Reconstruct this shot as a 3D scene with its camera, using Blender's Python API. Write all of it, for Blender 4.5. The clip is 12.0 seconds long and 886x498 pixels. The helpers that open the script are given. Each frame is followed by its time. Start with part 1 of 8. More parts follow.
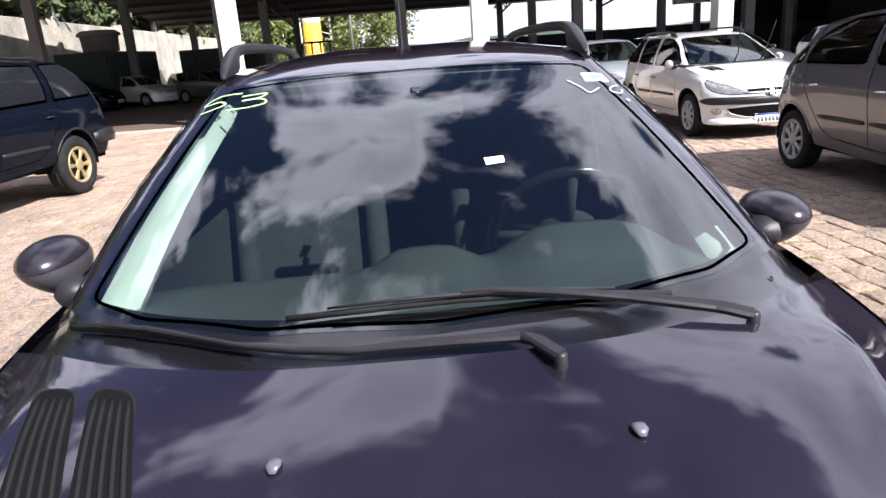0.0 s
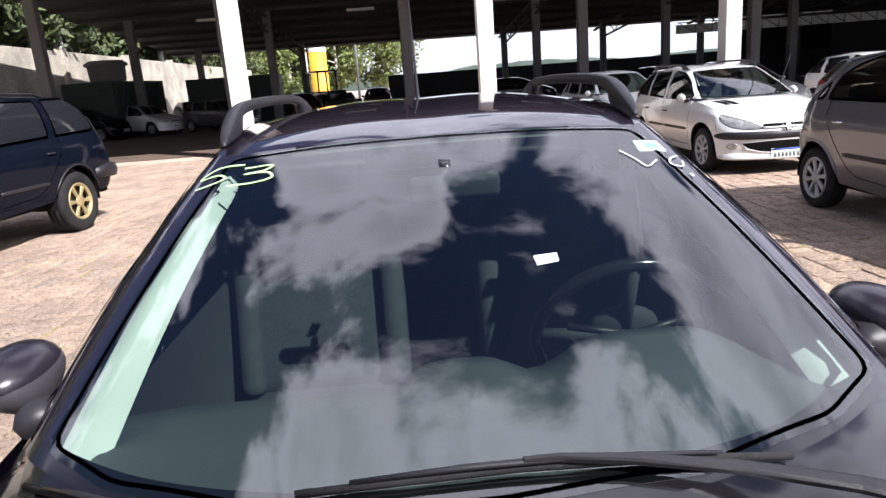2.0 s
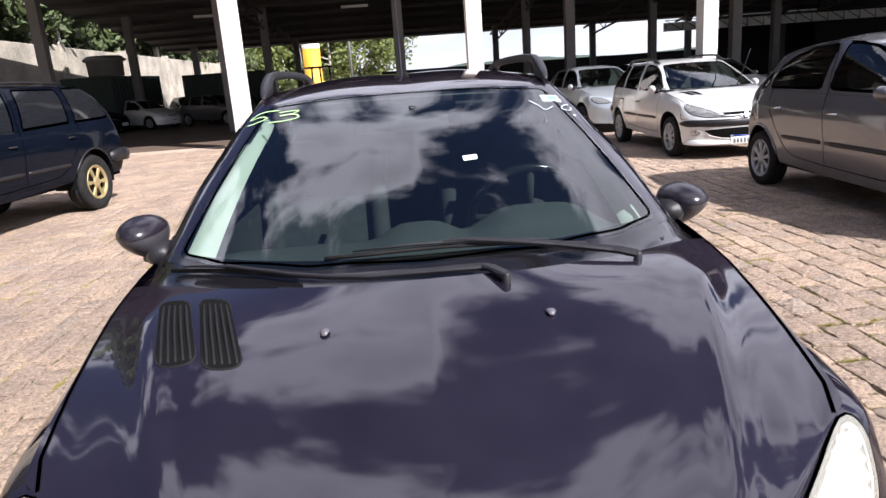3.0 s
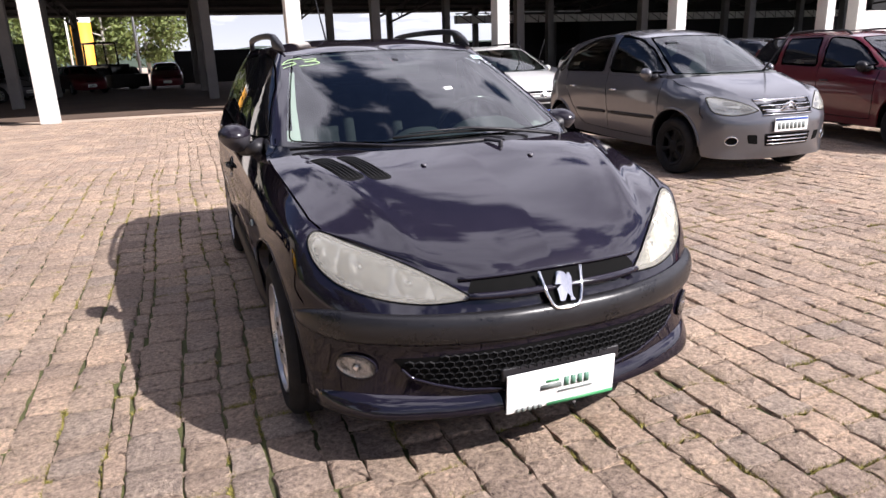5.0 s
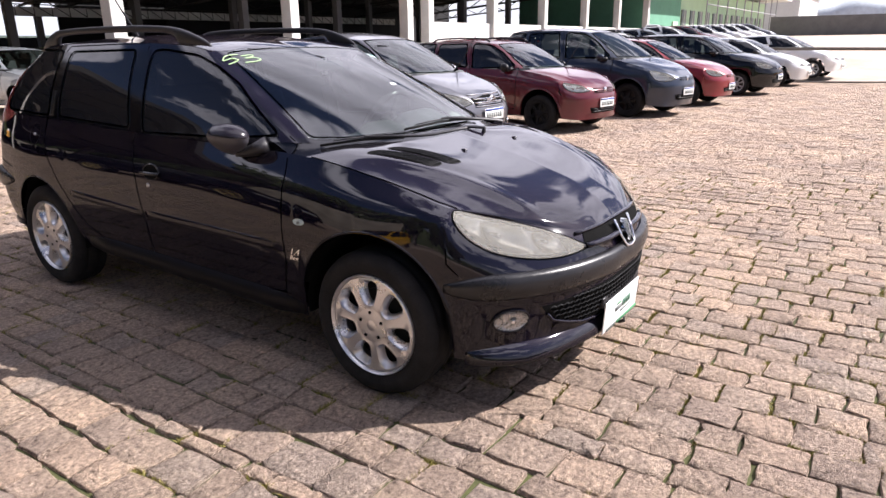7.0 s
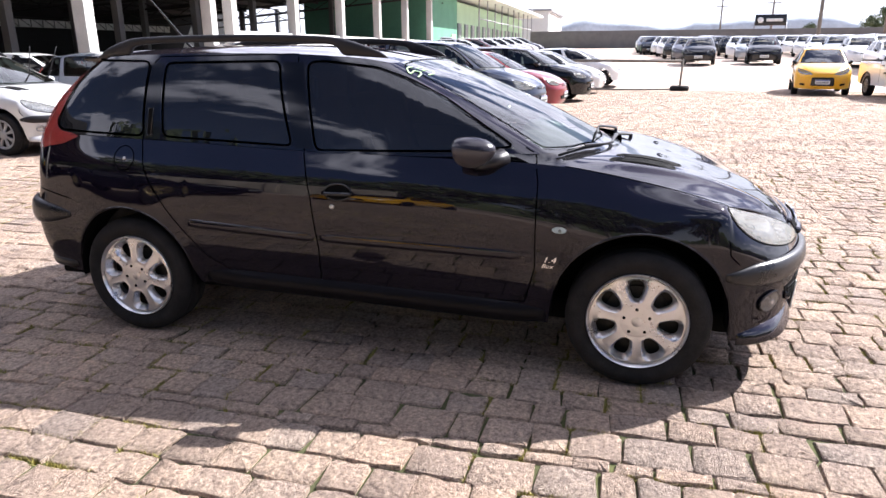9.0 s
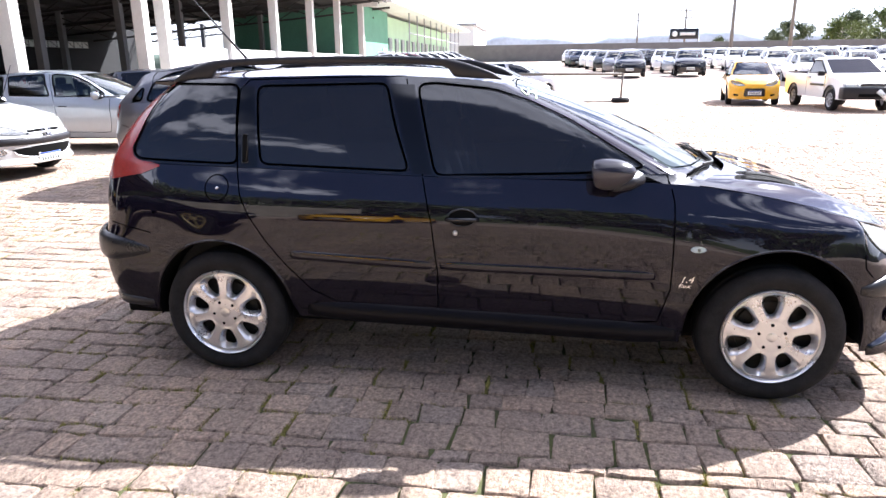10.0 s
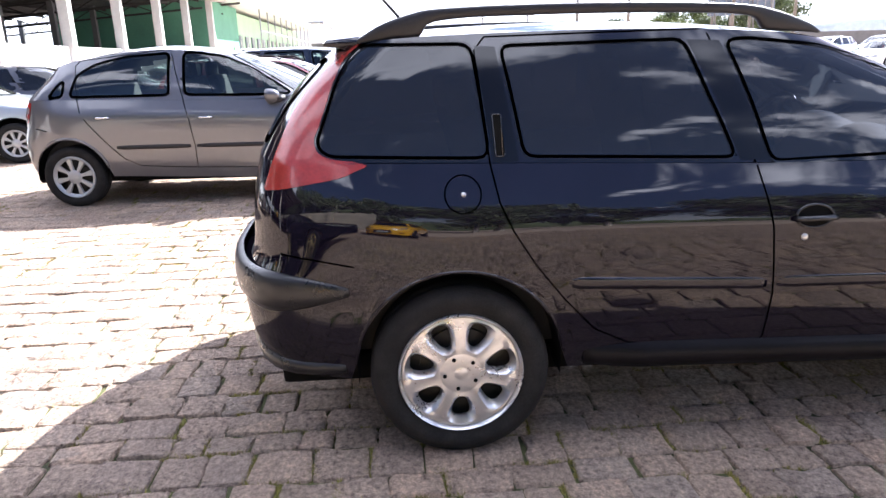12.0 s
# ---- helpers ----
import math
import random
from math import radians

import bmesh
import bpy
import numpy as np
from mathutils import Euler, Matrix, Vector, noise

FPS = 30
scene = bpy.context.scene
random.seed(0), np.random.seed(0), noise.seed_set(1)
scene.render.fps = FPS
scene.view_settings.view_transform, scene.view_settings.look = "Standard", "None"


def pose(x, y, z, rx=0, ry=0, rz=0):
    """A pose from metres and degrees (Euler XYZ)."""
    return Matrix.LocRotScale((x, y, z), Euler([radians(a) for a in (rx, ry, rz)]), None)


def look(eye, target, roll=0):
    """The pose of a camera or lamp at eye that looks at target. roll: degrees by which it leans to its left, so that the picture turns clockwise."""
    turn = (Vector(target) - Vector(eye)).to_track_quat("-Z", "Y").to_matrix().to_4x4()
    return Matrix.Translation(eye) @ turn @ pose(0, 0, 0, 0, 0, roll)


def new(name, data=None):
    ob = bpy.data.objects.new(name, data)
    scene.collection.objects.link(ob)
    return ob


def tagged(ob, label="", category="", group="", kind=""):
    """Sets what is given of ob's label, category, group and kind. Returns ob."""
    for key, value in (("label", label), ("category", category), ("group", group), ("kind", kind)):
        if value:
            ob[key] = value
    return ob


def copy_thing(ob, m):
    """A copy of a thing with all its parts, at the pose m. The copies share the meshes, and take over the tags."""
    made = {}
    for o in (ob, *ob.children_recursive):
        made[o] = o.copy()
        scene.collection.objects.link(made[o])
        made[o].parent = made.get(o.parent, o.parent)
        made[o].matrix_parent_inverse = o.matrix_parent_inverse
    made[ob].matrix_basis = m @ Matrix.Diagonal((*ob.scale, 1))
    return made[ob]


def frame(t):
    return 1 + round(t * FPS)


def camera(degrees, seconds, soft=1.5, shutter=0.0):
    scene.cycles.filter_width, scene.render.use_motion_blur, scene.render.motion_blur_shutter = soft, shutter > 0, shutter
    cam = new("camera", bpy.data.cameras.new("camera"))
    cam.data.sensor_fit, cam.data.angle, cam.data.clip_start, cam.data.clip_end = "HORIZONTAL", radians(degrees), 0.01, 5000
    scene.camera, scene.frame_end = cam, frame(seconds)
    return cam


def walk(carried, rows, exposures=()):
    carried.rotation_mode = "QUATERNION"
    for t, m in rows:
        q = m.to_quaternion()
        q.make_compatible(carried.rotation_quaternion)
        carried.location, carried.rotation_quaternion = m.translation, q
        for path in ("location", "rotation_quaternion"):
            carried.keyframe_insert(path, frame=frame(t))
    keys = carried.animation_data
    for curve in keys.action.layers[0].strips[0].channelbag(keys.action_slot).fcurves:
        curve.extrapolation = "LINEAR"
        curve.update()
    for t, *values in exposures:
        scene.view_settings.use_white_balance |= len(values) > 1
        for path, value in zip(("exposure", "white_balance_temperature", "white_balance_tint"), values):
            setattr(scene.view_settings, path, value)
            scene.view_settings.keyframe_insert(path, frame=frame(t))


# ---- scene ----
cam = camera(67.4, 12.0)
PATH = [
    (0, (-0.021, -0.777, 1.378), (0.062, 1.14, 0.814), -4.3),
    (0.5, (-0.036, -0.469, 1.412), (0.047, 1.452, 0.863), -4.4),
    (1, (-0.06, -0.126, 1.487), (0.022, 1.8, 0.955), -4.4),
    (1.5, (-0.05, -0.191, 1.489), (0.028, 1.743, 0.984), -4.5),
    (2, (-0.063, -0.499, 1.468), (0.016, 1.439, 0.979), -4.3),
    (2.5, (-0.041, -0.865, 1.445), (0.044, 1.072, 0.955), -4.4),
    (2.7, (-0.025, -1.057, 1.413), (0.06, 0.88, 0.922), -4.3),
    (4.3, (-0.461, -2.207, 1.331), (-0.14, -0.308, 0.792), -3.1),
    (4.5, (-0.617, -2.357, 1.306), (-0.23, -0.469, 0.772), -2.8),
    (5, (-1.037, -2.412, 1.312), (-0.359, -0.617, 0.748), -2.1),
    (5.5, (-1.493, -2.278, 1.27), (-0.489, -0.65, 0.688), -1.8),
    (6, (-1.999, -2.154, 1.323), (-0.687, -0.759, 0.743), -1.3),
    (6.5, (-2.354, -1.923, 1.332), (-0.915, -0.667, 0.74), -1.2),
    (6.7, (-2.469, -1.794, 1.34), (-0.972, -0.608, 0.749), -1.1),
    (8.3, (-3.275, -0.551, 1.377), (-1.47, 0.098, 0.808), -0.0),
    (8.5, (-3.386, -0.37, 1.386), (-1.561, 0.226, 0.826), -0.3),
    (9, (-3.482, 0.111, 1.378), (-1.631, 0.609, 0.809), -0.3),
    (9.5, (-3.528, 0.525, 1.397), (-1.651, 0.943, 0.848), -0.7),
    (10, (-3.568, 0.965, 1.417), (-1.663, 1.26, 0.883), -0.7),
    (10.5, (-3.476, 1.396, 1.428), (-1.56, 1.59, 0.888), -0.9),
    (11, (-3.37, 1.859, 1.433), (-1.446, 1.972, 0.898), -1.2),
    (11.5, (-3.129, 2.279, 1.325), (-1.201, 2.313, 0.795), -1.3),
    (11.8, (-2.929, 2.51, 1.316), (-1.005, 2.422, 0.778), -1.3),
    (12, (-2.789, 2.63, 1.291), (-0.869, 2.496, 0.746), -1.5),
]
EXPOSURE = [
    (0, 1.24, 6000, 13), (1, 1.20, 6000, 13), (2.5, 1.06, 6050, 13), (4.5, 0.79, 6200, 15), (6.5, 0.90, 6250, 16), (8.5, 1.21, 6100, 15), (9.5, 1.64, 5900, 13), (10.5, 2.26, 5800, 12), (11.5, 2.44, 5800, 11), (12, 2.42, 5850, 11),
]
walk(cam, [(t, look(eye, target, roll)) for t, eye, target, roll in PATH], EXPOSURE)

# ---- light ----
SUN = Vector((0.515, -0.55, 0.66)).normalized()
sun_data = bpy.data.lights.new("sun", "SUN")
sun_data.energy, sun_data.angle, sun_data.color = 5.5, radians(0.53), (1.0, 0.95, 0.88)
sun = new("sun", sun_data)
sun.matrix_world = look(SUN * 60, (0, 0, 0))

world = bpy.data.worlds.new("world")
scene.world = world
world.use_nodes = True
wn, wl = world.node_tree.nodes, world.node_tree.links
wn.clear()
w_out = wn.new("ShaderNodeOutputWorld")
w_bg = wn.new("ShaderNodeBackground")
w_bg.inputs["Strength"].default_value = 0.0285
sky = wn.new("ShaderNodeTexSky")
sky.sky_type, sky.sun_disc = "NISHITA", False
sky.sun_elevation = math.asin(SUN.z)
sky.sun_rotation = math.atan2(SUN.x, SUN.y)
sky.air_density, sky.dust_density, sky.ozone_density = 1.0, 1.2, 1.0
# scattered cumulus over the whole sky: noise on the plane of the cloud base
w_geo = wn.new("ShaderNodeTexCoord")
w_sep = wn.new("ShaderNodeSeparateXYZ")
wl.new(w_geo.outputs["Generated"], w_sep.inputs[0])
w_lift = wn.new("ShaderNodeMath"); w_lift.operation = "MAXIMUM"; w_lift.inputs[1].default_value = 0.0
wl.new(w_sep.outputs["Z"], w_lift.inputs[0])
w_add = wn.new("ShaderNodeMath"); w_add.operation = "ADD"; w_add.inputs[1].default_value = 0.12
wl.new(w_lift.outputs[0], w_add.inputs[0])
w_dx = wn.new("ShaderNodeMath"); w_dx.operation = "DIVIDE"
w_dy = wn.new("ShaderNodeMath"); w_dy.operation = "DIVIDE"
wl.new(w_sep.outputs["X"], w_dx.inputs[0]); wl.new(w_add.outputs[0], w_dx.inputs[1])
wl.new(w_sep.outputs["Y"], w_dy.inputs[0]); wl.new(w_add.outputs[0], w_dy.inputs[1])
w_com = wn.new("ShaderNodeCombineXYZ")
wl.new(w_dx.outputs[0], w_com.inputs[0]); wl.new(w_dy.outputs[0], w_com.inputs[1])
w_com.inputs[2].default_value = 33.701
w_shift = wn.new("ShaderNodeVectorMath"); w_shift.operation = "ADD"; w_shift.inputs[1].default_value = (27.728, -27.057, 0.0)
wl.new(w_com.outputs[0], w_shift.inputs[0])
w_noise = wn.new("ShaderNodeTexNoise")
w_noise.inputs["Scale"].default_value, w_noise.inputs["Detail"].default_value = 2.0, 10.0
w_noise.inputs["Roughness"].default_value, w_noise.inputs["Distortion"].default_value = 0.55, 0.25
wl.new(w_shift.outputs[0], w_noise.inputs["Vector"])
w_ramp = wn.new("ShaderNodeValToRGB")
w_ramp.color_ramp.elements[0].position, w_ramp.color_ramp.elements[1].position = 0.472, 0.560
w_ramp.color_ramp.interpolation = "EASE"
# thicker cover in the north, thinned west and south to cut the fill light
w_west = wn.new("ShaderNodeMapRange")
w_west.inputs[1].default_value, w_west.inputs[2].default_value, w_west.inputs[3].default_value, w_west.inputs[4].default_value = -1.3, -0.1, -0.072, 0.0
wl.new(w_dx.outputs[0], w_west.inputs[0])
w_cover = wn.new("ShaderNodeMath"); w_cover.operation = "ADD"
w_south = wn.new("ShaderNodeMapRange")
w_south.inputs[1].default_value, w_south.inputs[2].default_value, w_south.inputs[3].default_value, w_south.inputs[4].default_value = -1.4, -0.3, -0.060, 0.0
wl.new(w_dy.outputs[0], w_south.inputs[0])
w_thin = wn.new("ShaderNodeMath"); w_thin.operation = "ADD"
wl.new(w_west.outputs[0], w_thin.inputs[0]); wl.new(w_south.outputs[0], w_thin.inputs[1])
w_north = wn.new("ShaderNodeMapRange")
w_north.inputs[1].default_value, w_north.inputs[2].default_value, w_north.inputs[3].default_value, w_north.inputs[4].default_value = 0.35, 1.2, 0.0, 0.040
wl.new(w_dy.outputs[0], w_north.inputs[0])
w_thick = wn.new("ShaderNodeMath"); w_thick.operation = "ADD"
wl.new(w_thin.outputs[0], w_thick.inputs[0]); wl.new(w_north.outputs[0], w_thick.inputs[1])
# a clear gap low in the north-west
w_nw = wn.new("ShaderNodeVectorMath"); w_nw.operation = "DOT_PRODUCT"; w_nw.inputs[1].default_value = (-0.82, 0.57, 0.0)
wl.new(w_com.outputs[0], w_nw.inputs[0])
w_gap = wn.new("ShaderNodeMapRange")
w_gap.inputs[1].default_value, w_gap.inputs[2].default_value, w_gap.inputs[3].default_value, w_gap.inputs[4].default_value = 1.05, 1.7, 0.0, -0.10
wl.new(w_nw.outputs["Value"], w_gap.inputs[0])
w_open = wn.new("ShaderNodeMath"); w_open.operation = "ADD"
wl.new(w_thick.outputs[0], w_open.inputs[0]); wl.new(w_gap.outputs[0], w_open.inputs[1])
# a bank of white cloud low in the east
w_east = wn.new("ShaderNodeMapRange")
w_east.inputs[1].default_value, w_east.inputs[2].default_value, w_east.inputs[3].default_value, w_east.inputs[4].default_value = 0.9, 1.8, 0.0, 0.085
wl.new(w_dx.outputs[0], w_east.inputs[0])
w_bank = wn.new("ShaderNodeMath"); w_bank.operation = "ADD"
wl.new(w_open.outputs[0], w_bank.inputs[0]); wl.new(w_east.outputs[0], w_bank.inputs[1])
wl.new(w_noise.outputs[0], w_cover.inputs[0]); wl.new(w_bank.outputs[0], w_cover.inputs[1])
wl.new(w_cover.outputs[0], w_ramp.inputs[0])
# thick clouds: grey in the middle, white at the rims
w_body = wn.new("ShaderNodeValToRGB")
w_body.color_ramp.elements[0].position, w_body.color_ramp.elements[0].color = 0.50, (36.0, 35.4, 38.4, 1)
w_body.color_ramp.elements[1].position, w_body.color_ramp.elements[1].color = 0.74, (14.2, 14.0, 15.8, 1)
w_core = wn.new("ShaderNodeMath"); w_core.operation = "ADD"
wl.new(w_noise.outputs[0], w_core.inputs[0]); wl.new(w_open.outputs[0], w_core.inputs[1])
wl.new(w_core.outputs[0], w_body.inputs[0])
w_deep = wn.new("ShaderNodeMix"); w_deep.data_type, w_deep.blend_type = "RGBA", "MULTIPLY"
w_deep.inputs[0].default_value, w_deep.inputs[7].default_value = 1.0, (1.30, 1.30, 1.55, 1)
wl.new(sky.outputs[0], w_deep.inputs[6])
w_mix = wn.new("ShaderNodeMix"); w_mix.data_type = "RGBA"
wl.new(w_ramp.outputs[0], w_mix.inputs[0]); wl.new(w_deep.outputs[2], w_mix.inputs[6]); wl.new(w_body.outputs[0], w_mix.inputs[7])
# bright haze low over the horizon
w_haze = wn.new("ShaderNodeMapRange")
w_haze.inputs[1].default_value, w_haze.inputs[2].default_value, w_haze.inputs[3].default_value, w_haze.inputs[4].default_value = 0.02, 0.23, 1.0, 0.0
wl.new(w_sep.outputs["Z"], w_haze.inputs[0])
w_mix2 = wn.new("ShaderNodeMix"); w_mix2.data_type = "RGBA"
w_mix2.inputs[7].default_value = (19.0, 19.6, 20.6, 1)
wl.new(w_haze.outputs[0], w_mix2.inputs[0]); wl.new(w_mix.outputs[2], w_mix2.inputs[6])
wl.new(w_mix2.outputs[2], w_bg.inputs[0])
wl.new(w_bg.outputs[0], w_out.inputs[0])

# ---- materials ----
def material(name, color, rough=0.5, metal=0.0, coat=0.0, var=0.0, var_scale=6.0, bump=0.0, bump_scale=60.0, tint=None, spec=0.5, rough_var=0.0, obj_rand=0.0, isl_rand=0.0, coat_rough=0.03):
    """A principled surface with variation at two scales and a fine relief."""
    m = bpy.data.materials.new(name)
    m.use_nodes = True
    n, l = m.node_tree.nodes, m.node_tree.links
    b = n["Principled BSDF"]
    b.inputs["Base Color"].default_value = (*color, 1)
    b.inputs["Roughness"].default_value, b.inputs["Metallic"].default_value = rough, metal
    b.inputs["Coat Weight"].default_value, b.inputs["Coat Roughness"].default_value = coat, coat_rough
    b.inputs["Specular IOR Level"].default_value = spec
    tc = n.new("ShaderNodeTexCoord")
    if var or rough_var or obj_rand or isl_rand:
        big = n.new("ShaderNodeTexNoise"); big.inputs["Scale"].default_value = var_scale; big.inputs["Detail"].default_value = 5
        small = n.new("ShaderNodeTexNoise"); small.inputs["Scale"].default_value = var_scale * 11; small.inputs["Detail"].default_value = 3
        l.new(tc.outputs["Object"], big.inputs["Vector"]); l.new(tc.outputs["Object"], small.inputs["Vector"])
        mixn = n.new("ShaderNodeMath"); mixn.operation = "MULTIPLY_ADD"; mixn.inputs[1].default_value = 0.6
        l.new(small.outputs[0], mixn.inputs[0]); l.new(big.outputs[0], mixn.inputs[2])
        val = mixn.outputs[0]
        if obj_rand:
            oi = n.new("ShaderNodeObjectInfo")
            ma = n.new("ShaderNodeMath"); ma.operation = "MULTIPLY_ADD"; ma.inputs[1].default_value = obj_rand
            l.new(oi.outputs["Random"], ma.inputs[0]); l.new(val, ma.inputs[2]); val = ma.outputs[0]
        if isl_rand:
            gi = n.new("ShaderNodeNewGeometry")
            ma = n.new("ShaderNodeMath"); ma.operation = "MULTIPLY_ADD"; ma.inputs[1].default_value = isl_rand
            l.new(gi.outputs["Random Per Island"], ma.inputs[0]); l.new(val, ma.inputs[2]); val = ma.outputs[0]
        mr = n.new("ShaderNodeMapRange"); lo = 0.45; hi = 1.15 + obj_rand + isl_rand
        mr.inputs[1].default_value, mr.inputs[2].default_value = lo, hi
        l.new(val, mr.inputs[0])
        mc = n.new("ShaderNodeMix"); mc.data_type = "RGBA"
        t2 = tint or color
        mc.inputs[6].default_value = (*[max(0, c * (1 - var)) for c in color], 1)
        mc.inputs[7].default_value = (*[min(1, c * (1 + var)) for c in t2], 1)
        l.new(mr.outputs[0], mc.inputs[0]); l.new(mc.outputs[2], b.inputs["Base Color"])
        if rough_var:
            mr2 = n.new("ShaderNodeMapRange"); mr2.inputs[1].default_value, mr2.inputs[2].default_value = 0.5, 1.1
            mr2.inputs[3].default_value, mr2.inputs[4].default_value = max(0.02, rough - rough_var), min(1, rough + rough_var)
            l.new(mixn.outputs[0], mr2.inputs[0]); l.new(mr2.outputs[0], b.inputs["Roughness"])
    if bump:
        bn = n.new("ShaderNodeTexNoise"); bn.inputs["Scale"].default_value = bump_scale; bn.inputs["Detail"].default_value = 6
        l.new(tc.outputs["Object"], bn.inputs["Vector"])
        bp = n.new("ShaderNodeBump"); bp.inputs["Strength"].default_value = bump; bp.inputs["Distance"].default_value = 0.01
        l.new(bn.outputs[0], bp.inputs["Height"]); l.new(bp.outputs[0], b.inputs["Normal"])
    return m


def glass(name, tint, shine=1.45, rough=0.01, milk=0.0, milk_color=(0.84, 0.82, 0.72)):
    """A thin pane: what shows through is tinted, the gloss follows Fresnel."""
    m = bpy.data.materials.new(name)
    m.use_nodes = True
    n, l = m.node_tree.nodes, m.node_tree.links
    n.clear()
    out = n.new("ShaderNodeOutputMaterial")
    tr = n.new("ShaderNodeBsdfTransparent"); tr.inputs[0].default_value = (*tint, 1)
    gl = n.new("ShaderNodeBsdfGlossy"); gl.inputs["Roughness"].default_value = rough
    fr = n.new("ShaderNodeFresnel"); fr.inputs["IOR"].default_value = shine
    mx = n.new("ShaderNodeMixShader")
    l.new(fr.outputs[0], mx.inputs[0]); l.new(gl.outputs[0], mx.inputs[2])
    if milk:
        df = n.new("ShaderNodeBsdfDiffuse"); df.inputs[0].default_value = (*milk_color, 1)
        m2 = n.new("ShaderNodeMixShader"); m2.inputs[0].default_value = milk
        l.new(tr.outputs[0], m2.inputs[1]); l.new(df.outputs[0], m2.inputs[2]); l.new(m2.outputs[0], mx.inputs[1])
    else:
        l.new(tr.outputs[0], mx.inputs[1])
    l.new(mx.outputs[0], out.inputs[0])
    return m


def paint(name, color, metal=0.0, rough=0.35, dust=0.05, spec=0.3):
    """Clear-coated car paint."""
    return material(name, color, rough, metal, 1.0, var=dust, var_scale=1.7, spec=spec, coat_rough=0.06)


def dust_sheen_paint(name, color, dust_sheen_color, amount):
    """Clear-coated dark paint; fine dust and a painted sky sheen tint its upper faces."""
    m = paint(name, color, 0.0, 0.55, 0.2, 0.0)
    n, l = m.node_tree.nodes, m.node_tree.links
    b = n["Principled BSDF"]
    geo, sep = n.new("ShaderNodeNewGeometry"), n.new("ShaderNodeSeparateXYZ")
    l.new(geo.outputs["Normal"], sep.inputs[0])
    # upward faces take the tint: dust, with purple-blue sky sheen in its colour
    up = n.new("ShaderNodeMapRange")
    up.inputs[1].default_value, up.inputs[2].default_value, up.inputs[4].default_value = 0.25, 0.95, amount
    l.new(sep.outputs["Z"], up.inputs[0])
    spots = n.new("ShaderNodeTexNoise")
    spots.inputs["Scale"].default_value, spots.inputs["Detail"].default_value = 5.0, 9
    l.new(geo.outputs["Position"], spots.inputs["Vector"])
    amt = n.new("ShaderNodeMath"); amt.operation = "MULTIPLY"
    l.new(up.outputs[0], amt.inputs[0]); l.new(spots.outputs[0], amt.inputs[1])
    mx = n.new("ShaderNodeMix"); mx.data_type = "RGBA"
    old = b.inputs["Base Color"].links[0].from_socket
    mx.inputs[7].default_value = (*dust_sheen_color, 1)
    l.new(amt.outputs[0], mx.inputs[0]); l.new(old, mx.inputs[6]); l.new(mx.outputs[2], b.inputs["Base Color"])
    cr = n.new("ShaderNodeMapRange")
    cr.inputs[2].default_value, cr.inputs[3].default_value, cr.inputs[4].default_value = amount * 0.6, 0.030, 0.050
    l.new(amt.outputs[0], cr.inputs[0]); l.new(cr.outputs[0], b.inputs["Coat Roughness"])
    # shade on the sides is put into the gloss: upright panels get less coat
    side_dim = n.new("ShaderNodeMapRange")
    side_dim.inputs[1].default_value, side_dim.inputs[2].default_value, side_dim.inputs[3].default_value, side_dim.inputs[4].default_value = 0.22, 0.55, 0.48, 1.0
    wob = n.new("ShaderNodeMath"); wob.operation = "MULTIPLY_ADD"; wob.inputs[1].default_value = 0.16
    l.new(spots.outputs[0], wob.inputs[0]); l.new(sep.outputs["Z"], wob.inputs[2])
    l.new(wob.outputs[0], side_dim.inputs[0])
    l.new(side_dim.outputs[0], b.inputs["Coat Weight"])
    b.inputs["Coat IOR"].default_value = 1.68
    return m


M_BLACKPAINT = dust_sheen_paint("aubergine_black_paint", (0.0054, 0.0042, 0.0090), (0.112, 0.092, 0.128), 0.12)
M_SILVER = paint("silver_paint", (0.66, 0.66, 0.65), 0.30, 0.36)
M_GREY = paint("grey_paint", (0.128, 0.128, 0.142), 0.6, 0.34)
M_LIGHTGREY = paint("light_silver_paint", (0.40, 0.43, 0.46), 0.5, 0.34)
M_RED = paint("red_paint", (0.095, 0.004, 0.011), 0.15, 0.32)
M_BRIGHTRED = paint("bright_red_paint", (0.20, 0.010, 0.016), 0.1, 0.32)
M_NAVY = paint("slate_blue_paint", (0.022, 0.030, 0.050), 0.3, 0.35, 0.05, 0.1)
M_DARKBLUE = material("dark_blue_paint", (0.003, 0.0045, 0.009), 0.6, 0.0, 0.30, var=0.1, var_scale=1.7, spec=0.0, coat_rough=0.05)
M_BLACK = paint("black_paint", (0.006, 0.006, 0.007), 0.0, 0.4, 0.1, 0.0)
M_WHITE = paint("white_paint", (0.80, 0.80, 0.79), 0.0, 0.35)
M_YELLOW = paint("yellow_paint", (0.80, 0.42, 0.01), 0.0, 0.35)
M_PLASTIC = material("black_textured_plastic", (0.014, 0.013, 0.0155), 0.42, var=0.30, var_scale=9, bump=0.12, bump_scale=500, spec=0.35)
M_STRIP = material("scuffed_black_bumper_rubber", (0.0095, 0.009, 0.0105), 0.33, var=0.35, var_scale=7, bump=0.05, bump_scale=300, spec=0.45, rough_var=0.12)
M_GLOSSBLACK = material("gloss_black_plastic", (0.012, 0.012, 0.013), 0.18, var=0.2)
M_NOZZLE = material("grey_nozzle_plastic", (0.085, 0.078, 0.092), 0.4, var=0.15)
M_SILL = material("dull_black_sill", (0.0055, 0.005, 0.0065), 0.42, 0.0, 0.05, var=0.3, var_scale=6, spec=0.08, coat_rough=0.15)
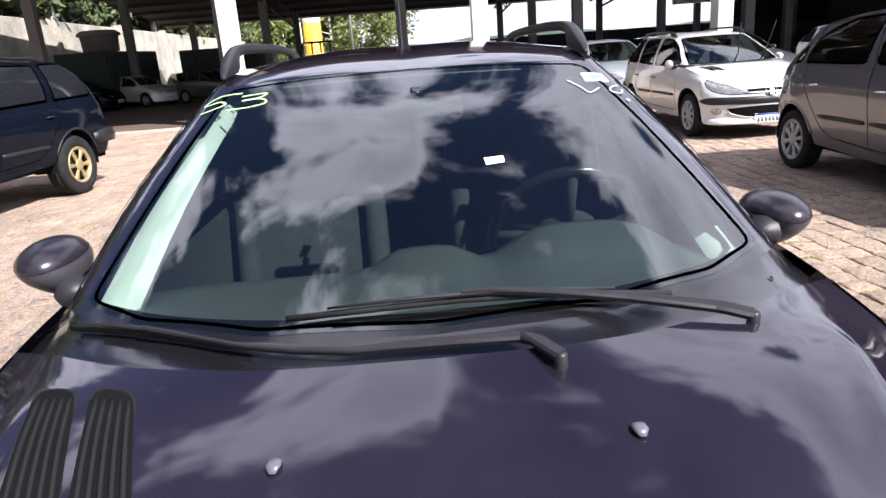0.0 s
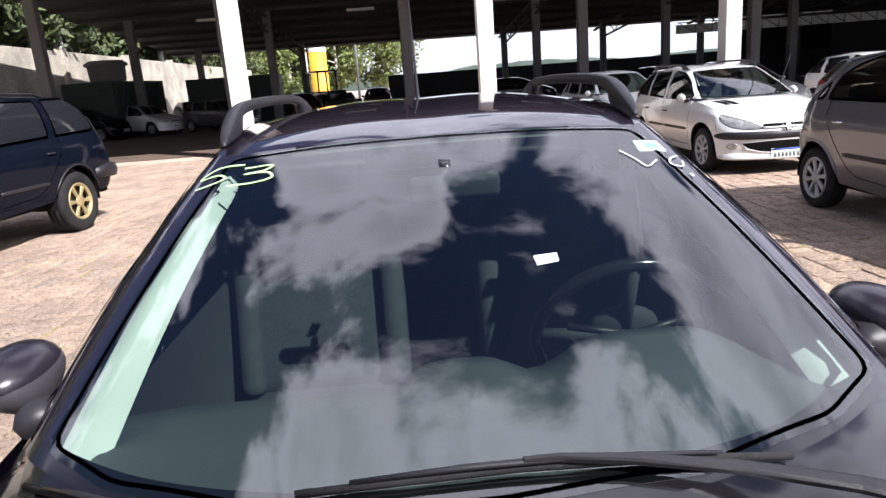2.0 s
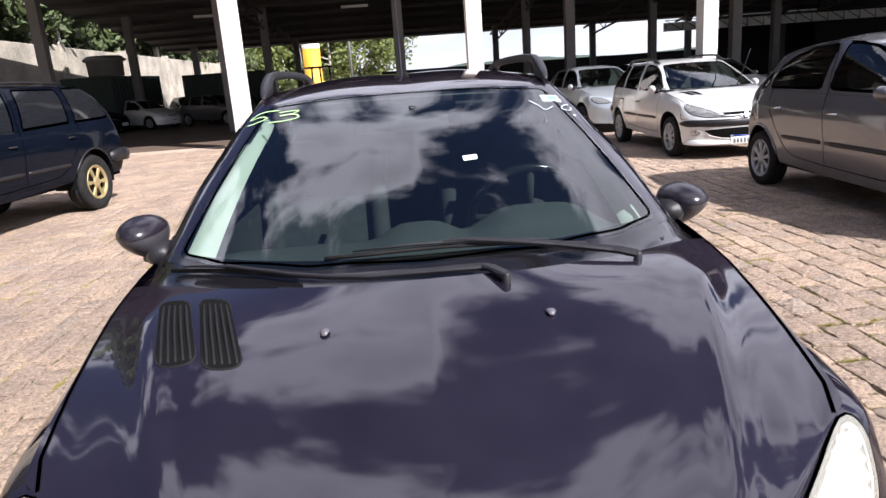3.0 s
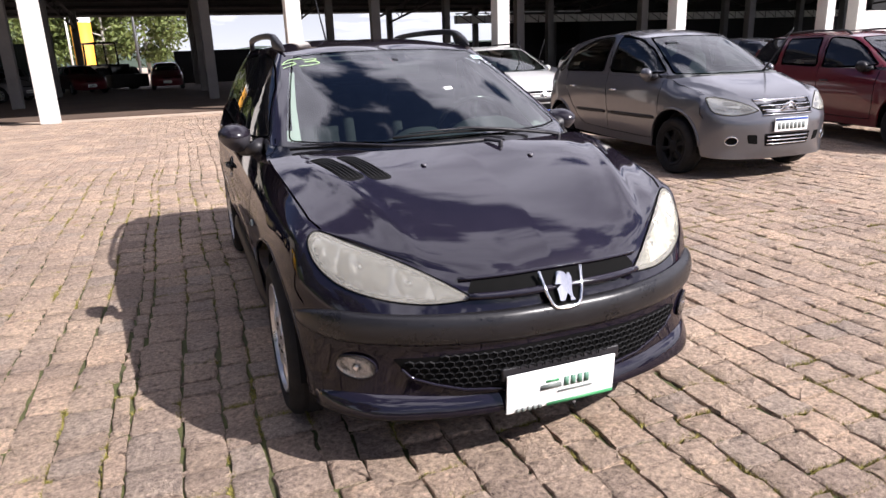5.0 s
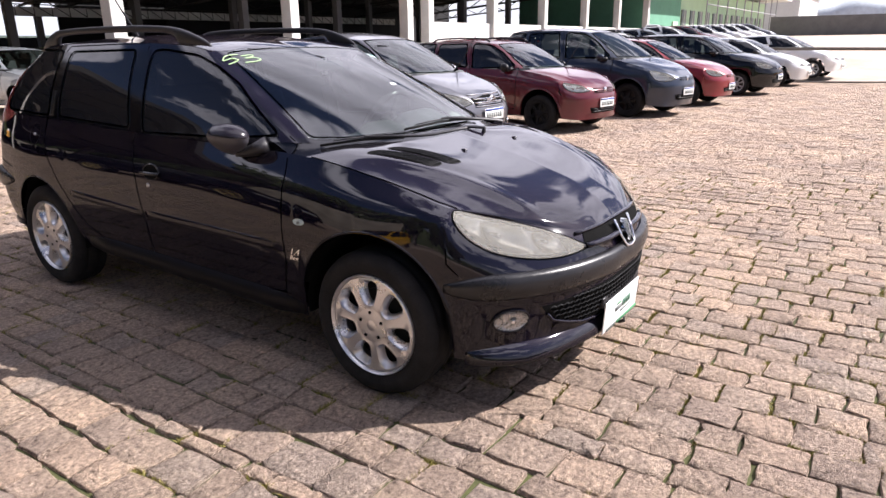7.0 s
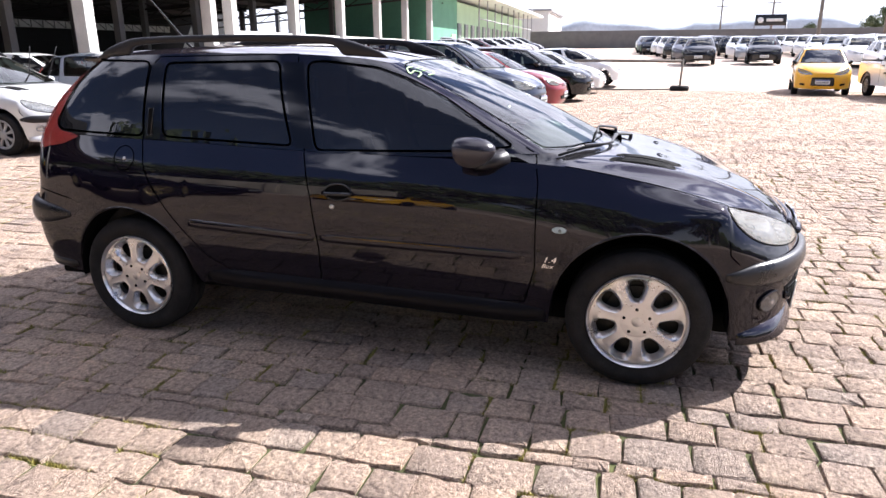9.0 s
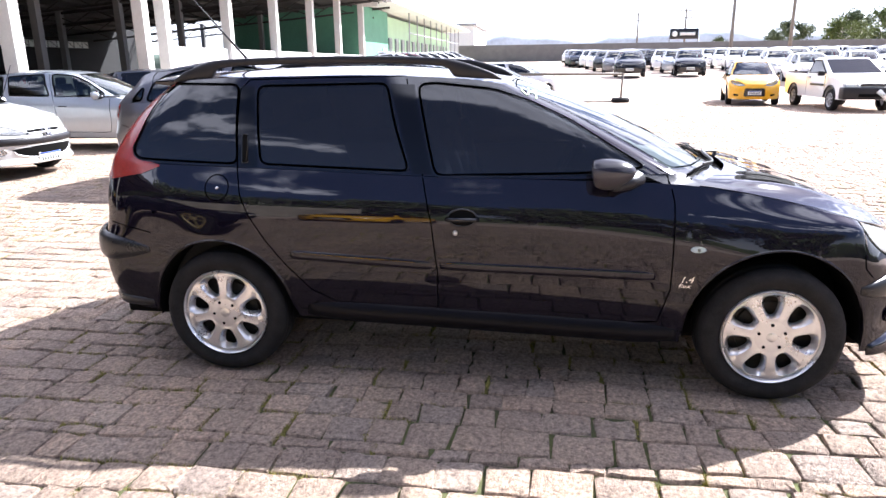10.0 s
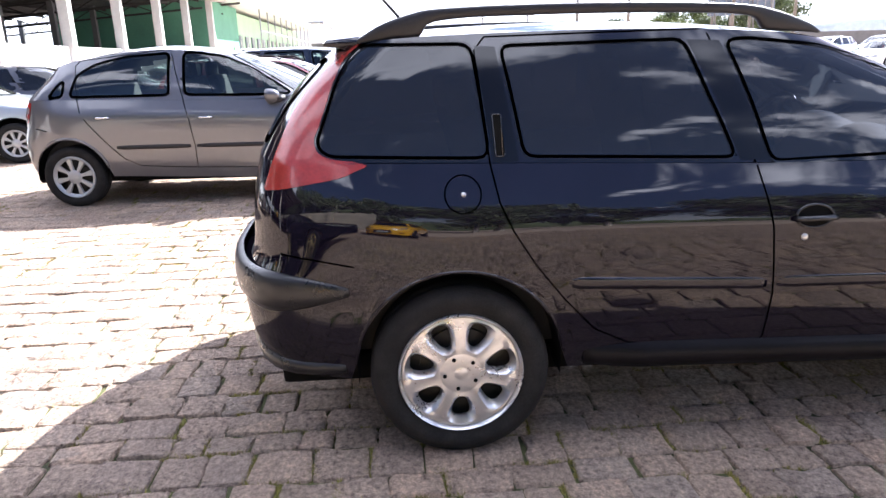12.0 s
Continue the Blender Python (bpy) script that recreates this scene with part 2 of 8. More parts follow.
M_COWL = material("black_glass_base", (0.007, 0.0065, 0.008), 0.16, 0.0, 0.5, var=0.25, var_scale=9, spec=0.5, coat_rough=0.05)
M_MIRRORSHELL = material("charcoal_mirror_shell", (0.050, 0.047, 0.055), 0.36, var=0.15, var_scale=9, bump=0.05, bump_scale=300)
M_MIRRORCAP = material("dark_mirror_cap", (0.014, 0.011, 0.016), 0.25, var=0.15, var_scale=9)
M_RUBBER = material("tyre_rubber", (0.009, 0.009, 0.010), 0.8, var=0.35, var_scale=14, bump=0.2, bump_scale=160, tint=(0.018, 0.017, 0.017), spec=0.2)
M_SEAL = material("rubber_seal", (0.010, 0.010, 0.011), 0.55)
M_MESHBLACK = material("dull_black_grille_plastic", (0.010, 0.010, 0.011), 0.7, spec=0.15)
M_SEAM = material("panel_gap", (0.003, 0.003, 0.003), 0.9)
M_ALLOY = material("silver_alloy", (0.62, 0.61, 0.61), 0.30, 0.80, 0.3, var=0.06, var_scale=9, rough_var=0.05)
M_STEEL = material("grey_wheel_cover", (0.36, 0.37, 0.38), 0.42, 0.4, var=0.15, var_scale=8)
M_BLACKSTEEL = material("dull_black_steel", (0.010, 0.010, 0.011), 0.75, var=0.3, var_scale=10, spec=0.2)
M_GOLD = material("gold_alloy", (0.38, 0.30, 0.15), 0.45, 0.5, var=0.2, var_scale=8)
M_CHROME = material("chrome", (0.75, 0.75, 0.75), 0.12, 1.0, var=0.1)
M_DISC = material("brake_iron", (0.035, 0.032, 0.030), 0.6, 0.4, var=0.3, var_scale=20)
M_CABIN = material("dark_trim_fabric", (0.028, 0.029, 0.032), 0.85, var=0.25, var_scale=12, bump=0.2, bump_scale=240)
M_DASH = material("grey_dashboard_plastic", (0.058, 0.064, 0.068), 0.6, var=0.15, var_scale=8, bump=0.1, bump_scale=400)
M_SEAT = material("grey_seat_fabric", (0.032, 0.034, 0.039), 0.9, var=0.3, var_scale=20, bump=0.3, bump_scale=300)
M_LINER = material("wheel_housing", (0.006, 0.006, 0.006), 0.9, spec=0.05)
M_GLASS = glass("windscreen_glass", (0.38, 0.49, 0.43), 2.25)
M_TINT = glass("tinted_side_glass", (0.030, 0.033, 0.042), 1.62, milk=0.018, milk_color=(0.60, 0.65, 0.80))
M_CARGLASS = glass("green_car_glass", (0.42, 0.50, 0.46), 1.8)
M_SMOKE = glass("smoky_indicator_lens", (0.40, 0.41, 0.40), 1.5, 0.05, milk=0.06)
M_LENS = glass("yellowed_lamp_lens", (0.94, 0.92, 0.84), 1.5, 0.04, milk=0.20, milk_color=(0.87, 0.84, 0.74))
M_FOGLENS = glass("clear_fog_lens", (0.94, 0.95, 0.95), 1.5, 0.01, milk=0.02)
M_CLEARLENS = glass("clear_lamp_lens", (0.85, 0.86, 0.86), 1.5, 0.02, milk=0.12)
M_REFLECT = material("lamp_reflector", (0.78, 0.77, 0.72), 0.20, 0.70, var=0.15, var_scale=9, bump=0.15, bump_scale=9)
M_FACET = material("faceted_reflector", (0.62, 0.62, 0.64), 0.18, 1.0, var=0.25, var_scale=30, bump=1.0, bump_scale=45)
M_TAILRED = material("red_lamp_plastic", (0.25, 0.022, 0.018), 0.25, 0.0, 0.4, var=0.3, var_scale=9)
M_PLATE = material("white_plate", (0.82, 0.83, 0.81), 0.4, var=0.06)
M_GREENPRINT = material("green_print", (0.05, 0.25, 0.10), 0.5)
M_GREYPRINT = material("grey_print", (0.14, 0.16, 0.15), 0.5)
M_GREENGREY = material("grey_green_print", (0.09, 0.20, 0.14), 0.5)
M_BLUEPRINT = material("blue_print", (0.03, 0.07, 0.30), 0.5)
M_CHALK = material("yellow_green_marker", (0.40, 0.60, 0.28), 0.7, var=0.2, var_scale=60)
M_WHITEMARK = material("white_marker", (0.42, 0.47, 0.50), 0.7, var=0.2, var_scale=60)
M_STICKER = material("pale_sticker", (0.40, 0.48, 0.48), 0.5)
M_TEAL = material("teal_sticker_print", (0.14, 0.38, 0.37), 0.5)
M_FRIT = material("black_glass_border", (0.004, 0.004, 0.005), 0.10, spec=0.40)


def granite(name, single):
    """Split granite: speckled grains, blotches of grey and rust, each sett a little different, rough relief."""
    m = bpy.data.materials.new(name)
    m.use_nodes = True
    n, l = m.node_tree.nodes, m.node_tree.links
    b = n["Principled BSDF"]
    b.inputs["Roughness"].default_value = 0.88
    b.inputs["Specular IOR Level"].default_value = 0.3
    geo = n.new("ShaderNodeNewGeometry")
    if single:
        src = n.new("ShaderNodeObjectInfo").outputs["Random"]
    else:
        src = geo.outputs["Random Per Island"]
    tc = geo.outputs["Position"]

    def noise_at(scale, detail, rough=0.6):
        t = n.new("ShaderNodeTexNoise")
        t.inputs["Scale"].default_value, t.inputs["Detail"].default_value, t.inputs["Roughness"].default_value = scale, detail, rough
        l.new(tc, t.inputs["Vector"])
        return t.outputs[0]

    def ramp(value, stops):
        r = n.new("ShaderNodeValToRGB")
        els = r.color_ramp.elements
        while len(els) < len(stops):
            els.new(0.5)
        for e, (p, c) in zip(els, stops):
            e.position, e.color = p, (*c, 1)
        l.new(value, r.inputs[0])
        return r.outputs[0]

    def mix(a, c, fac, mode="MIX"):
        x = n.new("ShaderNodeMix")
        x.data_type, x.blend_type = "RGBA", mode
        if isinstance(fac, float):
            x.inputs[0].default_value = fac
        else:
            l.new(fac, x.inputs[0])
        l.new(a, x.inputs[6])
        l.new(c, x.inputs[7])
        return x.outputs[2]

    stone = ramp(src, [(0.0, (0.37, 0.288, 0.232)), (0.3, (0.46, 0.356, 0.280)), (0.5, (0.40, 0.314, 0.256)), (0.75, (0.51, 0.385, 0.296)), (0.95, (0.40, 0.325, 0.272))])
    grain = ramp(noise_at(58.0, 7, 0.80), [(0.38, (0.34, 0.31, 0.32)), (0.48, (0.98, 0.97, 0.96)), (0.60, (1.60, 1.56, 1.50))])
    blot = ramp(noise_at(34.0, 9, 0.74), [(0.33, (0.36, 0.33, 0.34)), (0.45, (0.90, 0.89, 0.89)), (0.54, (1.06, 1.05, 1.03)), (0.66, (1.42, 1.38, 1.32))])
    wide = ramp(noise_at(1.3, 4), [(0.35, (0.82, 0.81, 0.82)), (0.65, (1.12, 1.10, 1.06))])
    col = mix(mix(mix(stone, grain, 0.62, "MULTIPLY"), blot, 0.9, "MULTIPLY"), wide, 1.0, "MULTIPLY")
    rust = n.new("ShaderNodeMapRange")
    rust.inputs[1].default_value, rust.inputs[2].default_value, rust.inputs[4].default_value = 0.66, 0.76, 0.5
    l.new(noise_at(2.1, 5), rust.inputs[0])
    rc = n.new("ShaderNodeRGB")
    rc.outputs[0].default_value = (0.42, 0.20, 0.11, 1)
    col = mix(col, rc.outputs[0], rust.outputs[0])
    l.new(col, b.inputs["Base Color"])
    h1, h2 = noise_at(34.0, 9, 0.74), noise_at(150.0, 4)
    ad = n.new("ShaderNodeMath")
    ad.operation, ad.inputs[1].default_value = "MULTIPLY_ADD", 0.25
    l.new(h2, ad.inputs[0])
    l.new(h1, ad.inputs[2])
    bp = n.new("ShaderNodeBump")
    bp.inputs["Strength"].default_value, bp.inputs["Distance"].default_value = 1.0, 0.042
    l.new(ad.outputs[0], bp.inputs["Height"])
    l.new(bp.outputs[0], b.inputs["Normal"])
    return m

# ---- helpers for meshes ----
def mesh_from(name, verts, faces, mat=None, normals=None, smooth=True):
    me = bpy.data.meshes.new(name)
    me.from_pydata([tuple(v) for v in verts], [], faces)
    if mat:
        me.materials.append(mat)
    if smooth:
        me.polygons.foreach_set("use_smooth", [True] * len(me.polygons))
    me.update()
    if normals is not None and len(normals) == len(me.vertices):
        me.normals_split_custom_set_from_vertices([tuple(n) for n in normals])
    return me


def put(name, me, parent=None, label=""):
    ob = new(name, me)
    if parent is not None:
        ob.parent = parent
    if label:
        ob["label"] = label
    return ob


def part(name, bm, mat, parent, label="", smooth=True):
    me = bpy.data.meshes.new(name)
    bm.to_mesh(me)
    bm.free()
    me.materials.append(mat)
    if smooth:
        me.polygons.foreach_set("use_smooth", [True] * len(me.polygons))
    return put(name, me, parent, label)


def sharp(me, degrees=35):
    """Smooth shading with crisp edges."""
    me.set_sharp_from_angle(angle=radians(degrees))
    return me


def box_bm(sx, sy, sz, at=(0, 0, 0), bevel=0.0, bm=None, rot=None):
    bm = bm or bmesh.new()
    m = Matrix.Translation(at) @ (rot or Matrix()) @ Matrix.Diagonal((sx, sy, sz, 1))
    r = bmesh.ops.create_cube(bm, size=1, matrix=m)
    if bevel:
        vs = set(r["verts"])
        es = [e for e in bm.edges if e.verts[0] in vs and e.verts[1] in vs]
        bmesh.ops.bevel(bm, geom=es, offset=bevel, segments=2, profile=0.6, affect="EDGES")
    return bm


def tube_bm(points, radius, sides=6, bm=None, radii=None, squash=1.0):
    """A tube along a polyline."""
    bm = bm or bmesh.new()
    pts = [Vector(p) for p in points]
    rings = []
    for i, p in enumerate(pts):
        d = (pts[min(i + 1, len(pts) - 1)] - pts[max(i - 1, 0)]).normalized()
        a = d.cross(Vector((0, 0, 1)))
        if a.length < 1e-3:
            a = d.cross(Vector((1, 0, 0)))
        a.normalize()
        b = a.cross(d)
        r = radii[i] if radii else radius
        rings.append([bm.verts.new(p + (a * math.cos(t) + b * math.sin(t) * squash) * r) for t in [2 * math.pi * k / sides for k in range(sides)]])
    for a, b in zip(rings, rings[1:]):
        for k in range(sides):
            bm.faces.new((a[k], a[(k + 1) % sides], b[(k + 1) % sides], b[k]))
    bm.faces.new(rings[0][::-1])
    bm.faces.new(rings[-1])
    return bm


def lathe_bm(profile, sides=32, axis="x", bm=None, at=(0, 0, 0)):
    """A solid of revolution: profile of (radius, offset along the axis)."""
    bm = bm or bmesh.new()
    rings = []
    for r, o in profile:
        ring = []
        for k in range(sides):
            a = 2 * math.pi * k / sides
            c, s = r * math.cos(a), r * math.sin(a)
            v = (o, c, s) if axis == "x" else (c, o, s) if axis == "y" else (c, s, o)
            ring.append(bm.verts.new(Vector(v) + Vector(at)))
        rings.append(ring)
    for a, b in zip(rings, rings[1:]):
        for k in range(sides):
            bm.faces.new((a[k], a[(k + 1) % sides], b[(k + 1) % sides], b[k]))
    bmesh.ops.recalc_face_normals(bm, faces=bm.faces)
    return bm


def text_mesh(body, size, mat, depth=0.001):
    cu = bpy.data.curves.new("lettering", "FONT")
    cu.body, cu.size, cu.extrude = body, size, depth
    cu.align_x, cu.align_y = "CENTER", "CENTER"
    ob = bpy.data.objects.new("lettering", cu)
    scene.collection.objects.link(ob)
    me = bpy.data.meshes.new_from_object(ob.evaluated_get(bpy.context.evaluated_depsgraph_get()))
    bpy.data.objects.remove(ob)
    bpy.data.curves.remove(cu)
    me.materials.clear()
    me.materials.append(mat)
    return me


# ---- car bodies ----
from mathutils.bvhtree import BVHTree
from mathutils.geometry import barycentric_transform, delaunay_2d_cdt


def spline(points, counts):
    """Catmull-Rom through the points, with counts[i] steps on segment i."""
    P = np.asarray(points, float)
    P = np.vstack([2 * P[0] - P[1], P, 2 * P[-1] - P[-2]])
    out = []
    for i in range(len(P) - 3):
        p0, p1, p2, p3 = P[i:i + 4]
        d0, d1, d2 = (max(np.linalg.norm(b - a), 1e-6) ** 0.5 for a, b in ((p0, p1), (p1, p2), (p2, p3)))
        m1 = (p1 - p0) / d0 - (p2 - p0) / (d0 + d1) + (p2 - p1) / d1
        m2 = (p2 - p1) / d1 - (p3 - p1) / (d1 + d2) + (p3 - p2) / d2
        m1, m2 = m1 * d1, m2 * d1
        for t in np.linspace(0, 1, counts[i], endpoint=False):
            out.append((2 * t**3 - 3 * t**2 + 1) * p1 + (t**3 - 2 * t**2 + t) * m1 + (-2 * t**3 + 3 * t**2) * p2 + (t**3 - t**2) * m2)
    out.append(P[-2])
    return np.array(out)


def counts_for(points, step):
    P = np.asarray(points, float)
    return [max(1, int(round(np.linalg.norm(b - a) / step))) for a, b in zip(P, P[1:])]


def surface(rows, step_s, n_k):
    """A smooth grid through rows of control points."""
    cs = counts_for(rows[len(rows) // 2], step_s)
    lines = np.array([spline(r, cs) for r in rows])
    return np.array([spline(lines[:, i], n_k) for i in range(lines.shape[1])])


def resample(line, n):
    line = np.asarray(line, float)
    d = np.concatenate([[0], np.cumsum(np.linalg.norm(np.diff(line, axis=0), axis=1))])
    t = np.linspace(0, d[-1], n)
    return np.stack([np.interp(t, d, line[:, k]) for k in range(3)], 1)


def coons(front, rear, mid, side, nu, nv):
    """A four-sided patch: front and rear run from the middle line to the side line."""
    c0, c1, d0, d1 = resample(front, nu), resample(rear, nu), resample(mid, nv), resample(side, nv)
    u, v = np.linspace(0, 1, nu)[None, :, None], np.linspace(0, 1, nv)[:, None, None]
    return (1 - v) * c0[None] + v * c1[None] + (1 - u) * d0[:, None] + u * d1[:, None] - ((1 - u) * (1 - v) * c0[0] + u * (1 - v) * c0[-1] + (1 - u) * v * c1[0] + u * v * c1[-1])


# Plan contours of the lower body, from the middle of the nose round to the middle of the tail: (x, y, z) at 18 stations
SIDE_Y = (-0.30, 0.0, 0.35, 0.9, 1.5, 2.08, 2.442, 2.78)


def wrap_rows():
    def row(front, width, zs, rear):
        mids = [(w, y, z) for w, y, z in zip(width, SIDE_Y, zs)]
        return front + mids + rear
    w0 = (0.770, 0.790, 0.775, 0.765, 0.765, 0.775, 0.790, 0.770)
    w1 = (0.785, 0.815, 0.805, 0.798, 0.798, 0.805, 0.818, 0.790)
    w2 = (0.785, 0.826, 0.826, 0.822, 0.822, 0.826, 0.830, 0.800)
    w3 = (0.775, 0.820, 0.830, 0.830, 0.830, 0.830, 0.828, 0.800)
    w4 = (0.742, 0.784, 0.806, 0.820, 0.822, 0.820, 0.812, 0.788)
    w5 = (0.695, 0.722, 0.742, 0.764, 0.768, 0.760, 0.753, 0.738)
    return [
        row([(0, -0.665, 0.205), (0.2, -0.66, 0.205), (0.42, -0.62, 0.205), (0.58, -0.56, 0.21), (0.70, -0.46, 0.22), (0.755, -0.38, 0.235)], w0, (0.24, 0.24, 0.245, 0.25, 0.265, 0.29, 0.30, 0.285), [(0.715, 2.985, 0.30), (0.60, 3.085, 0.30), (0.34, 3.165, 0.30), (0, 3.19, 0.30)]),
        row([(0, -0.705, 0.30), (0.2, -0.698, 0.30), (0.43, -0.635, 0.31), (0.60, -0.545, 0.33), (0.705, -0.45, 0.35), (0.765, -0.37, 0.36)], w1, (0.37, 0.37, 0.37, 0.37, 0.38, 0.39, 0.40, 0.40), [(0.745, 3.01, 0.40), (0.63, 3.115, 0.40), (0.36, 3.195, 0.40), (0, 3.22, 0.40)]),
        row([(0, -0.728, 0.50), (0.2, -0.718, 0.50), (0.43, -0.655, 0.50), (0.60, -0.555, 0.51), (0.705, -0.45, 0.52), (0.760, -0.37, 0.53)], w2, (0.53, 0.53, 0.53, 0.53, 0.54, 0.55, 0.56, 0.57), [(0.760, 3.02, 0.60), (0.64, 3.125, 0.60), (0.36, 3.21, 0.60), (0, 3.24, 0.60)]),
        row([(0, -0.705, 0.575), (0.2, -0.698, 0.575), (0.41, -0.635, 0.575), (0.585, -0.535, 0.585), (0.69, -0.44, 0.61), (0.745, -0.37, 0.635)], w3, (0.655, 0.66, 0.66, 0.66, 0.67, 0.68, 0.70, 0.71), [(0.748, 3.00, 0.71), (0.62, 3.095, 0.71), (0.35, 3.155, 0.71), (0, 3.18, 0.71)]),
        row([(0, -0.695, 0.610), (0.19, -0.688, 0.612), (0.38, -0.615, 0.635), (0.545, -0.505, 0.67), (0.655, -0.395, 0.715), (0.705, -0.345, 0.735)], w4, (0.76, 0.785, 0.80, 0.80, 0.81, 0.825, 0.84, 0.85), [(0.726, 2.995, 0.86), (0.61, 3.08, 0.86), (0.34, 3.14, 0.86), (0, 3.165, 0.86)]),
        row([(0, -0.672, 0.640), (0.18, -0.662, 0.643), (0.36, -0.590, 0.672), (0.51, -0.475, 0.718), (0.62, -0.365, 0.757), (0.668, -0.320, 0.777)], w5, (0.785, 0.865, 0.925, 0.945, 0.955, 0.975, 0.985, 0.995), [(0.685, 2.975, 1.0), (0.58, 3.05, 1.0), (0.33, 3.11, 1.0), (0, 3.13, 1.0)]),
    ]


def roof_rows():
    """Contours of the glasshouse, from the middle of the windscreen round to the middle of the tailgate."""
    base = [(0, 0.19, 0.955), (0.25, 0.21, 0.957), (0.46, 0.28, 0.96), (0.60, 0.37, 0.963), (0.680, 0.44, 0.965), (0.718, 0.56, 0.966), (0.746, 0.80, 0.950), (0.760, 1.45, 0.955), (0.752, 2.10, 0.976), (0.735, 2.72, 0.995), (0.685, 2.975, 1.0), (0.58, 3.05, 1.0), (0.33, 3.11, 1.0), (0, 3.13, 1.0)]
    top = [(0, 1.13, 1.345), (0.20, 1.13, 1.343), (0.37, 1.13, 1.338), (0.475, 1.13, 1.332), (0.520, 1.16, 1.333), (0.535, 1.26, 1.350), (0.545, 1.42, 1.363), (0.553, 1.70, 1.375), (0.553, 2.15, 1.376), (0.545, 2.52, 1.368), (0.525, 2.66, 1.360), (0.46, 2.74, 1.358), (0.26, 2.79, 1.372), (0, 2.80, 1.378)]
    rows = []
    for k in (0, 0.33, 0.66, 1.0):
        r = []
        for i, (a, b) in enumerate(zip(base, top)):
            p = np.array(a) * (1 - k) + np.array(b) * k
            bulge = 0.030 * 4 * k * (1 - k)
            if i <= 3:
                p += np.array([0.2 * i / 3, -0.5, 0.85]) * bulge * (0.9 - 0.15 * i)
            elif i <= 9:
                p += np.array([1.0, 0, 0.2]) * bulge * 0.65
            else:
                p += np.array([0.3 if i < 13 else 0, 1.0, 0.2]) * bulge * 1.2
            r.append(p)
        rows.append(r)
    return rows


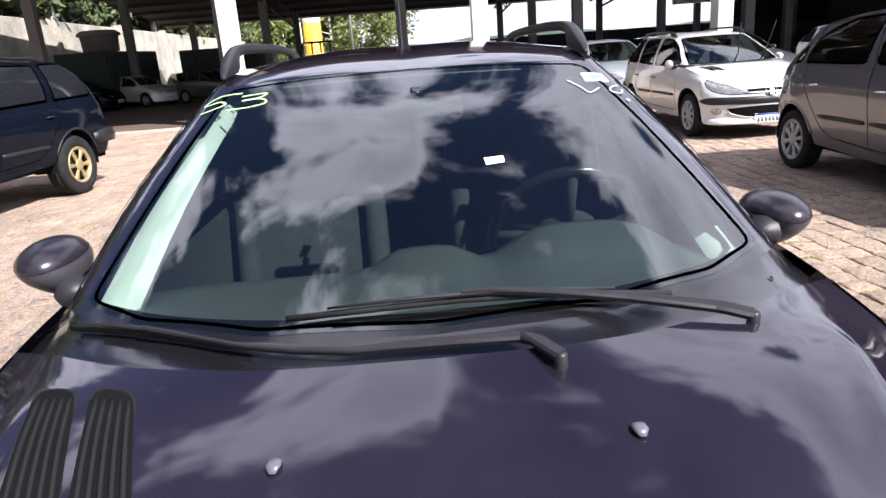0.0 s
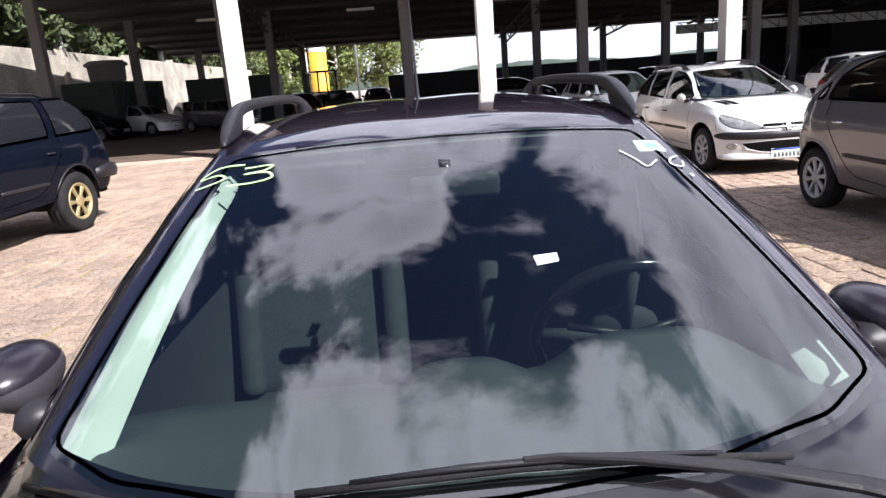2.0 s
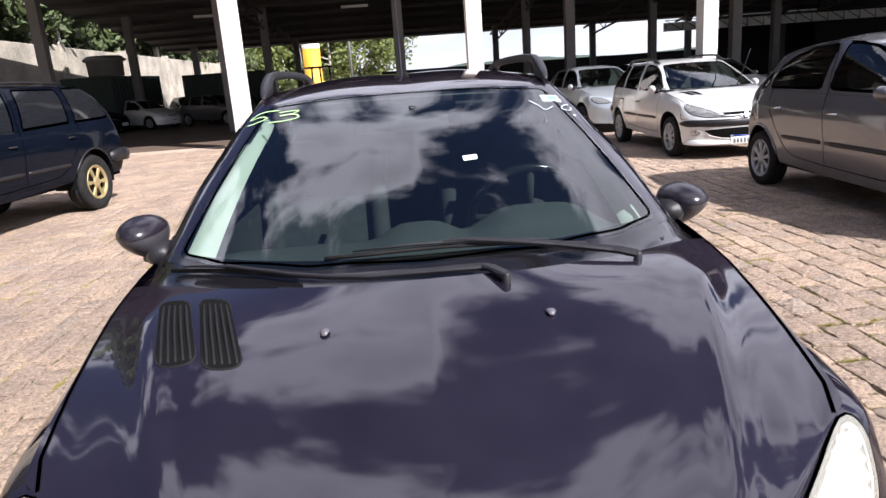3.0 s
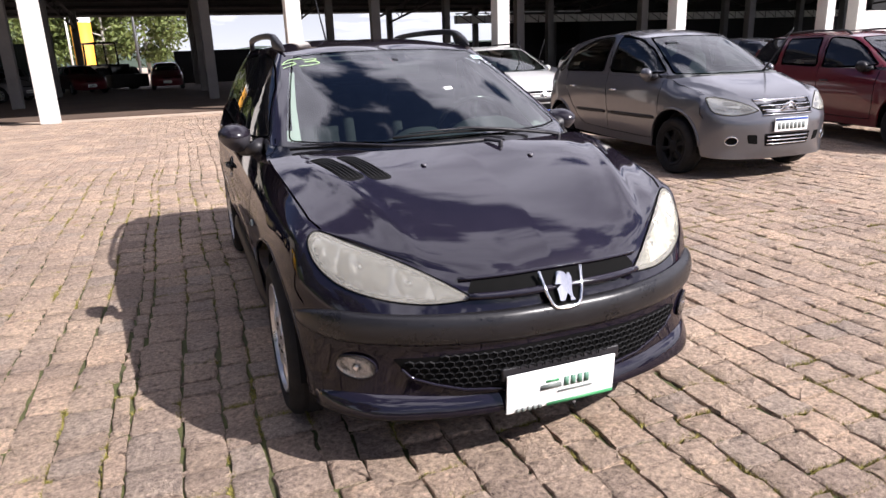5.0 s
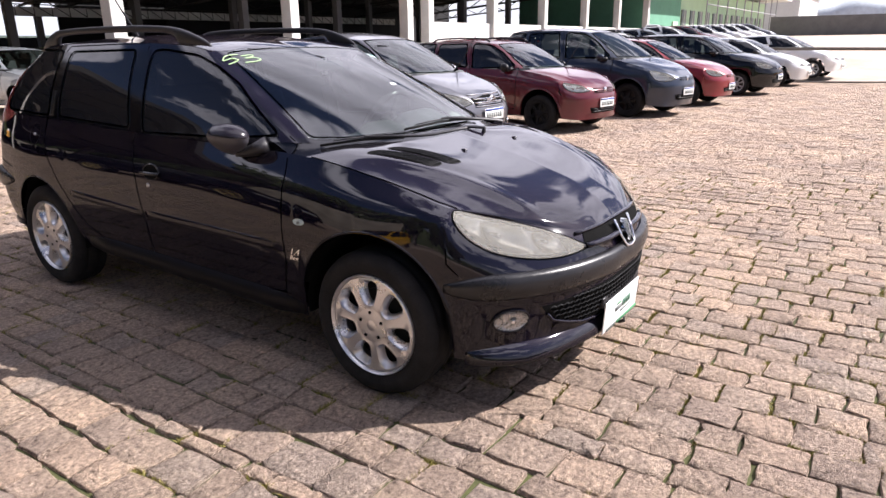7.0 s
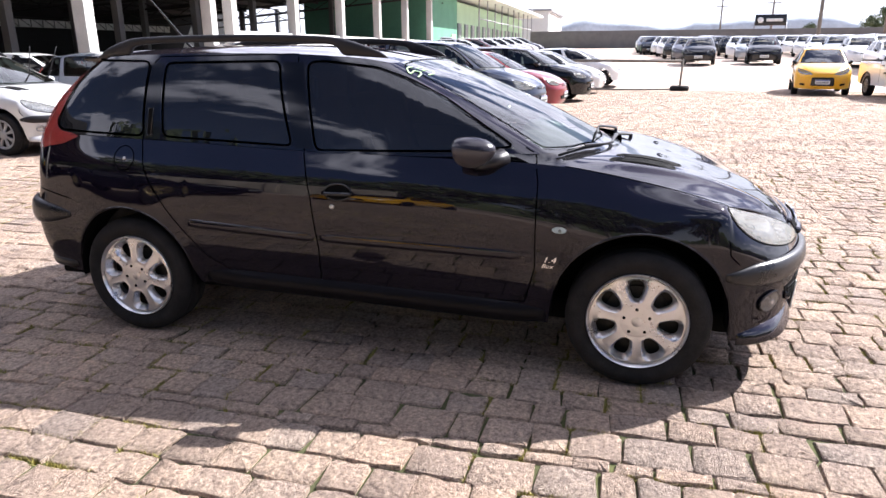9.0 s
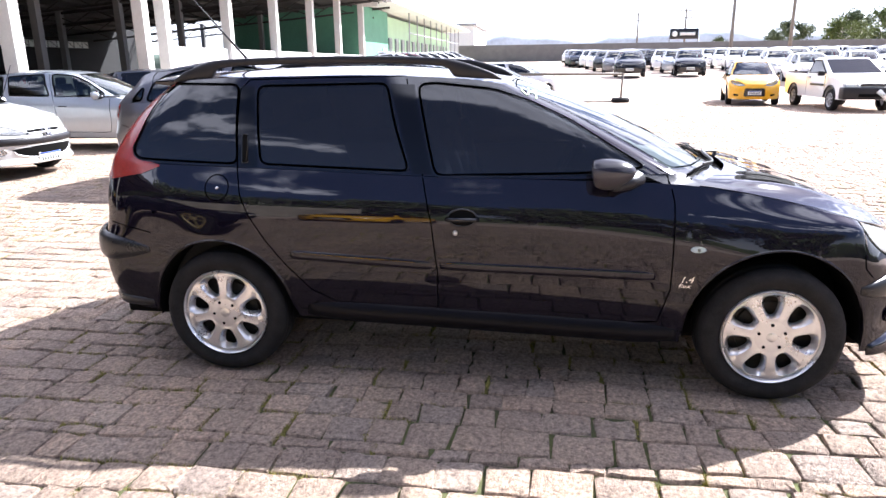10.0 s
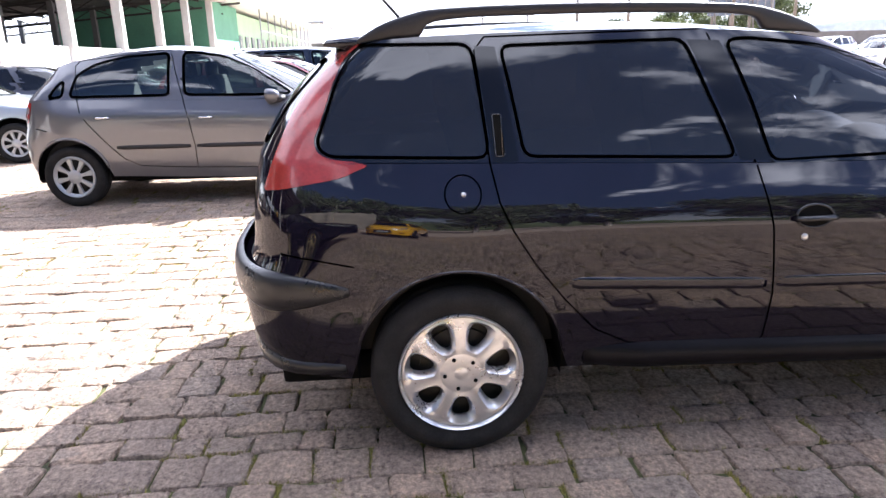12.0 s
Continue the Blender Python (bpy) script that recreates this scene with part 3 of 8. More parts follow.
class Body:
    """The skin of a car as smooth patches, and projections onto it. remap(p) turns the base car into another model."""

    def __init__(self, remap, step, arches):
        self.remap, self.step = remap, step
        R = lambda rows: [[remap(p) for p in r] for r in rows]
        wr = R(wrap_rows())
        gr = R(roof_rows())
        nk = max(2, int(round(0.13 / step)))
        A = surface(wr, step, [nk] * 5)
        for col in A:  # wheel arches: each upright line of the grid starts at the arch
            y = col[len(col) // 2, 1]
            if abs(col[len(col) // 2, 0]) < 0.6:
                continue
            for yc, zc, rad in arches:
                yy = col[0, 1]
                if abs(yy - yc) < rad:
                    zb = zc + math.sqrt(rad * rad - (yy - yc) ** 2)
                    if zb > col[0, 2]:
                        z_new = np.linspace(zb, col[-1, 2], len(col)) if zb < col[-1, 2] - 0.05 else col[:, 2]
                        old = col.copy()
                        for k in (0, 1):
                            col[:, k] = np.interp(z_new, old[:, 2], old[:, k])
                        col[:, 2] = z_new
        C = surface(gr, step, [max(2, int(round(0.15 / step)))] * 3)
        # bonnet: between the top line of the front half and the cowl
        w5 = np.array([remap(p) for p in wrap_rows()[5]])
        top5 = spline(w5, counts_for(w5, step))
        corner = int(np.argmin(np.linalg.norm(top5 - w5[5], axis=1)))
        side_end = int(np.argmin(np.linalg.norm(top5 - w5[8], axis=1)))
        mid_raw = [remap(p) for p in [(0, -0.672, 0.640), (0, -0.62, 0.700), (0, -0.54, 0.755), (0, -0.40, 0.815), (0, -0.22, 0.870), (0, -0.05, 0.915), (0, 0.11, 0.952)]]
        mid = spline(mid_raw, counts_for(mid_raw, step))
        rear_raw = [remap(p) for p in [(0, 0.11, 0.952), (0.25, 0.125, 0.951), (0.48, 0.19, 0.948), (0.64, 0.28, 0.942), (0.742, 0.35, 0.925)]]
        rear = spline(rear_raw, counts_for(rear_raw, step))
        nu, nv = max(8, int((1.35 if step < 0.03 else 0.8) / step)), max(8, int((1.35 if step < 0.03 else 0.8) / step))
        B = coons(top5[:corner + 1], rear, mid, top5[corner:side_end + 1], nu, nv)
        # swell of the bonnet
        uu, vv = np.meshgrid(np.linspace(0, 1, nu), np.linspace(0, 1, nv))
        B[:, :, 2] += 0.032 * np.abs(np.sin(np.pi * uu ** 1.5)) ** 1.5 * np.sin(np.pi * vv) ** 0.8 * (0.6 + 0.4 * vv)
        # even it out across the middle line
        for _ in range(60 if step < 0.03 else 20):
            zz = np.concatenate([B[:, 1:2, 2], B[:, :, 2]], 1)
            avg = 0.25 * (zz[1:-1, :-2] + zz[1:-1, 2:] + zz[:-2, 1:-1] + zz[2:, 1:-1])
            B[1:-1, :-1, 2] += 0.6 * (avg - B[1:-1, :-1, 2])
        # a soft crease on each side of the bonnet, from the windscreen corner towards the lamp
        p0, p1 = remap((0.655, 0.20, 0.9))[:2], remap((0.395, -0.57, 0.9))[:2]
        dd = (p1 - p0) / np.linalg.norm(p1 - p0)
        rel = B[:, :, :2] - p0
        along, off = rel @ dd, rel[:, :, 0] * dd[1] - rel[:, :, 1] * dd[0]
        fade = np.clip(along / 0.15, 0, 1) * np.clip((np.linalg.norm(p1 - p0) - along) / 0.12, 0, 1)
        B[:, :, 2] += fade ** 2 * (3 - 2 * fade) * (0.0065 * np.exp(-(off / 0.030) ** 2) - 0.002 * np.exp(-((off + 0.06) / 0.04) ** 2))
        # roof
        g = C[:, -1]
        gi = [int(np.argmin(np.linalg.norm(g - remap(p), axis=1))) for p in (roof_rows()[-1][4], roof_rows()[-1][10])]
        mid_r = [remap(p) for p in [(0, 1.13, 1.345), (0, 1.35, 1.385), (0, 1.75, 1.412), (0, 2.2, 1.412), (0, 2.6, 1.395), (0, 2.80, 1.378)]]
        D = coons(g[:gi[0] + 1], g[gi[1]:][::-1], spline(mid_r, counts_for(mid_r, step)), g[gi[0]:gi[1] + 1], max(7, int(0.6 / step)), max(8, int(1.6 / step)))
        uu, vv = np.meshgrid(np.linspace(0, 1, D.shape[1]), np.linspace(0, 1, D.shape[0]))
        D[:, :, 2] += 0.016 * np.sin(np.pi * uu) * np.sin(np.pi * vv) ** 0.5
        # cowl between bonnet and windscreen
        cow = np.array([remap(p) for p in roof_rows()[0][:6]])
        cowl_b = resample(spline(cow, counts_for(cow, step)), 14)
        cowl_a = resample(rear, 14) - np.array([0, 0, 0.022])
        E = np.stack([cowl_a, 0.5 * (cowl_a + cowl_b) - np.array([0, 0, 0.012]), cowl_b], 1)
        self.patches = {"wrap": A, "house": C, "bonnet": B, "roof": D, "cowl": E}
        V, N, F, base = [], [], [], 0
        for g in self.patches.values():
            n = self.grid_normals(g)
            for sx in (1, -1):
                h, w = g.shape[:2]
                q = g.reshape(-1, 3) * (sx, 1, 1)
                V.append(q); N.append(n.reshape(-1, 3) * (sx, 1, 1))
                for i in range(h - 1):
                    for j in range(w - 1):
                        a, b, c, d = base + i * w + j, base + i * w + j + 1, base + (i + 1) * w + j + 1, base + (i + 1) * w + j
                        F += [(a, b, c), (a, c, d)]
                base += h * w
        self.V, self.N, self.F = np.vstack(V), np.vstack(N), F
        self.tree = BVHTree.FromPolygons([tuple(v) for v in self.V], F)

    @staticmethod
    def grid_normals(g):
        du, dv = np.gradient(g, axis=0), np.gradient(g, axis=1)
        n = np.cross(du, dv)
        n[np.abs(g[:, :, 0]) < 1e-4, 0] = 0.0
        n /= np.linalg.norm(n, axis=2, keepdims=True) + 1e-12
        c = g.reshape(-1, 3)
        away = g - np.array([0.0, c[:, 1].mean(), c[:, 2].mean() - 0.6])
        flip = (n * away).sum() < 0
        return -n if flip else n

    def cast(self, start, way, reach=4.0):
        hit, _, f, _ = self.tree.ray_cast(Vector(start), Vector(way), reach)
        if hit is None:
            return None
        a, b, c = self.F[f]
        n = barycentric_transform(hit, *[Vector(self.V[i]) for i in (a, b, c)], *[Vector(self.N[i]) for i in (a, b, c)])
        return hit, n.normalized()

    def side(self, y, z, sign=-1):
        r = self.cast((sign * 3, y, z), (-sign, 0, 0))
        return r

    def front(self, x, z):
        return self.cast((x, -3, z), (0, 1, 0))

    def rear(self, x, z):
        return self.cast((x, 6, z), (0, -1, 0))

    def top(self, x, y):
        return self.cast((x, y, 3), (0, 0, -1))

    def strip_patch(self, key, sx):
        g = self.patches[key]
        return g * (sx, 1, 1), self.grid_normals(g) * (sx, 1, 1)


def inside(poly, x, y):
    c = False
    j = len(poly) - 1
    for i in range(len(poly)):
        xi, yi = poly[i]
        xj, yj = poly[j]
        if (yi > y) != (yj > y) and x < (xj - xi) * (y - yi) / (yj - yi) + xi:
            c = not c
        j = i
    return c


def rounded(poly, radius, steps=4):
    """A polygon with its corners rounded."""
    out = []
    n = len(poly)
    for i in range(n):
        p0, p1, p2 = (np.array(poly[(i + k) % n], float) for k in (-1, 0, 1))
        a, b = p0 - p1, p2 - p1
        r = min(radius, 0.45 * np.linalg.norm(a), 0.45 * np.linalg.norm(b))
        a, b = p1 + a / np.linalg.norm(a) * r, p1 + b / np.linalg.norm(b) * r
        for t in np.linspace(0, 1, steps):
            out.append(tuple((1 - t) ** 2 * a + 2 * t * (1 - t) * p1 + t * t * b))
    return out


def grown(poly, d):
    """A polygon moved outwards by d."""
    P = np.array(poly)
    area = 0.5 * np.sum(P[:, 0] * np.roll(P[:, 1], -1) - np.roll(P[:, 0], -1) * P[:, 1])
    out = []
    for i in range(len(P)):
        t = P[(i + 1) % len(P)] - P[i - 1]
        t /= np.linalg.norm(t) + 1e-12
        n = np.array([t[1], -t[0]]) * (1 if area > 0 else -1)
        out.append(tuple(P[i] + n * d))
    return out


def plate_on(body, poly, cast, lift, step, depth=0.012, dome=0.0):
    """A panel with the outline poly, laid on the body by cast(u, v), with a rim that goes inwards."""
    P = []
    n = len(poly)
    for i in range(n):
        a, b = np.array(poly[i]), np.array(poly[(i + 1) % n])
        k = max(1, int(np.linalg.norm(b - a) / step))
        P += [tuple(a + (b - a) * t) for t in np.arange(k) / k]
    m = len(P)
    us, vs = [p[0] for p in P], [p[1] for p in P]
    inner = []
    for u in np.arange(min(us) + step / 2, max(us), step):
        for v in np.arange(min(vs) + step / 2, max(vs), step):
            if inside(P, u, v) and min((u - a) ** 2 + (v - b) ** 2 for a, b in P) > (0.4 * step) ** 2:
                inner.append((u, v))
    pts = [Vector(p) for p in P + inner]
    vo, _, fo, *_ = delaunay_2d_cdt(pts, [(i, (i + 1) % m) for i in range(m)], [], 1, 1e-6)
    if len(vo) < len(pts) - 3:
        pass
    cu, cv = np.mean(us), np.mean(vs)
    verts, norms = [], []
    last = None
    for v in vo:
        r = cast(v.x, v.y) or cast(v.x * 0.98 + cu * 0.02, v.y * 0.98 + cv * 0.02) or last
        if r is None:
            r = (Vector((0, 0, 0)), Vector((0, 0, 1)))
        last = r
        p, nn = r
        rise = lift
        if dome:
            e = min((v.x - a) ** 2 + (v.y - b) ** 2 for a, b in P) ** 0.5
            rise += dome * min(1.0, e / (6 * dome)) ** 0.5
        verts.append(p + nn * rise)
        norms.append(nn)
    faces = [tuple(f) for f in fo]
    # keep the winding along the normal
    fixed = []
    for f in faces:
        a, b, c = (verts[i] for i in f[:3])
        fixed.append(f if (b - a).cross(c - a).dot(norms[f[0]]) > 0 else f[::-1])
    # rim
    ring = list(range(m))
    start = len(verts)
    if m <= len(vo):
        for i in ring:
            verts.append(verts[i] - norms[i] * (depth + lift))
            norms.append(norms[i])
        for i in range(m):
            j = (i + 1) % m
            fixed.append((i, j, start + j, start + i))
    return verts, fixed, norms


def seam_on(line, cast, width=0.004, lift=0.0008, step=0.02):
    """A dark joint that follows the skin."""
    pts = []
    for a, b in zip(line, line[1:]):
        a, b = np.array(a), np.array(b)
        k = max(1, int(np.linalg.norm(b - a) / step))
        pts += [tuple(a + (b - a) * t / k) for t in range(k)]
    pts.append(line[-1])
    verts, faces, norms = [], [], []
    got = [cast(*p) for p in pts]
    got = [g for g in got if g]
    for i, (p, n) in enumerate(got):
        d = (got[min(i + 1, len(got) - 1)][0] - got[max(i - 1, 0)][0])
        s = d.cross(n).normalized() * width * 0.5
        verts += [p + s + n * lift, p - s + n * lift]
        norms += [n, n]
        if i:
            q = 2 * i
            faces.append((q - 2, q - 1, q + 1, q))
    return verts, faces, norms


def curved(line, n=6):
    return [tuple(p) for p in spline([(*p, 0) for p in line], [n] * (len(line) - 1))[:, :2]]


def seven_spoke_rim(R, mat):
    """Alloy face with seven oval windows, dished, with a lip."""
    bm = bmesh.new()
    n, k = 7, 32
    r_in, r_out = 0.34 * R, 0.945 * R

    def height(r):
        return -0.006 - 0.007 * (r / R) ** 2

    half = math.pi / n
    hub_ring, out_ring = {}, {}
    for s in range(n):
        th0 = 2 * math.pi * s / n + math.pi / 2
        hole, edge, deep = [], [], []
        for i in range(k):
            a = 2 * math.pi * i / k
            # oval window in polar terms, narrower towards the hub
            sa, ca = math.sin(a), math.cos(a)
            rr = 0.662 * R + 0.242 * R * math.copysign(abs(sa) ** 0.80, sa)
            wd = (0.268 + 0.020 * sa) * math.copysign(abs(ca) ** 0.70, ca)
            hole.append((rr, th0 + wd))
            c, sn = math.cos(a), math.sin(a)
            m = max(abs(c), abs(sn))
            er = 0.5 * (r_in + r_out) + 0.5 * (r_out - r_in) * sn / m
            edge.append((er, th0 + half * c / m))
        mk = lambda r, t, dz=0: bm.verts.new((height(r) + dz, r * math.cos(t), r * math.sin(t)))
        vh = [mk(r, t, -0.002) for r, t in hole]
        vm = [mk(r0 * 0.72 + r1 * 0.28, t0 * 0.72 + t1 * 0.28, 0.005) for (r0, t0), (r1, t1) in zip(hole, edge)]
        ve = [mk(r, t, 0.003) for r, t in edge]
        vd = [mk(0.660 * R + (r - 0.690 * R) * 0.80, th0 + (t - th0) * 0.76, -0.030) for r, t in hole]
        for A, B in ((vd, vh), (vh, vm), (vm, ve)):
            for i in range(k):
                j = (i + 1) % k
                bm.faces.new((A[i], A[j], B[j], B[i]))
    bmesh.ops.remove_doubles(bm, verts=bm.verts, dist=0.0006)
    # lip and hub
    lathe_bm([(r_out * 0.985, height(r_out) + 0.002), (0.955 * R, height(r_out) - 0.004), (0.975 * R, -0.002), (1.0 * R, 0.004), (1.015 * R, 0.0), (1.015 * R, -0.05), (0.95 * R, -0.14)], 56, "x", bm)
    for s in range(5):
        t = 2 * math.pi * s / 5 + 0.3
        lug = bmesh.ops.create_cone(bm, cap_ends=True, segments=10, radius1=0.034 * R, radius2=0.034 * R, depth=0.004, matrix=Matrix.Translation((height(0.24 * R) + 0.0045, 0.265 * R * math.cos(t), 0.265 * R * math.sin(t))) @ Matrix.Rotation(math.pi / 2, 4, "Y"))
        for f in {f for v in lug["verts"] for f in v.link_faces}:
            f.material_index = 1
    lathe_bm([(0.0005, -0.0010), (0.085 * R, -0.0010), (0.10 * R, -0.0028), (0.12 * R, -0.0028), (0.24 * R, height(0.24 * R) + 0.004), (0.36 * R, height(0.34 * R) + 0.002)], 42, "x", bm)
    for f in bm.faces:
        f.smooth = True
    bmesh.ops.recalc_face_normals(bm, faces=bm.faces)
    me = bpy.data.meshes.new("rim")
    bm.to_mesh(me)
    bm.free()
    me.materials.append(mat)
    me.materials.append(M_LINER)
    return sharp(me, 40)


def spoke_rim(R, mat, n=8):
    """A wheel cover with flat spokes and slots between them."""
    bm = bmesh.new()
    lathe_bm([(0.001, 0.002), (0.20 * R, 0.0), (0.30 * R, -0.008), (0.34 * R, -0.016)], 24, "x", bm)
    lathe_bm([(0.84 * R, -0.020), (0.90 * R, -0.006), (0.98 * R, 0.002), (1.01 * R, -0.004), (1.0 * R, -0.08)], 32, "x", bm)
    for s in range(n):
        t = 2 * math.pi * s / n
        vs = []
        for r, w, h in ((0.30 * R, 0.075 * R, -0.010), (0.60 * R, 0.105 * R, -0.010), (0.88 * R, 0.16 * R, -0.008)):
            for sg, dz in ((-1, -0.018), (-0.7, 0.0), (0.7, 0.0), (1, -0.018)):
                c, q = math.cos(t), math.sin(t)
                vs.append(bm.verts.new((h + dz, r * c - sg * w * q, r * q + sg * w * c)))
        for i in range(2):
            for j in range(3):
                bm.faces.new((vs[4 * i + j], vs[4 * i + j + 1], vs[4 * i + j + 5], vs[4 * i + j + 4]))
    bmesh.ops.recalc_face_normals(bm, faces=bm.faces)
    me = bpy.data.meshes.new("rim")
    bm.to_mesh(me)
    bm.free()
    me.materials.append(mat)
    me.polygons.foreach_set("use_smooth", [True] * len(me.polygons))
    return sharp(me, 35)


def tyre_mesh(R, r_rim, width, sides=48):
    h = width / 2
    prof = [(r_rim * 0.97, h * 0.80), (r_rim * 1.04, h * 0.90), (r_rim + 0.35 * (R - r_rim), h * 1.02), (r_rim + 0.62 * (R - r_rim), h * 1.03), (R - 0.022, h * 0.95), (R - 0.007, h * 0.82), (R, h * 0.6), (R, 0.045), (R - 0.006, 0.040), (R - 0.006, 0.030), (R, 0.025), (R, -0.025), (R - 0.006, -0.030), (R - 0.006, -0.040), (R, -0.045), (R, -h * 0.6), (R - 0.007, -h * 0.85), (R - 0.03, -h), (r_rim, -h * 0.9)]
    bm = lathe_bm(prof, sides, "x")
    me = bpy.data.meshes.new("wheel")
    bm.to_mesh(me)
    bm.free()
    me.materials.append(M_RUBBER)
    me.polygons.foreach_set("use_smooth", [True] * len(me.polygons))
    return me


WHEEL_KINDS = {}


def wheel_meshes(kind, R, r_rim, width, fine):
    key = (kind, R, r_rim, width, fine)
    if key not in WHEEL_KINDS:
        if kind == "seven":
            rim = seven_spoke_rim(r_rim, M_ALLOY)
        elif kind == "black":
            rim = spoke_rim(r_rim, M_BLACKSTEEL, 6)
        elif kind == "gold":
            rim = spoke_rim(r_rim, M_GOLD, 6)
        else:
            rim = spoke_rim(r_rim, M_STEEL, 8)
        disc = lathe_bm([(0.001, -0.07), (0.65 * r_rim, -0.07), (0.65 * r_rim, -0.085), (0.97 * r_rim, -0.09), (0.97 * r_rim, -0.13)], 24, "x")
        dm = bpy.data.meshes.new("brake_disc")
        disc.to_mesh(dm)
        disc.free()
        dm.materials.append(M_DISC)
        WHEEL_KINDS[key] = (tyre_mesh(R, r_rim, width, 56 if fine else 24), rim, dm)
    return WHEEL_KINDS[key]


def make_remap(spec):
    yb = (-0.73, -0.32, 0.0, 0.19, 1.13, 2.442, 2.80, 3.165, 3.27)
    ys = spec.get("y", yb)
    zb = (0.20, 0.30, 0.64, 0.96, 1.345, 1.42)
    zs = spec.get("z", zb)
    w = spec.get("w", 1.0)
    wt = spec.get("w_top", w)

    def remap(p):
        x, y, z = p
        k = min(1.0, max(0.0, (z - 0.96) / 0.4))
        z = z - spec.get("droop", 0.0) * k * max(0.0, (y - 1.55) / 1.25) ** 2
        return np.array([x * (w + (wt - w) * k), np.interp(y, yb, ys), np.interp(z, zb, zs)])
    return remap


# side glass outlines of the base car, (y, z)
GLASS_FRONT = [(0.545, 0.992), (0.87, 1.187), (1.04, 1.262), (1.20, 1.312), (1.455, 1.340), (1.530, 1.332), (1.430, 0.958), (0.80, 0.972)]
GLASS_REAR = [(1.547, 0.974), (1.620, 1.17), (1.672, 1.340), (2.278, 1.332), (2.226, 0.998)]
GLASS_QUARTER = [(2.336, 0.997), (2.372, 1.340), (2.715, 1.345), (2.765, 1.300), (2.805, 1.227), (2.842, 1.119), (2.866, 1.061), (2.857, 1.032), (2.826, 1.014)]
# windscreen outline in plan, (x, y)
WINDSCREEN = [(-0.632, 0.432), (-0.50, 0.325), (-0.28, 0.238), (0, 0.212), (0.28, 0.238), (0.50, 0.325), (0.632, 0.432), (0.560, 0.76), (0.482, 1.100), (0.25, 1.112), (0, 1.114), (-0.25, 1.112), (-0.482, 1.100), (-0.560, 0.76)]
REARGLASS = [(-0.52, 1.05), (0, 1.04), (0.52, 1.05), (0.46, 1.26), (0.40, 1.30), (0, 1.31), (-0.40, 1.30), (-0.46, 1.26)]
TAIL_LAMP = [(2.700, 1.366), (2.750, 1.364), (2.83, 1.30), (2.90, 1.215), (2.955, 1.13), (3.0, 1.03), (3.052, 0.905), (2.908, 0.932), (2.802, 0.950), (2.705, 0.988), (2.835, 1.008), (2.868, 1.027), (2.878, 1.061), (2.852, 1.119), (2.815, 1.227), (2.775, 1.31)]
HEADLAMP = [(-0.285, 0.594), (-0.42, 0.584), (-0.55, 0.598), (-0.655, 0.635), (-0.705, 0.69), (-0.712, 0.750), (-0.688, 0.772), (-0.60, 0.742), (-0.50, 0.706), (-0.39, 0.655)]


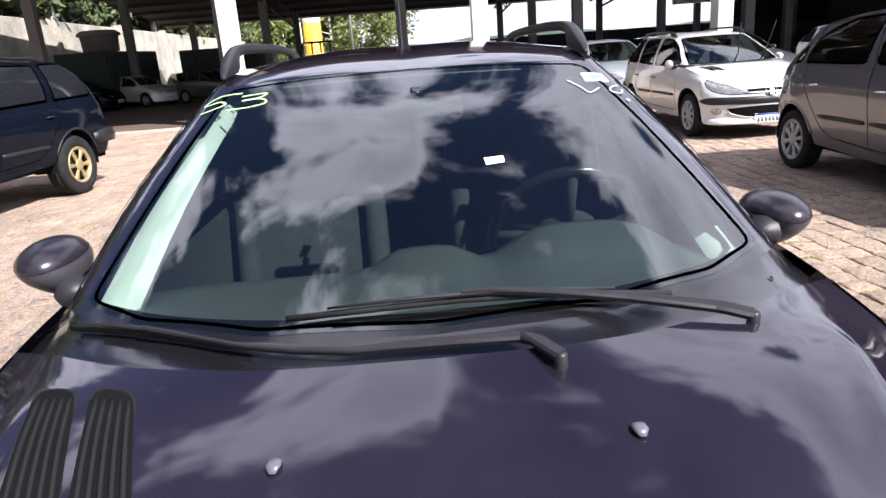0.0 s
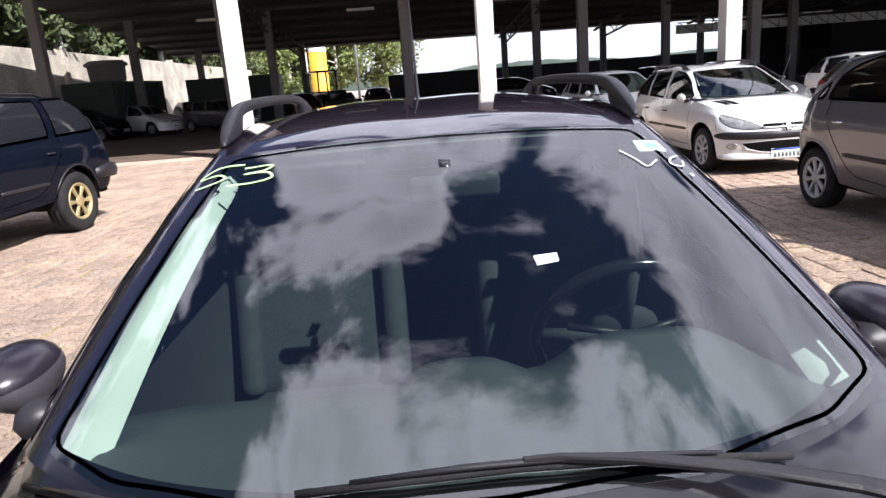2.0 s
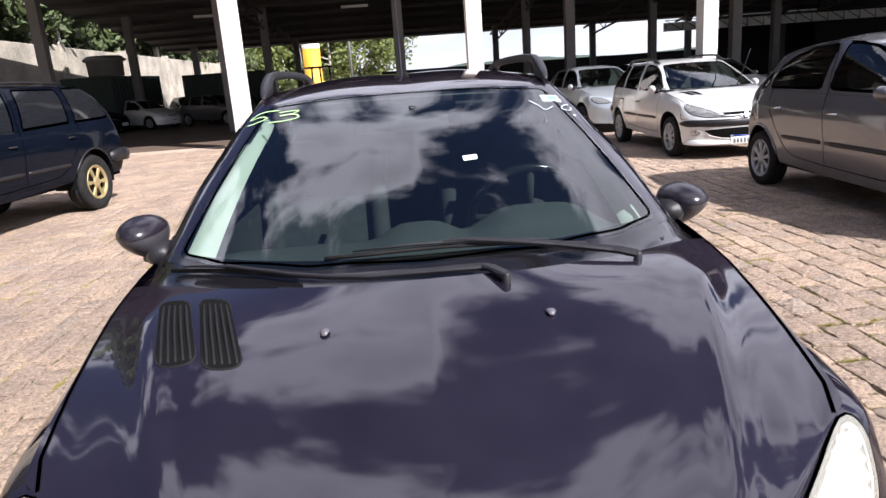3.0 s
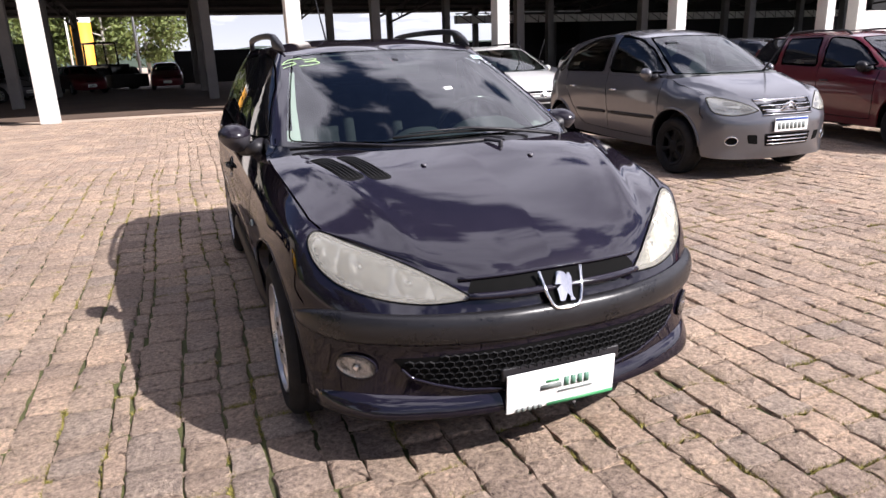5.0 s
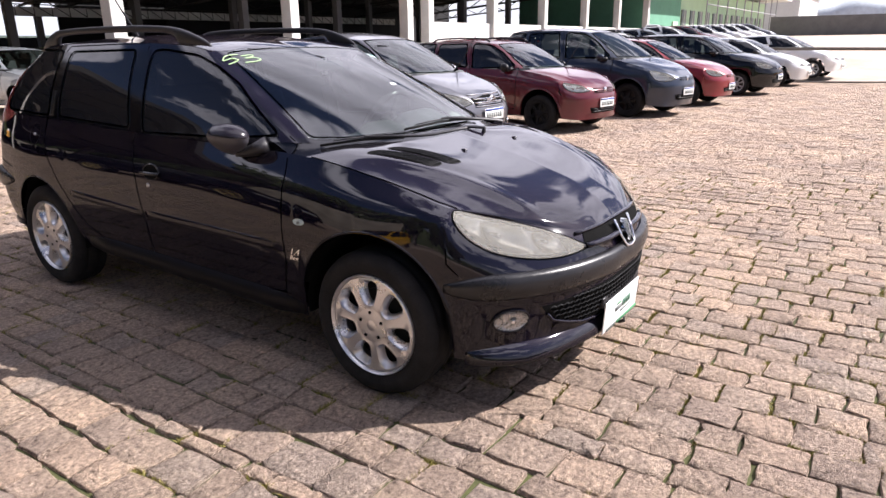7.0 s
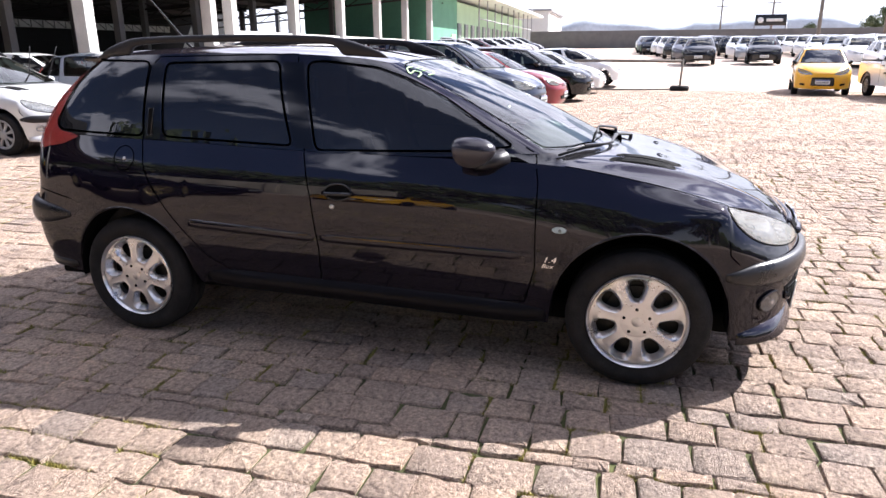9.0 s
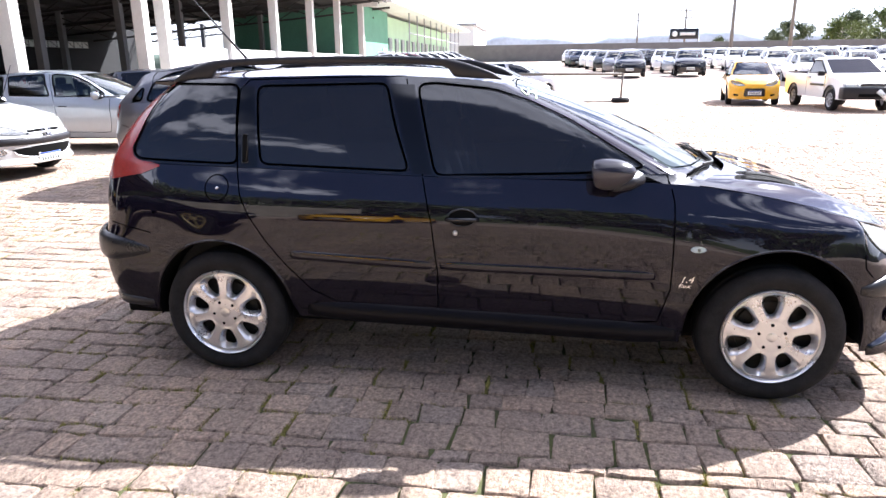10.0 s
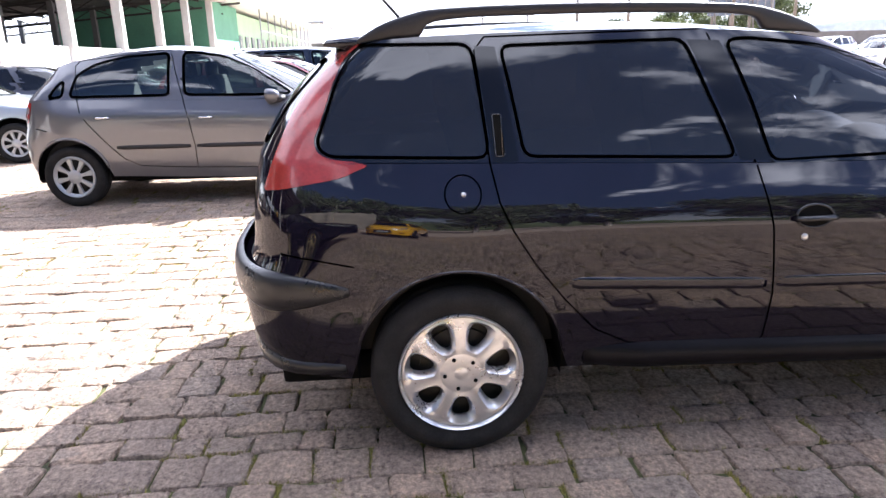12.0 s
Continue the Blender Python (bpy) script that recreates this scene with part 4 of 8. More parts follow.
def build_car(name, spec, mat, label, m=None):
    """A whole car as one thing: body panels, glass, lamps, wheels, mirrors, trim. Returns its Empty."""
    detail = spec.get("detail", 1)
    step = {0: 0.11, 1: 0.05, 2: 0.022}[detail]
    rm = make_remap(spec)
    R = spec.get("tyre", 0.295)
    y_r = float(rm((0, 2.442, 0))[1])
    zc = R + 0.015
    arches = ((0.0, zc, R + spec.get('arch', 0.062)), (y_r, zc, R + spec.get('arch', 0.062) - 0.020))
    body = Body(rm, step, arches)
    car = tagged(new(name), label, spec.get("category", "car"), spec.get("group", ""))
    yz = lambda poly: [tuple(rm((0, p[0], p[1]))[1:]) for p in poly]
    xz = lambda poly: [(float(rm((p[0], 0, p[1]))[0]), float(rm((0, 0, p[1]))[2])) for p in poly]
    Y = lambda v: float(rm((0, v, 0))[1])
    Z = lambda v: float(rm((0, 0, v))[2])
    X = lambda v: float(rm((v, 0, 0.5))[0])
    glasses = [rounded(yz(GLASS_FRONT), 0.035), rounded(yz(GLASS_REAR), 0.035), rounded(yz(GLASS_QUARTER), 0.04)]
    if spec.get("side_glass"):
        glasses = [rounded(yz(q), 0.05) for q in spec["side_glass"]]
    xy = lambda poly: [tuple(float(q) for q in rm((p[0], p[1], 1.1))[:2]) for p in poly]
    ws, rg = rounded(xy(WINDSCREEN), 0.03), rounded(xz(REARGLASS), 0.05)
    y_ws = Y(1.13)
    hl = xz(spec.get("headlamp", HEADLAMP))
    if detail:
        hl = curved(hl + hl[:1], 4)[:-1]
    well = grown(hl, -0.014) if detail == 2 else None

    # --- skin panels ---
    def panel_of(key, c):
        y, z = c[1], c[2]
        if detail == 0:
            return "cabin_frame" if key == "house" else "body"
        if key == "bonnet":
            return "bonnet"
        if key == "roof":
            return "roof"
        if key == "cowl":
            return "cowl"
        if key == "house":
            return "cowl" if detail == 2 and y < 0.46 and z < 0.985 else "cabin_frame"
        s = "_" if c[0] < 0 else ""
        if y < Y(-0.33) and (z < Z(0.60) or abs(c[0]) < 0.70 * spec.get("w", 1)):
            return "front_bumper"
        if y > Y(2.76) and z < Z(0.72):
            return "rear_bumper"
        if z < Z(0.335) and Y(0.3) < y < Y(2.1):
            return "sill" + s
        if y < Y(0.43):
            return "fender" + s
        if y < Y(1.43):
            return "front_door" + s
        if y < Y(2.20) - max(0, Z(0.66) - z) * 0.55:
            return "rear_door" + s
        if y > Y(3.0) and abs(c[0]) < 0.6:
            return "tailgate"
        return "quarter_panel" + s

    groups = {}
    for key, g in body.patches.items():
        nrm = body.grid_normals(g)
        h, w = g.shape[:2]
        cen = 0.25 * (g[:-1, :-1] + g[1:, :-1] + g[1:, 1:] + g[:-1, 1:])
        for i in range(h - 1):
            for j in range(w - 1):
                c = cen[i, j]
                if well and key in ("wrap", "bonnet") and c[1] < Y(0.0) and inside(well, -abs(c[0]), c[2]):
                    continue
                if key == "house":
                    if c[1] < y_ws and inside(ws, c[0], c[1]):
                        continue
                    if any(inside(q, c[1], c[2]) for q in glasses) and abs(nrm[i, j][0]) > abs(nrm[i, j][1]):
                        continue
                    if c[1] > Y(2.75) and inside(rg, c[0], c[2]) and abs(nrm[i, j][1]) > abs(nrm[i, j][0]):
                        continue
                for sx in (1, -1):
                    nm = panel_of(key, c * (sx, 1, 1))
                    groups.setdefault(nm, {}).setdefault((key, sx), []).append((i, j))
    panels = {}
    for nm, sets in groups.items():
        verts, faces, norms, index = [], [], [], {}
        for (key, sx), cells in sets.items():
            g, nr = body.strip_patch(key, sx)

            def vid(i, j):
                k = (key, sx, i, j)
                if k not in index:
                    index[k] = len(verts)
                    verts.append(g[i, j])
                    norms.append(nr[i, j])
                return index[k]
            for i, j in cells:
                f = [vid(i, j), vid(i, j + 1), vid(i + 1, j + 1), vid(i + 1, j)]
                a, b, c = (verts[q] for q in f[:3])
                if np.dot(np.cross(b - a, c - a), norms[f[0]]) < 0:
                    f = f[::-1]
                faces.append(tuple(f))
        plain = nm.rstrip("_")
        mt = (M_COWL if detail == 2 else M_PLASTIC) if plain == "cowl" else mat
        if plain.endswith("_bumper"):
            mt = spec.get("bumper", mt)
        panels[nm] = put(plain, mesh_from(plain, verts, faces, mt, norms), car)

    def add(nm, geo, mt, parent=car, label=""):
        v, f, n = geo
        return put(nm, mesh_from(nm, v, f, mt, n), parent, label)

    # --- glass with rubber seals ---
    gm = spec.get("glass", M_CARGLASS)
    for sg in (-1, 1):
        sc = lambda y, z, sg=sg: body.side(y, z, sg)
        for q, nm in zip(glasses, ("front_window", "rear_window", "quarter_window")):
            pane = add(nm, plate_on(body, grown(q, 0.012), sc, 0.001, max(step, 0.04), 0.002), gm)
            pane.visible_shadow = bool(gm is M_TINT)
            if detail:
                add("seal", seam_on(q + q[:1], sc, 0.026 if detail == 1 else 0.010, 0.0022 if detail == 1 else 0.0046, step), M_SEAL, pane)
    pane = add("windscreen", plate_on(body, grown(ws, 0.012), body.top, 0.001, max(step, 0.04), 0.002), spec.get("screen", M_GLASS))
    pane.visible_shadow = False
    if detail:
        add("seal", seam_on(ws + ws[:1], body.top, 0.018 if detail == 1 else 0.006, 0.0024, step), M_FRIT, pane)
    pane = add("rear_screen", plate_on(body, grown(rg, 0.012), body.rear, 0.001, max(step, 0.05), 0.002), gm)
    if detail:
        add("seal", seam_on(rg + rg[:1], body.rear, 0.03, 0.0024, step), M_SEAL, pane)

    # --- wheels, housings, floor ---
    r_rim, width = spec.get("rim", R - 0.095), spec.get("tyre_w", 0.185)
    tm, rim_m, disc_m = wheel_meshes(spec.get("wheel", "cover"), R, r_rim, width, detail == 2)
    hub = spec.get("hub", 0.815)
    for sg in (-1, 1):
        for yy in (0.0, y_r):
            wob = put("wheel", tm, car)
            turn_z = (0 if sg > 0 else 180)
            steer = spec.get("steer", 0) if yy == 0.0 else 0
            wob.matrix_basis = pose(sg * (hub - width / 2 - 0.005), yy, R, 0, 0, turn_z + steer)
            rob = put("rim", wheel_meshes(spec["front_wheel"], R, r_rim, width, False)[1] if yy == 0.0 and spec.get("front_wheel") else rim_m, wob)
            rob.matrix_basis = pose(width / 2 - 0.004, 0, 0, spec.get("spins", (17, 58))[0 if yy == 0.0 else 1])
            if detail:
                put("brake_disc", disc_m, wob).matrix_basis = pose(width / 2 - 0.01, 0, 0)
    for sg in (-1, 1) if detail else ():
        for yc, zc_, rad in arches:
            pts, fcs = [], []
            for k in range(17):
                a = math.pi * (-0.04 + 1.08 * k / 16)
                yy, zz = yc + rad * 0.995 * math.cos(a), zc_ + rad * 0.995 * math.sin(a)
                pts += [(sg * X(0.785), yy, zz), (sg * X(0.50), yy, zz)]
                if k:
                    q = 2 * k
                    fcs.append((q - 2, q - 1, q + 1, q))
            c0 = len(pts)
            pts.append((sg * X(0.50), yc, zc_))
            fcs += [(2 * k + 1, 2 * k + 3, c0) for k in range(16)]
            put("wheel_housing", mesh_from("wheel_housing", pts, fcs, M_LINER), car)
    bm = box_bm(X(1.30), Y(3.05) - Y(-0.5), 0.10, (0, 0.5 * (Y(3.05) + Y(-0.5)), Z(0.27)), 0.02)
    part("underbody", bm, M_LINER, car)
    # cabin tub below the glass
    bm = bmesh.new()
    y0, y1 = Y(0.34), Y(2.95)
    w0_, w1_, z0_, z1_ = X(0.66), X(0.70), Z(0.34), Z(0.94)
    c = [bm.verts.new(p) for p in [(-w0_, y0 + 0.05, z0_), (w0_, y0 + 0.05, z0_), (w0_, y1, z0_), (-w0_, y1, z0_), (-w1_ * 0.9, y0, z1_), (w1_ * 0.9, y0, z1_), (w1_ * 0.92, y1 + 0.05, z1_), (-w1_ * 0.92, y1 + 0.05, z1_)]]
    for f in ((0, 1, 2, 3), (0, 4, 5, 1), (1, 5, 6, 2), (2, 6, 7, 3), (3, 7, 4, 0)):
        bm.faces.new([c[i] for i in f])
    part("cabin_tub", bm, M_CABIN, car)
    if detail == 1:
        bm = bmesh.new()
        box_bm(X(1.24), 0.34, 0.14, (0, Y(0.47), Z(0.90)), 0.04, bm)
        part("dashboard", bm, M_DASH, car)
        for sx in (-0.36, 0.36):
            bm = box_bm(0.46, 0.12, 0.62, (X(sx), Y(1.42), Z(0.86)), 0.05, None, Matrix.Rotation(radians(-14), 4, "X"))
            box_bm(0.24, 0.09, 0.17, (X(sx), Y(1.52), Z(1.20)), 0.04, bm)
            part("seat", bm, M_SEAT, car)
        bm = box_bm(X(1.15), 0.14, 0.50, (0, Y(2.30), Z(0.86)), 0.05, None, Matrix.Rotation(radians(-14), 4, "X"))
        part("rear_seat", bm, M_SEAT, car)

    # --- lamps ---
    tl = yz(spec.get("tail_lamp", TAIL_LAMP))
    for sg in (-1, 1):
        poly = [(-sg * x, z) for x, z in hl]
        lamp = add("headlamp", plate_on(body, poly, body.front, 0.004, max(0.03, step), 0.006, 0.010), spec.get("lens", M_CLEARLENS))
        small = grown(poly, -0.008)
        if detail == 2:
            v, f, n = plate_on(body, small, body.front, 0.0012, 0.010, 0.004)
            bowls = ((-0.575, 0.672, 0.075, 0.085), (-0.452, 0.638, 0.046, 0.050), (-0.662, 0.712, 0.040, 0.040))
            sunk = []
            for p in v:
                e = min((p.x - a) ** 2 + (p.z - b) ** 2 for a, b in small) ** 0.5
                k = min(1.0, max(0.0, (e - 0.003) / 0.016))
                d = 0.012
                for bx, bz, br, bd in bowls:
                    d = max(d, bd * (1 - ((abs(p.x) + bx) ** 2 + (p.z - bz) ** 2) / br ** 2))
                sunk.append(p + Vector((0, d * k * k * (3 - 2 * k), 0)))
            put("reflector", mesh_from("reflector", sunk, f, M_REFLECT), lamp)
            tip = [(-sg * x, z) for x, z in ((-0.300, 0.597), (-0.395, 0.592), (-0.405, 0.655), (-0.385, 0.648))]
            add("indicator_lens", plate_on(body, tip, body.front, 0.0030, 0.02, 0.001), M_SMOKE, lamp)
            for bx, bz, br, bd in bowls[:2]:
                r = body.front(-sg * bx, bz)
                y1 = r[0].y + bd
                part("bulb", lathe_bm([(0.0005, -0.050), (0.009, -0.046), (0.012, -0.034), (0.010, 0.0)], 12, "y", None, (-sg * bx, y1, bz)), M_CHROME, lamp)
        elif detail:
            add("reflector", plate_on(body, small, body.front, 0.0012, max(0.03, step), 0.004), M_REFLECT, lamp)
        if detail:
            add("lamp_seal", seam_on(poly + poly[:1], body.front, 0.010, 0.003, step), M_SEAM, lamp)
        sc = lambda y, z, sg=sg: body.side(y, z, sg)
        add("tail_lamp", plate_on(body, rounded(tl, 0.02), sc, 0.003, max(0.03, step), 0.006, 0.006), M_TAILRED)

    # --- seams ---
    if detail:
        for sg in (-1, 1):
            sc = lambda y, z, sg=sg: body.side(y, z, sg)
            lines = [[(0.50, 0.99), (0.455, 0.965), (0.432, 0.86), (0.430, 0.50), (0.47, 0.345), (0.60, 0.335), (1.425, 0.350)],
                     [(1.588, 1.372), (1.482, 0.944), (1.440, 0.76), (1.415, 0.53), (1.420, 0.350), (1.88, 0.375), (2.0, 0.435), (2.107, 0.549), (2.201, 0.668), (2.272, 0.779), (2.312, 0.866), (2.335, 0.980), (2.362, 1.32), (2.325, 1.362), (1.64, 1.372), (1.588, 1.372)],
                     [(2.77, 0.68), (2.90, 0.705), (3.0, 0.72)], [(-0.375, 0.56), (-0.335, 0.60), (-0.33, 0.655)]]
            for ln in lines:
                add("panel_gap", seam_on(yz(ln), sc, 0.0055 if detail == 2 else 0.008, 0.0012, step), M_SEAM)
            ln = [(float(rm((sg * x, 0, 0.9))[0]), Y(y)) for x, y in ((0.668, -0.318), (0.692, -0.25), (0.708, -0.1), (0.722, 0.05), (0.733, 0.2), (0.736, 0.33))]
            add("panel_gap", seam_on(ln, body.top, 0.007, 0.0015, step), M_SEAM)

    # --- mirrors: a bowl-shaped shell with a painted cap over it, on a foot in the window's corner ---
    for sg in (-1, 1):
        wide = detail == 2
        cx, cy, cz = X(0.765) + (0.067 if wide else 0.056), Y(0.690) + (0.014 if wide else 0.0), Z(0.978) - sg * (0.016 if wide else 0.0)

        def shell(v, grow=1.0):
            x, y, z = v
            y = min(y, 0.58 if wide else 0.42)
            k = 1.0 - 0.30 * max(0.0, -z) ** 1.5
            return Vector((sg * (cx + x * (0.071 if wide else 0.056) * k * grow - 0.020 * max(0.0, -z) ** 1.6), cy + y * (0.110 if wide else 0.098) * k * grow + 0.006, cz + z * ((0.052 if wide else 0.064) if z > 0 else 0.080) * grow))
        for cap in (False, True) if detail == 2 else (None,):
            bm = bmesh.new()
            bmesh.ops.create_uvsphere(bm, u_segments=32 if detail == 2 else 12, v_segments=24 if detail == 2 else 8, radius=1)
            if cap is not None:
                bmesh.ops.bisect_plane(bm, geom=bm.verts[:] + bm.edges[:] + bm.faces[:], plane_co=(0, 0, 0.22), plane_no=Vector((0, -0.25, 1)).normalized(), clear_outer=not cap, clear_inner=cap)
            for v in bm.verts:
                v.co = shell(v.co, 1.0 if cap or cap is None else 0.985)
            if sg < 0:
                bmesh.ops.reverse_faces(bm, faces=bm.faces)
            if cap is None:
                mir = part("mirror", bm, spec.get("mirror", mat), car)
            elif not cap:
                mir = part("mirror", bm, M_MIRRORSHELL, car)
            else:
                part("mirror_cap", bm, M_MIRRORCAP, mir)
        bm = tube_bm([(sg * X(0.728), Y(0.585), Z(0.955)), (sg * X(0.770), Y(0.63), Z(0.935)), (sg * (cx - 0.05), Y(0.665), Z(0.925)), (sg * (cx - 0.012), Y(0.68), Z(0.925))], 0.03, 10, None, [0.050, 0.036, 0.028, 0.022], 0.75)
        if detail:
            part("mirror_foot", bm, M_PLASTIC, mir)
    # --- handles ---
    if detail:
        for sg in (-1, 1):
            for yy, zz in ((1.305, 0.782), (2.13, 0.80)):
                if yy > 2 and spec.get("hidden_rear_handles"):
                    continue
                r = body.side(Y(yy), Z(zz), sg)
                if r:
                    p = r[0]
                    bm = tube_bm([p + Vector((sg * 0.004, -0.068, 0)), p + Vector((sg * 0.020, -0.045, 0.002)), p + Vector((sg * 0.022, 0.045, 0.002)), p + Vector((sg * 0.004, 0.068, 0))], 0.012, 8, None, None, 0.8)
                    part("door_handle", bm, spec.get("handle", mat), car)
    # --- number plates ---
    pz = Z(spec.get("plate_z", 0.40))
    r = body.front(0.0, pz)
    if r and not spec.get("no_plate"):
        py = r[0].y - 0.012
        rub = part("number_plate", box_bm(0.40, 0.008, 0.13, (0, py, pz), 0.003), M_PLATE, car)
        for k in range(7):
            part("plate_bar", box_bm(0.034, 0.004, 0.062, (-0.147 + 0.049 * k, py - 0.005, pz - 0.012), 0), M_GREYPRINT, rub)
        if detail:
            part("plate_band", box_bm(0.39, 0.003, 0.022, (0, py - 0.005, pz + 0.05), 0), M_BLUEPRINT, rub)
    car["_"] = 0
    del car["_"]
    if m is not None:
        car.matrix_basis = m
    return car, body, dict(X=X, Y=Y, Z=Z, add=add, yz=yz, xz=xz, step=step, panels=panels)


def grille(body, poly, cast, parent, mat=M_GLOSSBLACK, name="grille", lift=0.002):
    v, f, n = plate_on(body, poly, cast, lift, 0.04, 0.004)
    return put(name, mesh_from(name, v, f, mat, n), parent)


def slats(body, x_half, zs, parent, mat, height=0.010, name="grille_slat", taper=0.0):
    """Level bars across the nose."""
    for i, z in enumerate(zs):
        hw = x_half * (1 - taper * i)
        pts = []
        for x in np.linspace(-hw, hw, 13):
            r = body.front(float(x), z)
            if r:
                pts.append(r[0] + Vector((0, -0.008, 0)))
        if len(pts) > 2:
            part(name, tube_bm(pts, height / 2, 5), mat, parent)

# ---- ground ----
M_EARTH = material("sandy_joint_earth", (0.036, 0.029, 0.020), 0.95, var=0.45, var_scale=3.4, bump=0.5, bump_scale=60, tint=(0.075, 0.082, 0.022))
M_SETT = granite("pinkish_granite_sett", False)
M_SETT_ONE = granite("pinkish_granite_sett_single", True)
M_YARD = material("far_sett_paving", (0.46, 0.360, 0.288), 0.88, var=0.28, var_scale=0.7, bump=0.5, bump_scale=6)
def rise(x, y):
    """Height of the yard: level round the cars, then a gentle ramp up to the far wall."""
    up = np.interp(x, (22.4, 34.0, 86.0), (0.0, 0.66, 1.75))
    return float(up * np.interp(y, (12.5, 16.0), (1.0, 0.0)))


bm = bmesh.new()
gx = [-1800, -100, 0, 12, 22.4, 25, 28, 31, 34, 47, 60, 73, 86, 200, 1800]
gy = [-1800, -100, -30, 0, 12.5, 13.7, 14.8, 16.0, 60, 1800]
gv = [[bm.verts.new((x, y, rise(x, y))) for y in gy] for x in gx]
for a, b in zip(gv, gv[1:]):
    for j in range(len(gy) - 1):
        bm.faces.new((a[j], b[j], b[j + 1], a[j + 1]))
ground = part("ground", bm, M_YARD, None, "", False)
tagged(ground, "wide paved yard of worn pinkish granite setts", "ground", "", "structure")
ground.location.z = -0.040
bm = bmesh.new()
bmesh.ops.create_grid(bm, x_segments=4, y_segments=4, size=0.5)
for v in bm.verts:
    v.co.x, v.co.y = v.co.x * 33.4 + 5.7, v.co.y * 31 + 1.0
joints = part("ground_joints", bm, M_EARTH, None, "", False)
tagged(joints, "brown earth and moss in the joints of the paving", "ground", "", "structure")
joints.location.z = -0.014

# ---- main car ----
MAIN = dict(detail=2, wheel="seven", tyre=0.298, rim=0.205, glass=M_TINT, lens=M_LENS, hub=0.815, no_plate=True, mirror=M_BLACKPAINT, handle=M_GLOSSBLACK, spins=(4, 25.7), hidden_rear_handles=True)
main_car, main_body, mk = build_car("station_wagon", MAIN, M_BLACKPAINT, "dark aubergine estate car with silver seven-spoke wheels and roof rails")


# ---- details of the main car ----
def around(body, z, a0, a1, n, centre_y=0.35, tail=False):
    """Points of the skin at height z, seen from a centre line, over a range of angles from the nose (or tail)."""
    out = []
    for a in np.linspace(radians(a0), radians(a1), n):
        d = Vector((math.sin(a), (1 if tail else -1) * math.cos(a), 0))
        r = body.cast(Vector((0, centre_y, z)) + d * 3, -d)
        if r and (r[0] - Vector((0, centre_y, z))).dot(d) > 0.5:
            out.append((r[0], Vector((r[1].x, r[1].y, 0)).normalized()))
    return out


def band_bm(points, profile, taper=3, tip=0.55):
    """A moulding with the cross-section profile, (outwards, up), swept along points of the skin."""
    bm = bmesh.new()
    rings = []
    for i, (p, n) in enumerate(points):
        k = min(1.0, (i + 0.35) / taper, (len(points) - 1 - i + 0.35) / taper)
        rings.append([bm.verts.new(p + n * (o * k ** 0.6) + Vector((0, 0, u * (tip + (1 - tip) * math.sin(math.pi / 2 * k))))) for o, u in profile])
    for a, b in zip(rings, rings[1:]):
        for k in range(len(profile) - 1):
            bm.faces.new((a[k], a[k + 1], b[k + 1], b[k]))
    for r in (rings[0], rings[-1][::-1]):
        bm.faces.new(r)
    bmesh.ops.recalc_face_normals(bm, faces=bm.faces)
    return bm


def hex_mesh(body, poly, cast, size, bar, lift):
    """A honeycomb of bars laid on the body inside poly."""
    verts, faces = [], []
    us, vs = [p[0] for p in poly], [p[1] for p in poly]
    row, v = 0, min(vs)
    while v < max(vs):
        u = min(us) + (size * 0.87 if row % 2 else 0)
        while u < max(us):
            if inside(poly, u, v):
                ring = []
                for k in range(6):
                    a = math.pi / 6 + k * math.pi / 3
                    for s, dz in ((size, lift), (size - bar, lift + 0.004)):
                        r = cast(u + s * math.cos(a), v + 0.8 * s * math.sin(a))
                        if r:
                            ring.append(r[0] + r[1] * dz)
                if len(ring) == 12:
                    b = len(verts)
                    verts += ring
                    faces += [(b + 2 * k, b + 2 * ((k + 1) % 6), b + 2 * ((k + 1) % 6) + 1, b + 2 * k + 1) for k in range(6)]
            u += size * 1.74
        v += size * 1.22
        row += 1
    return mesh_from("mesh_insert", verts, faces, M_MESHBLACK, None, False)


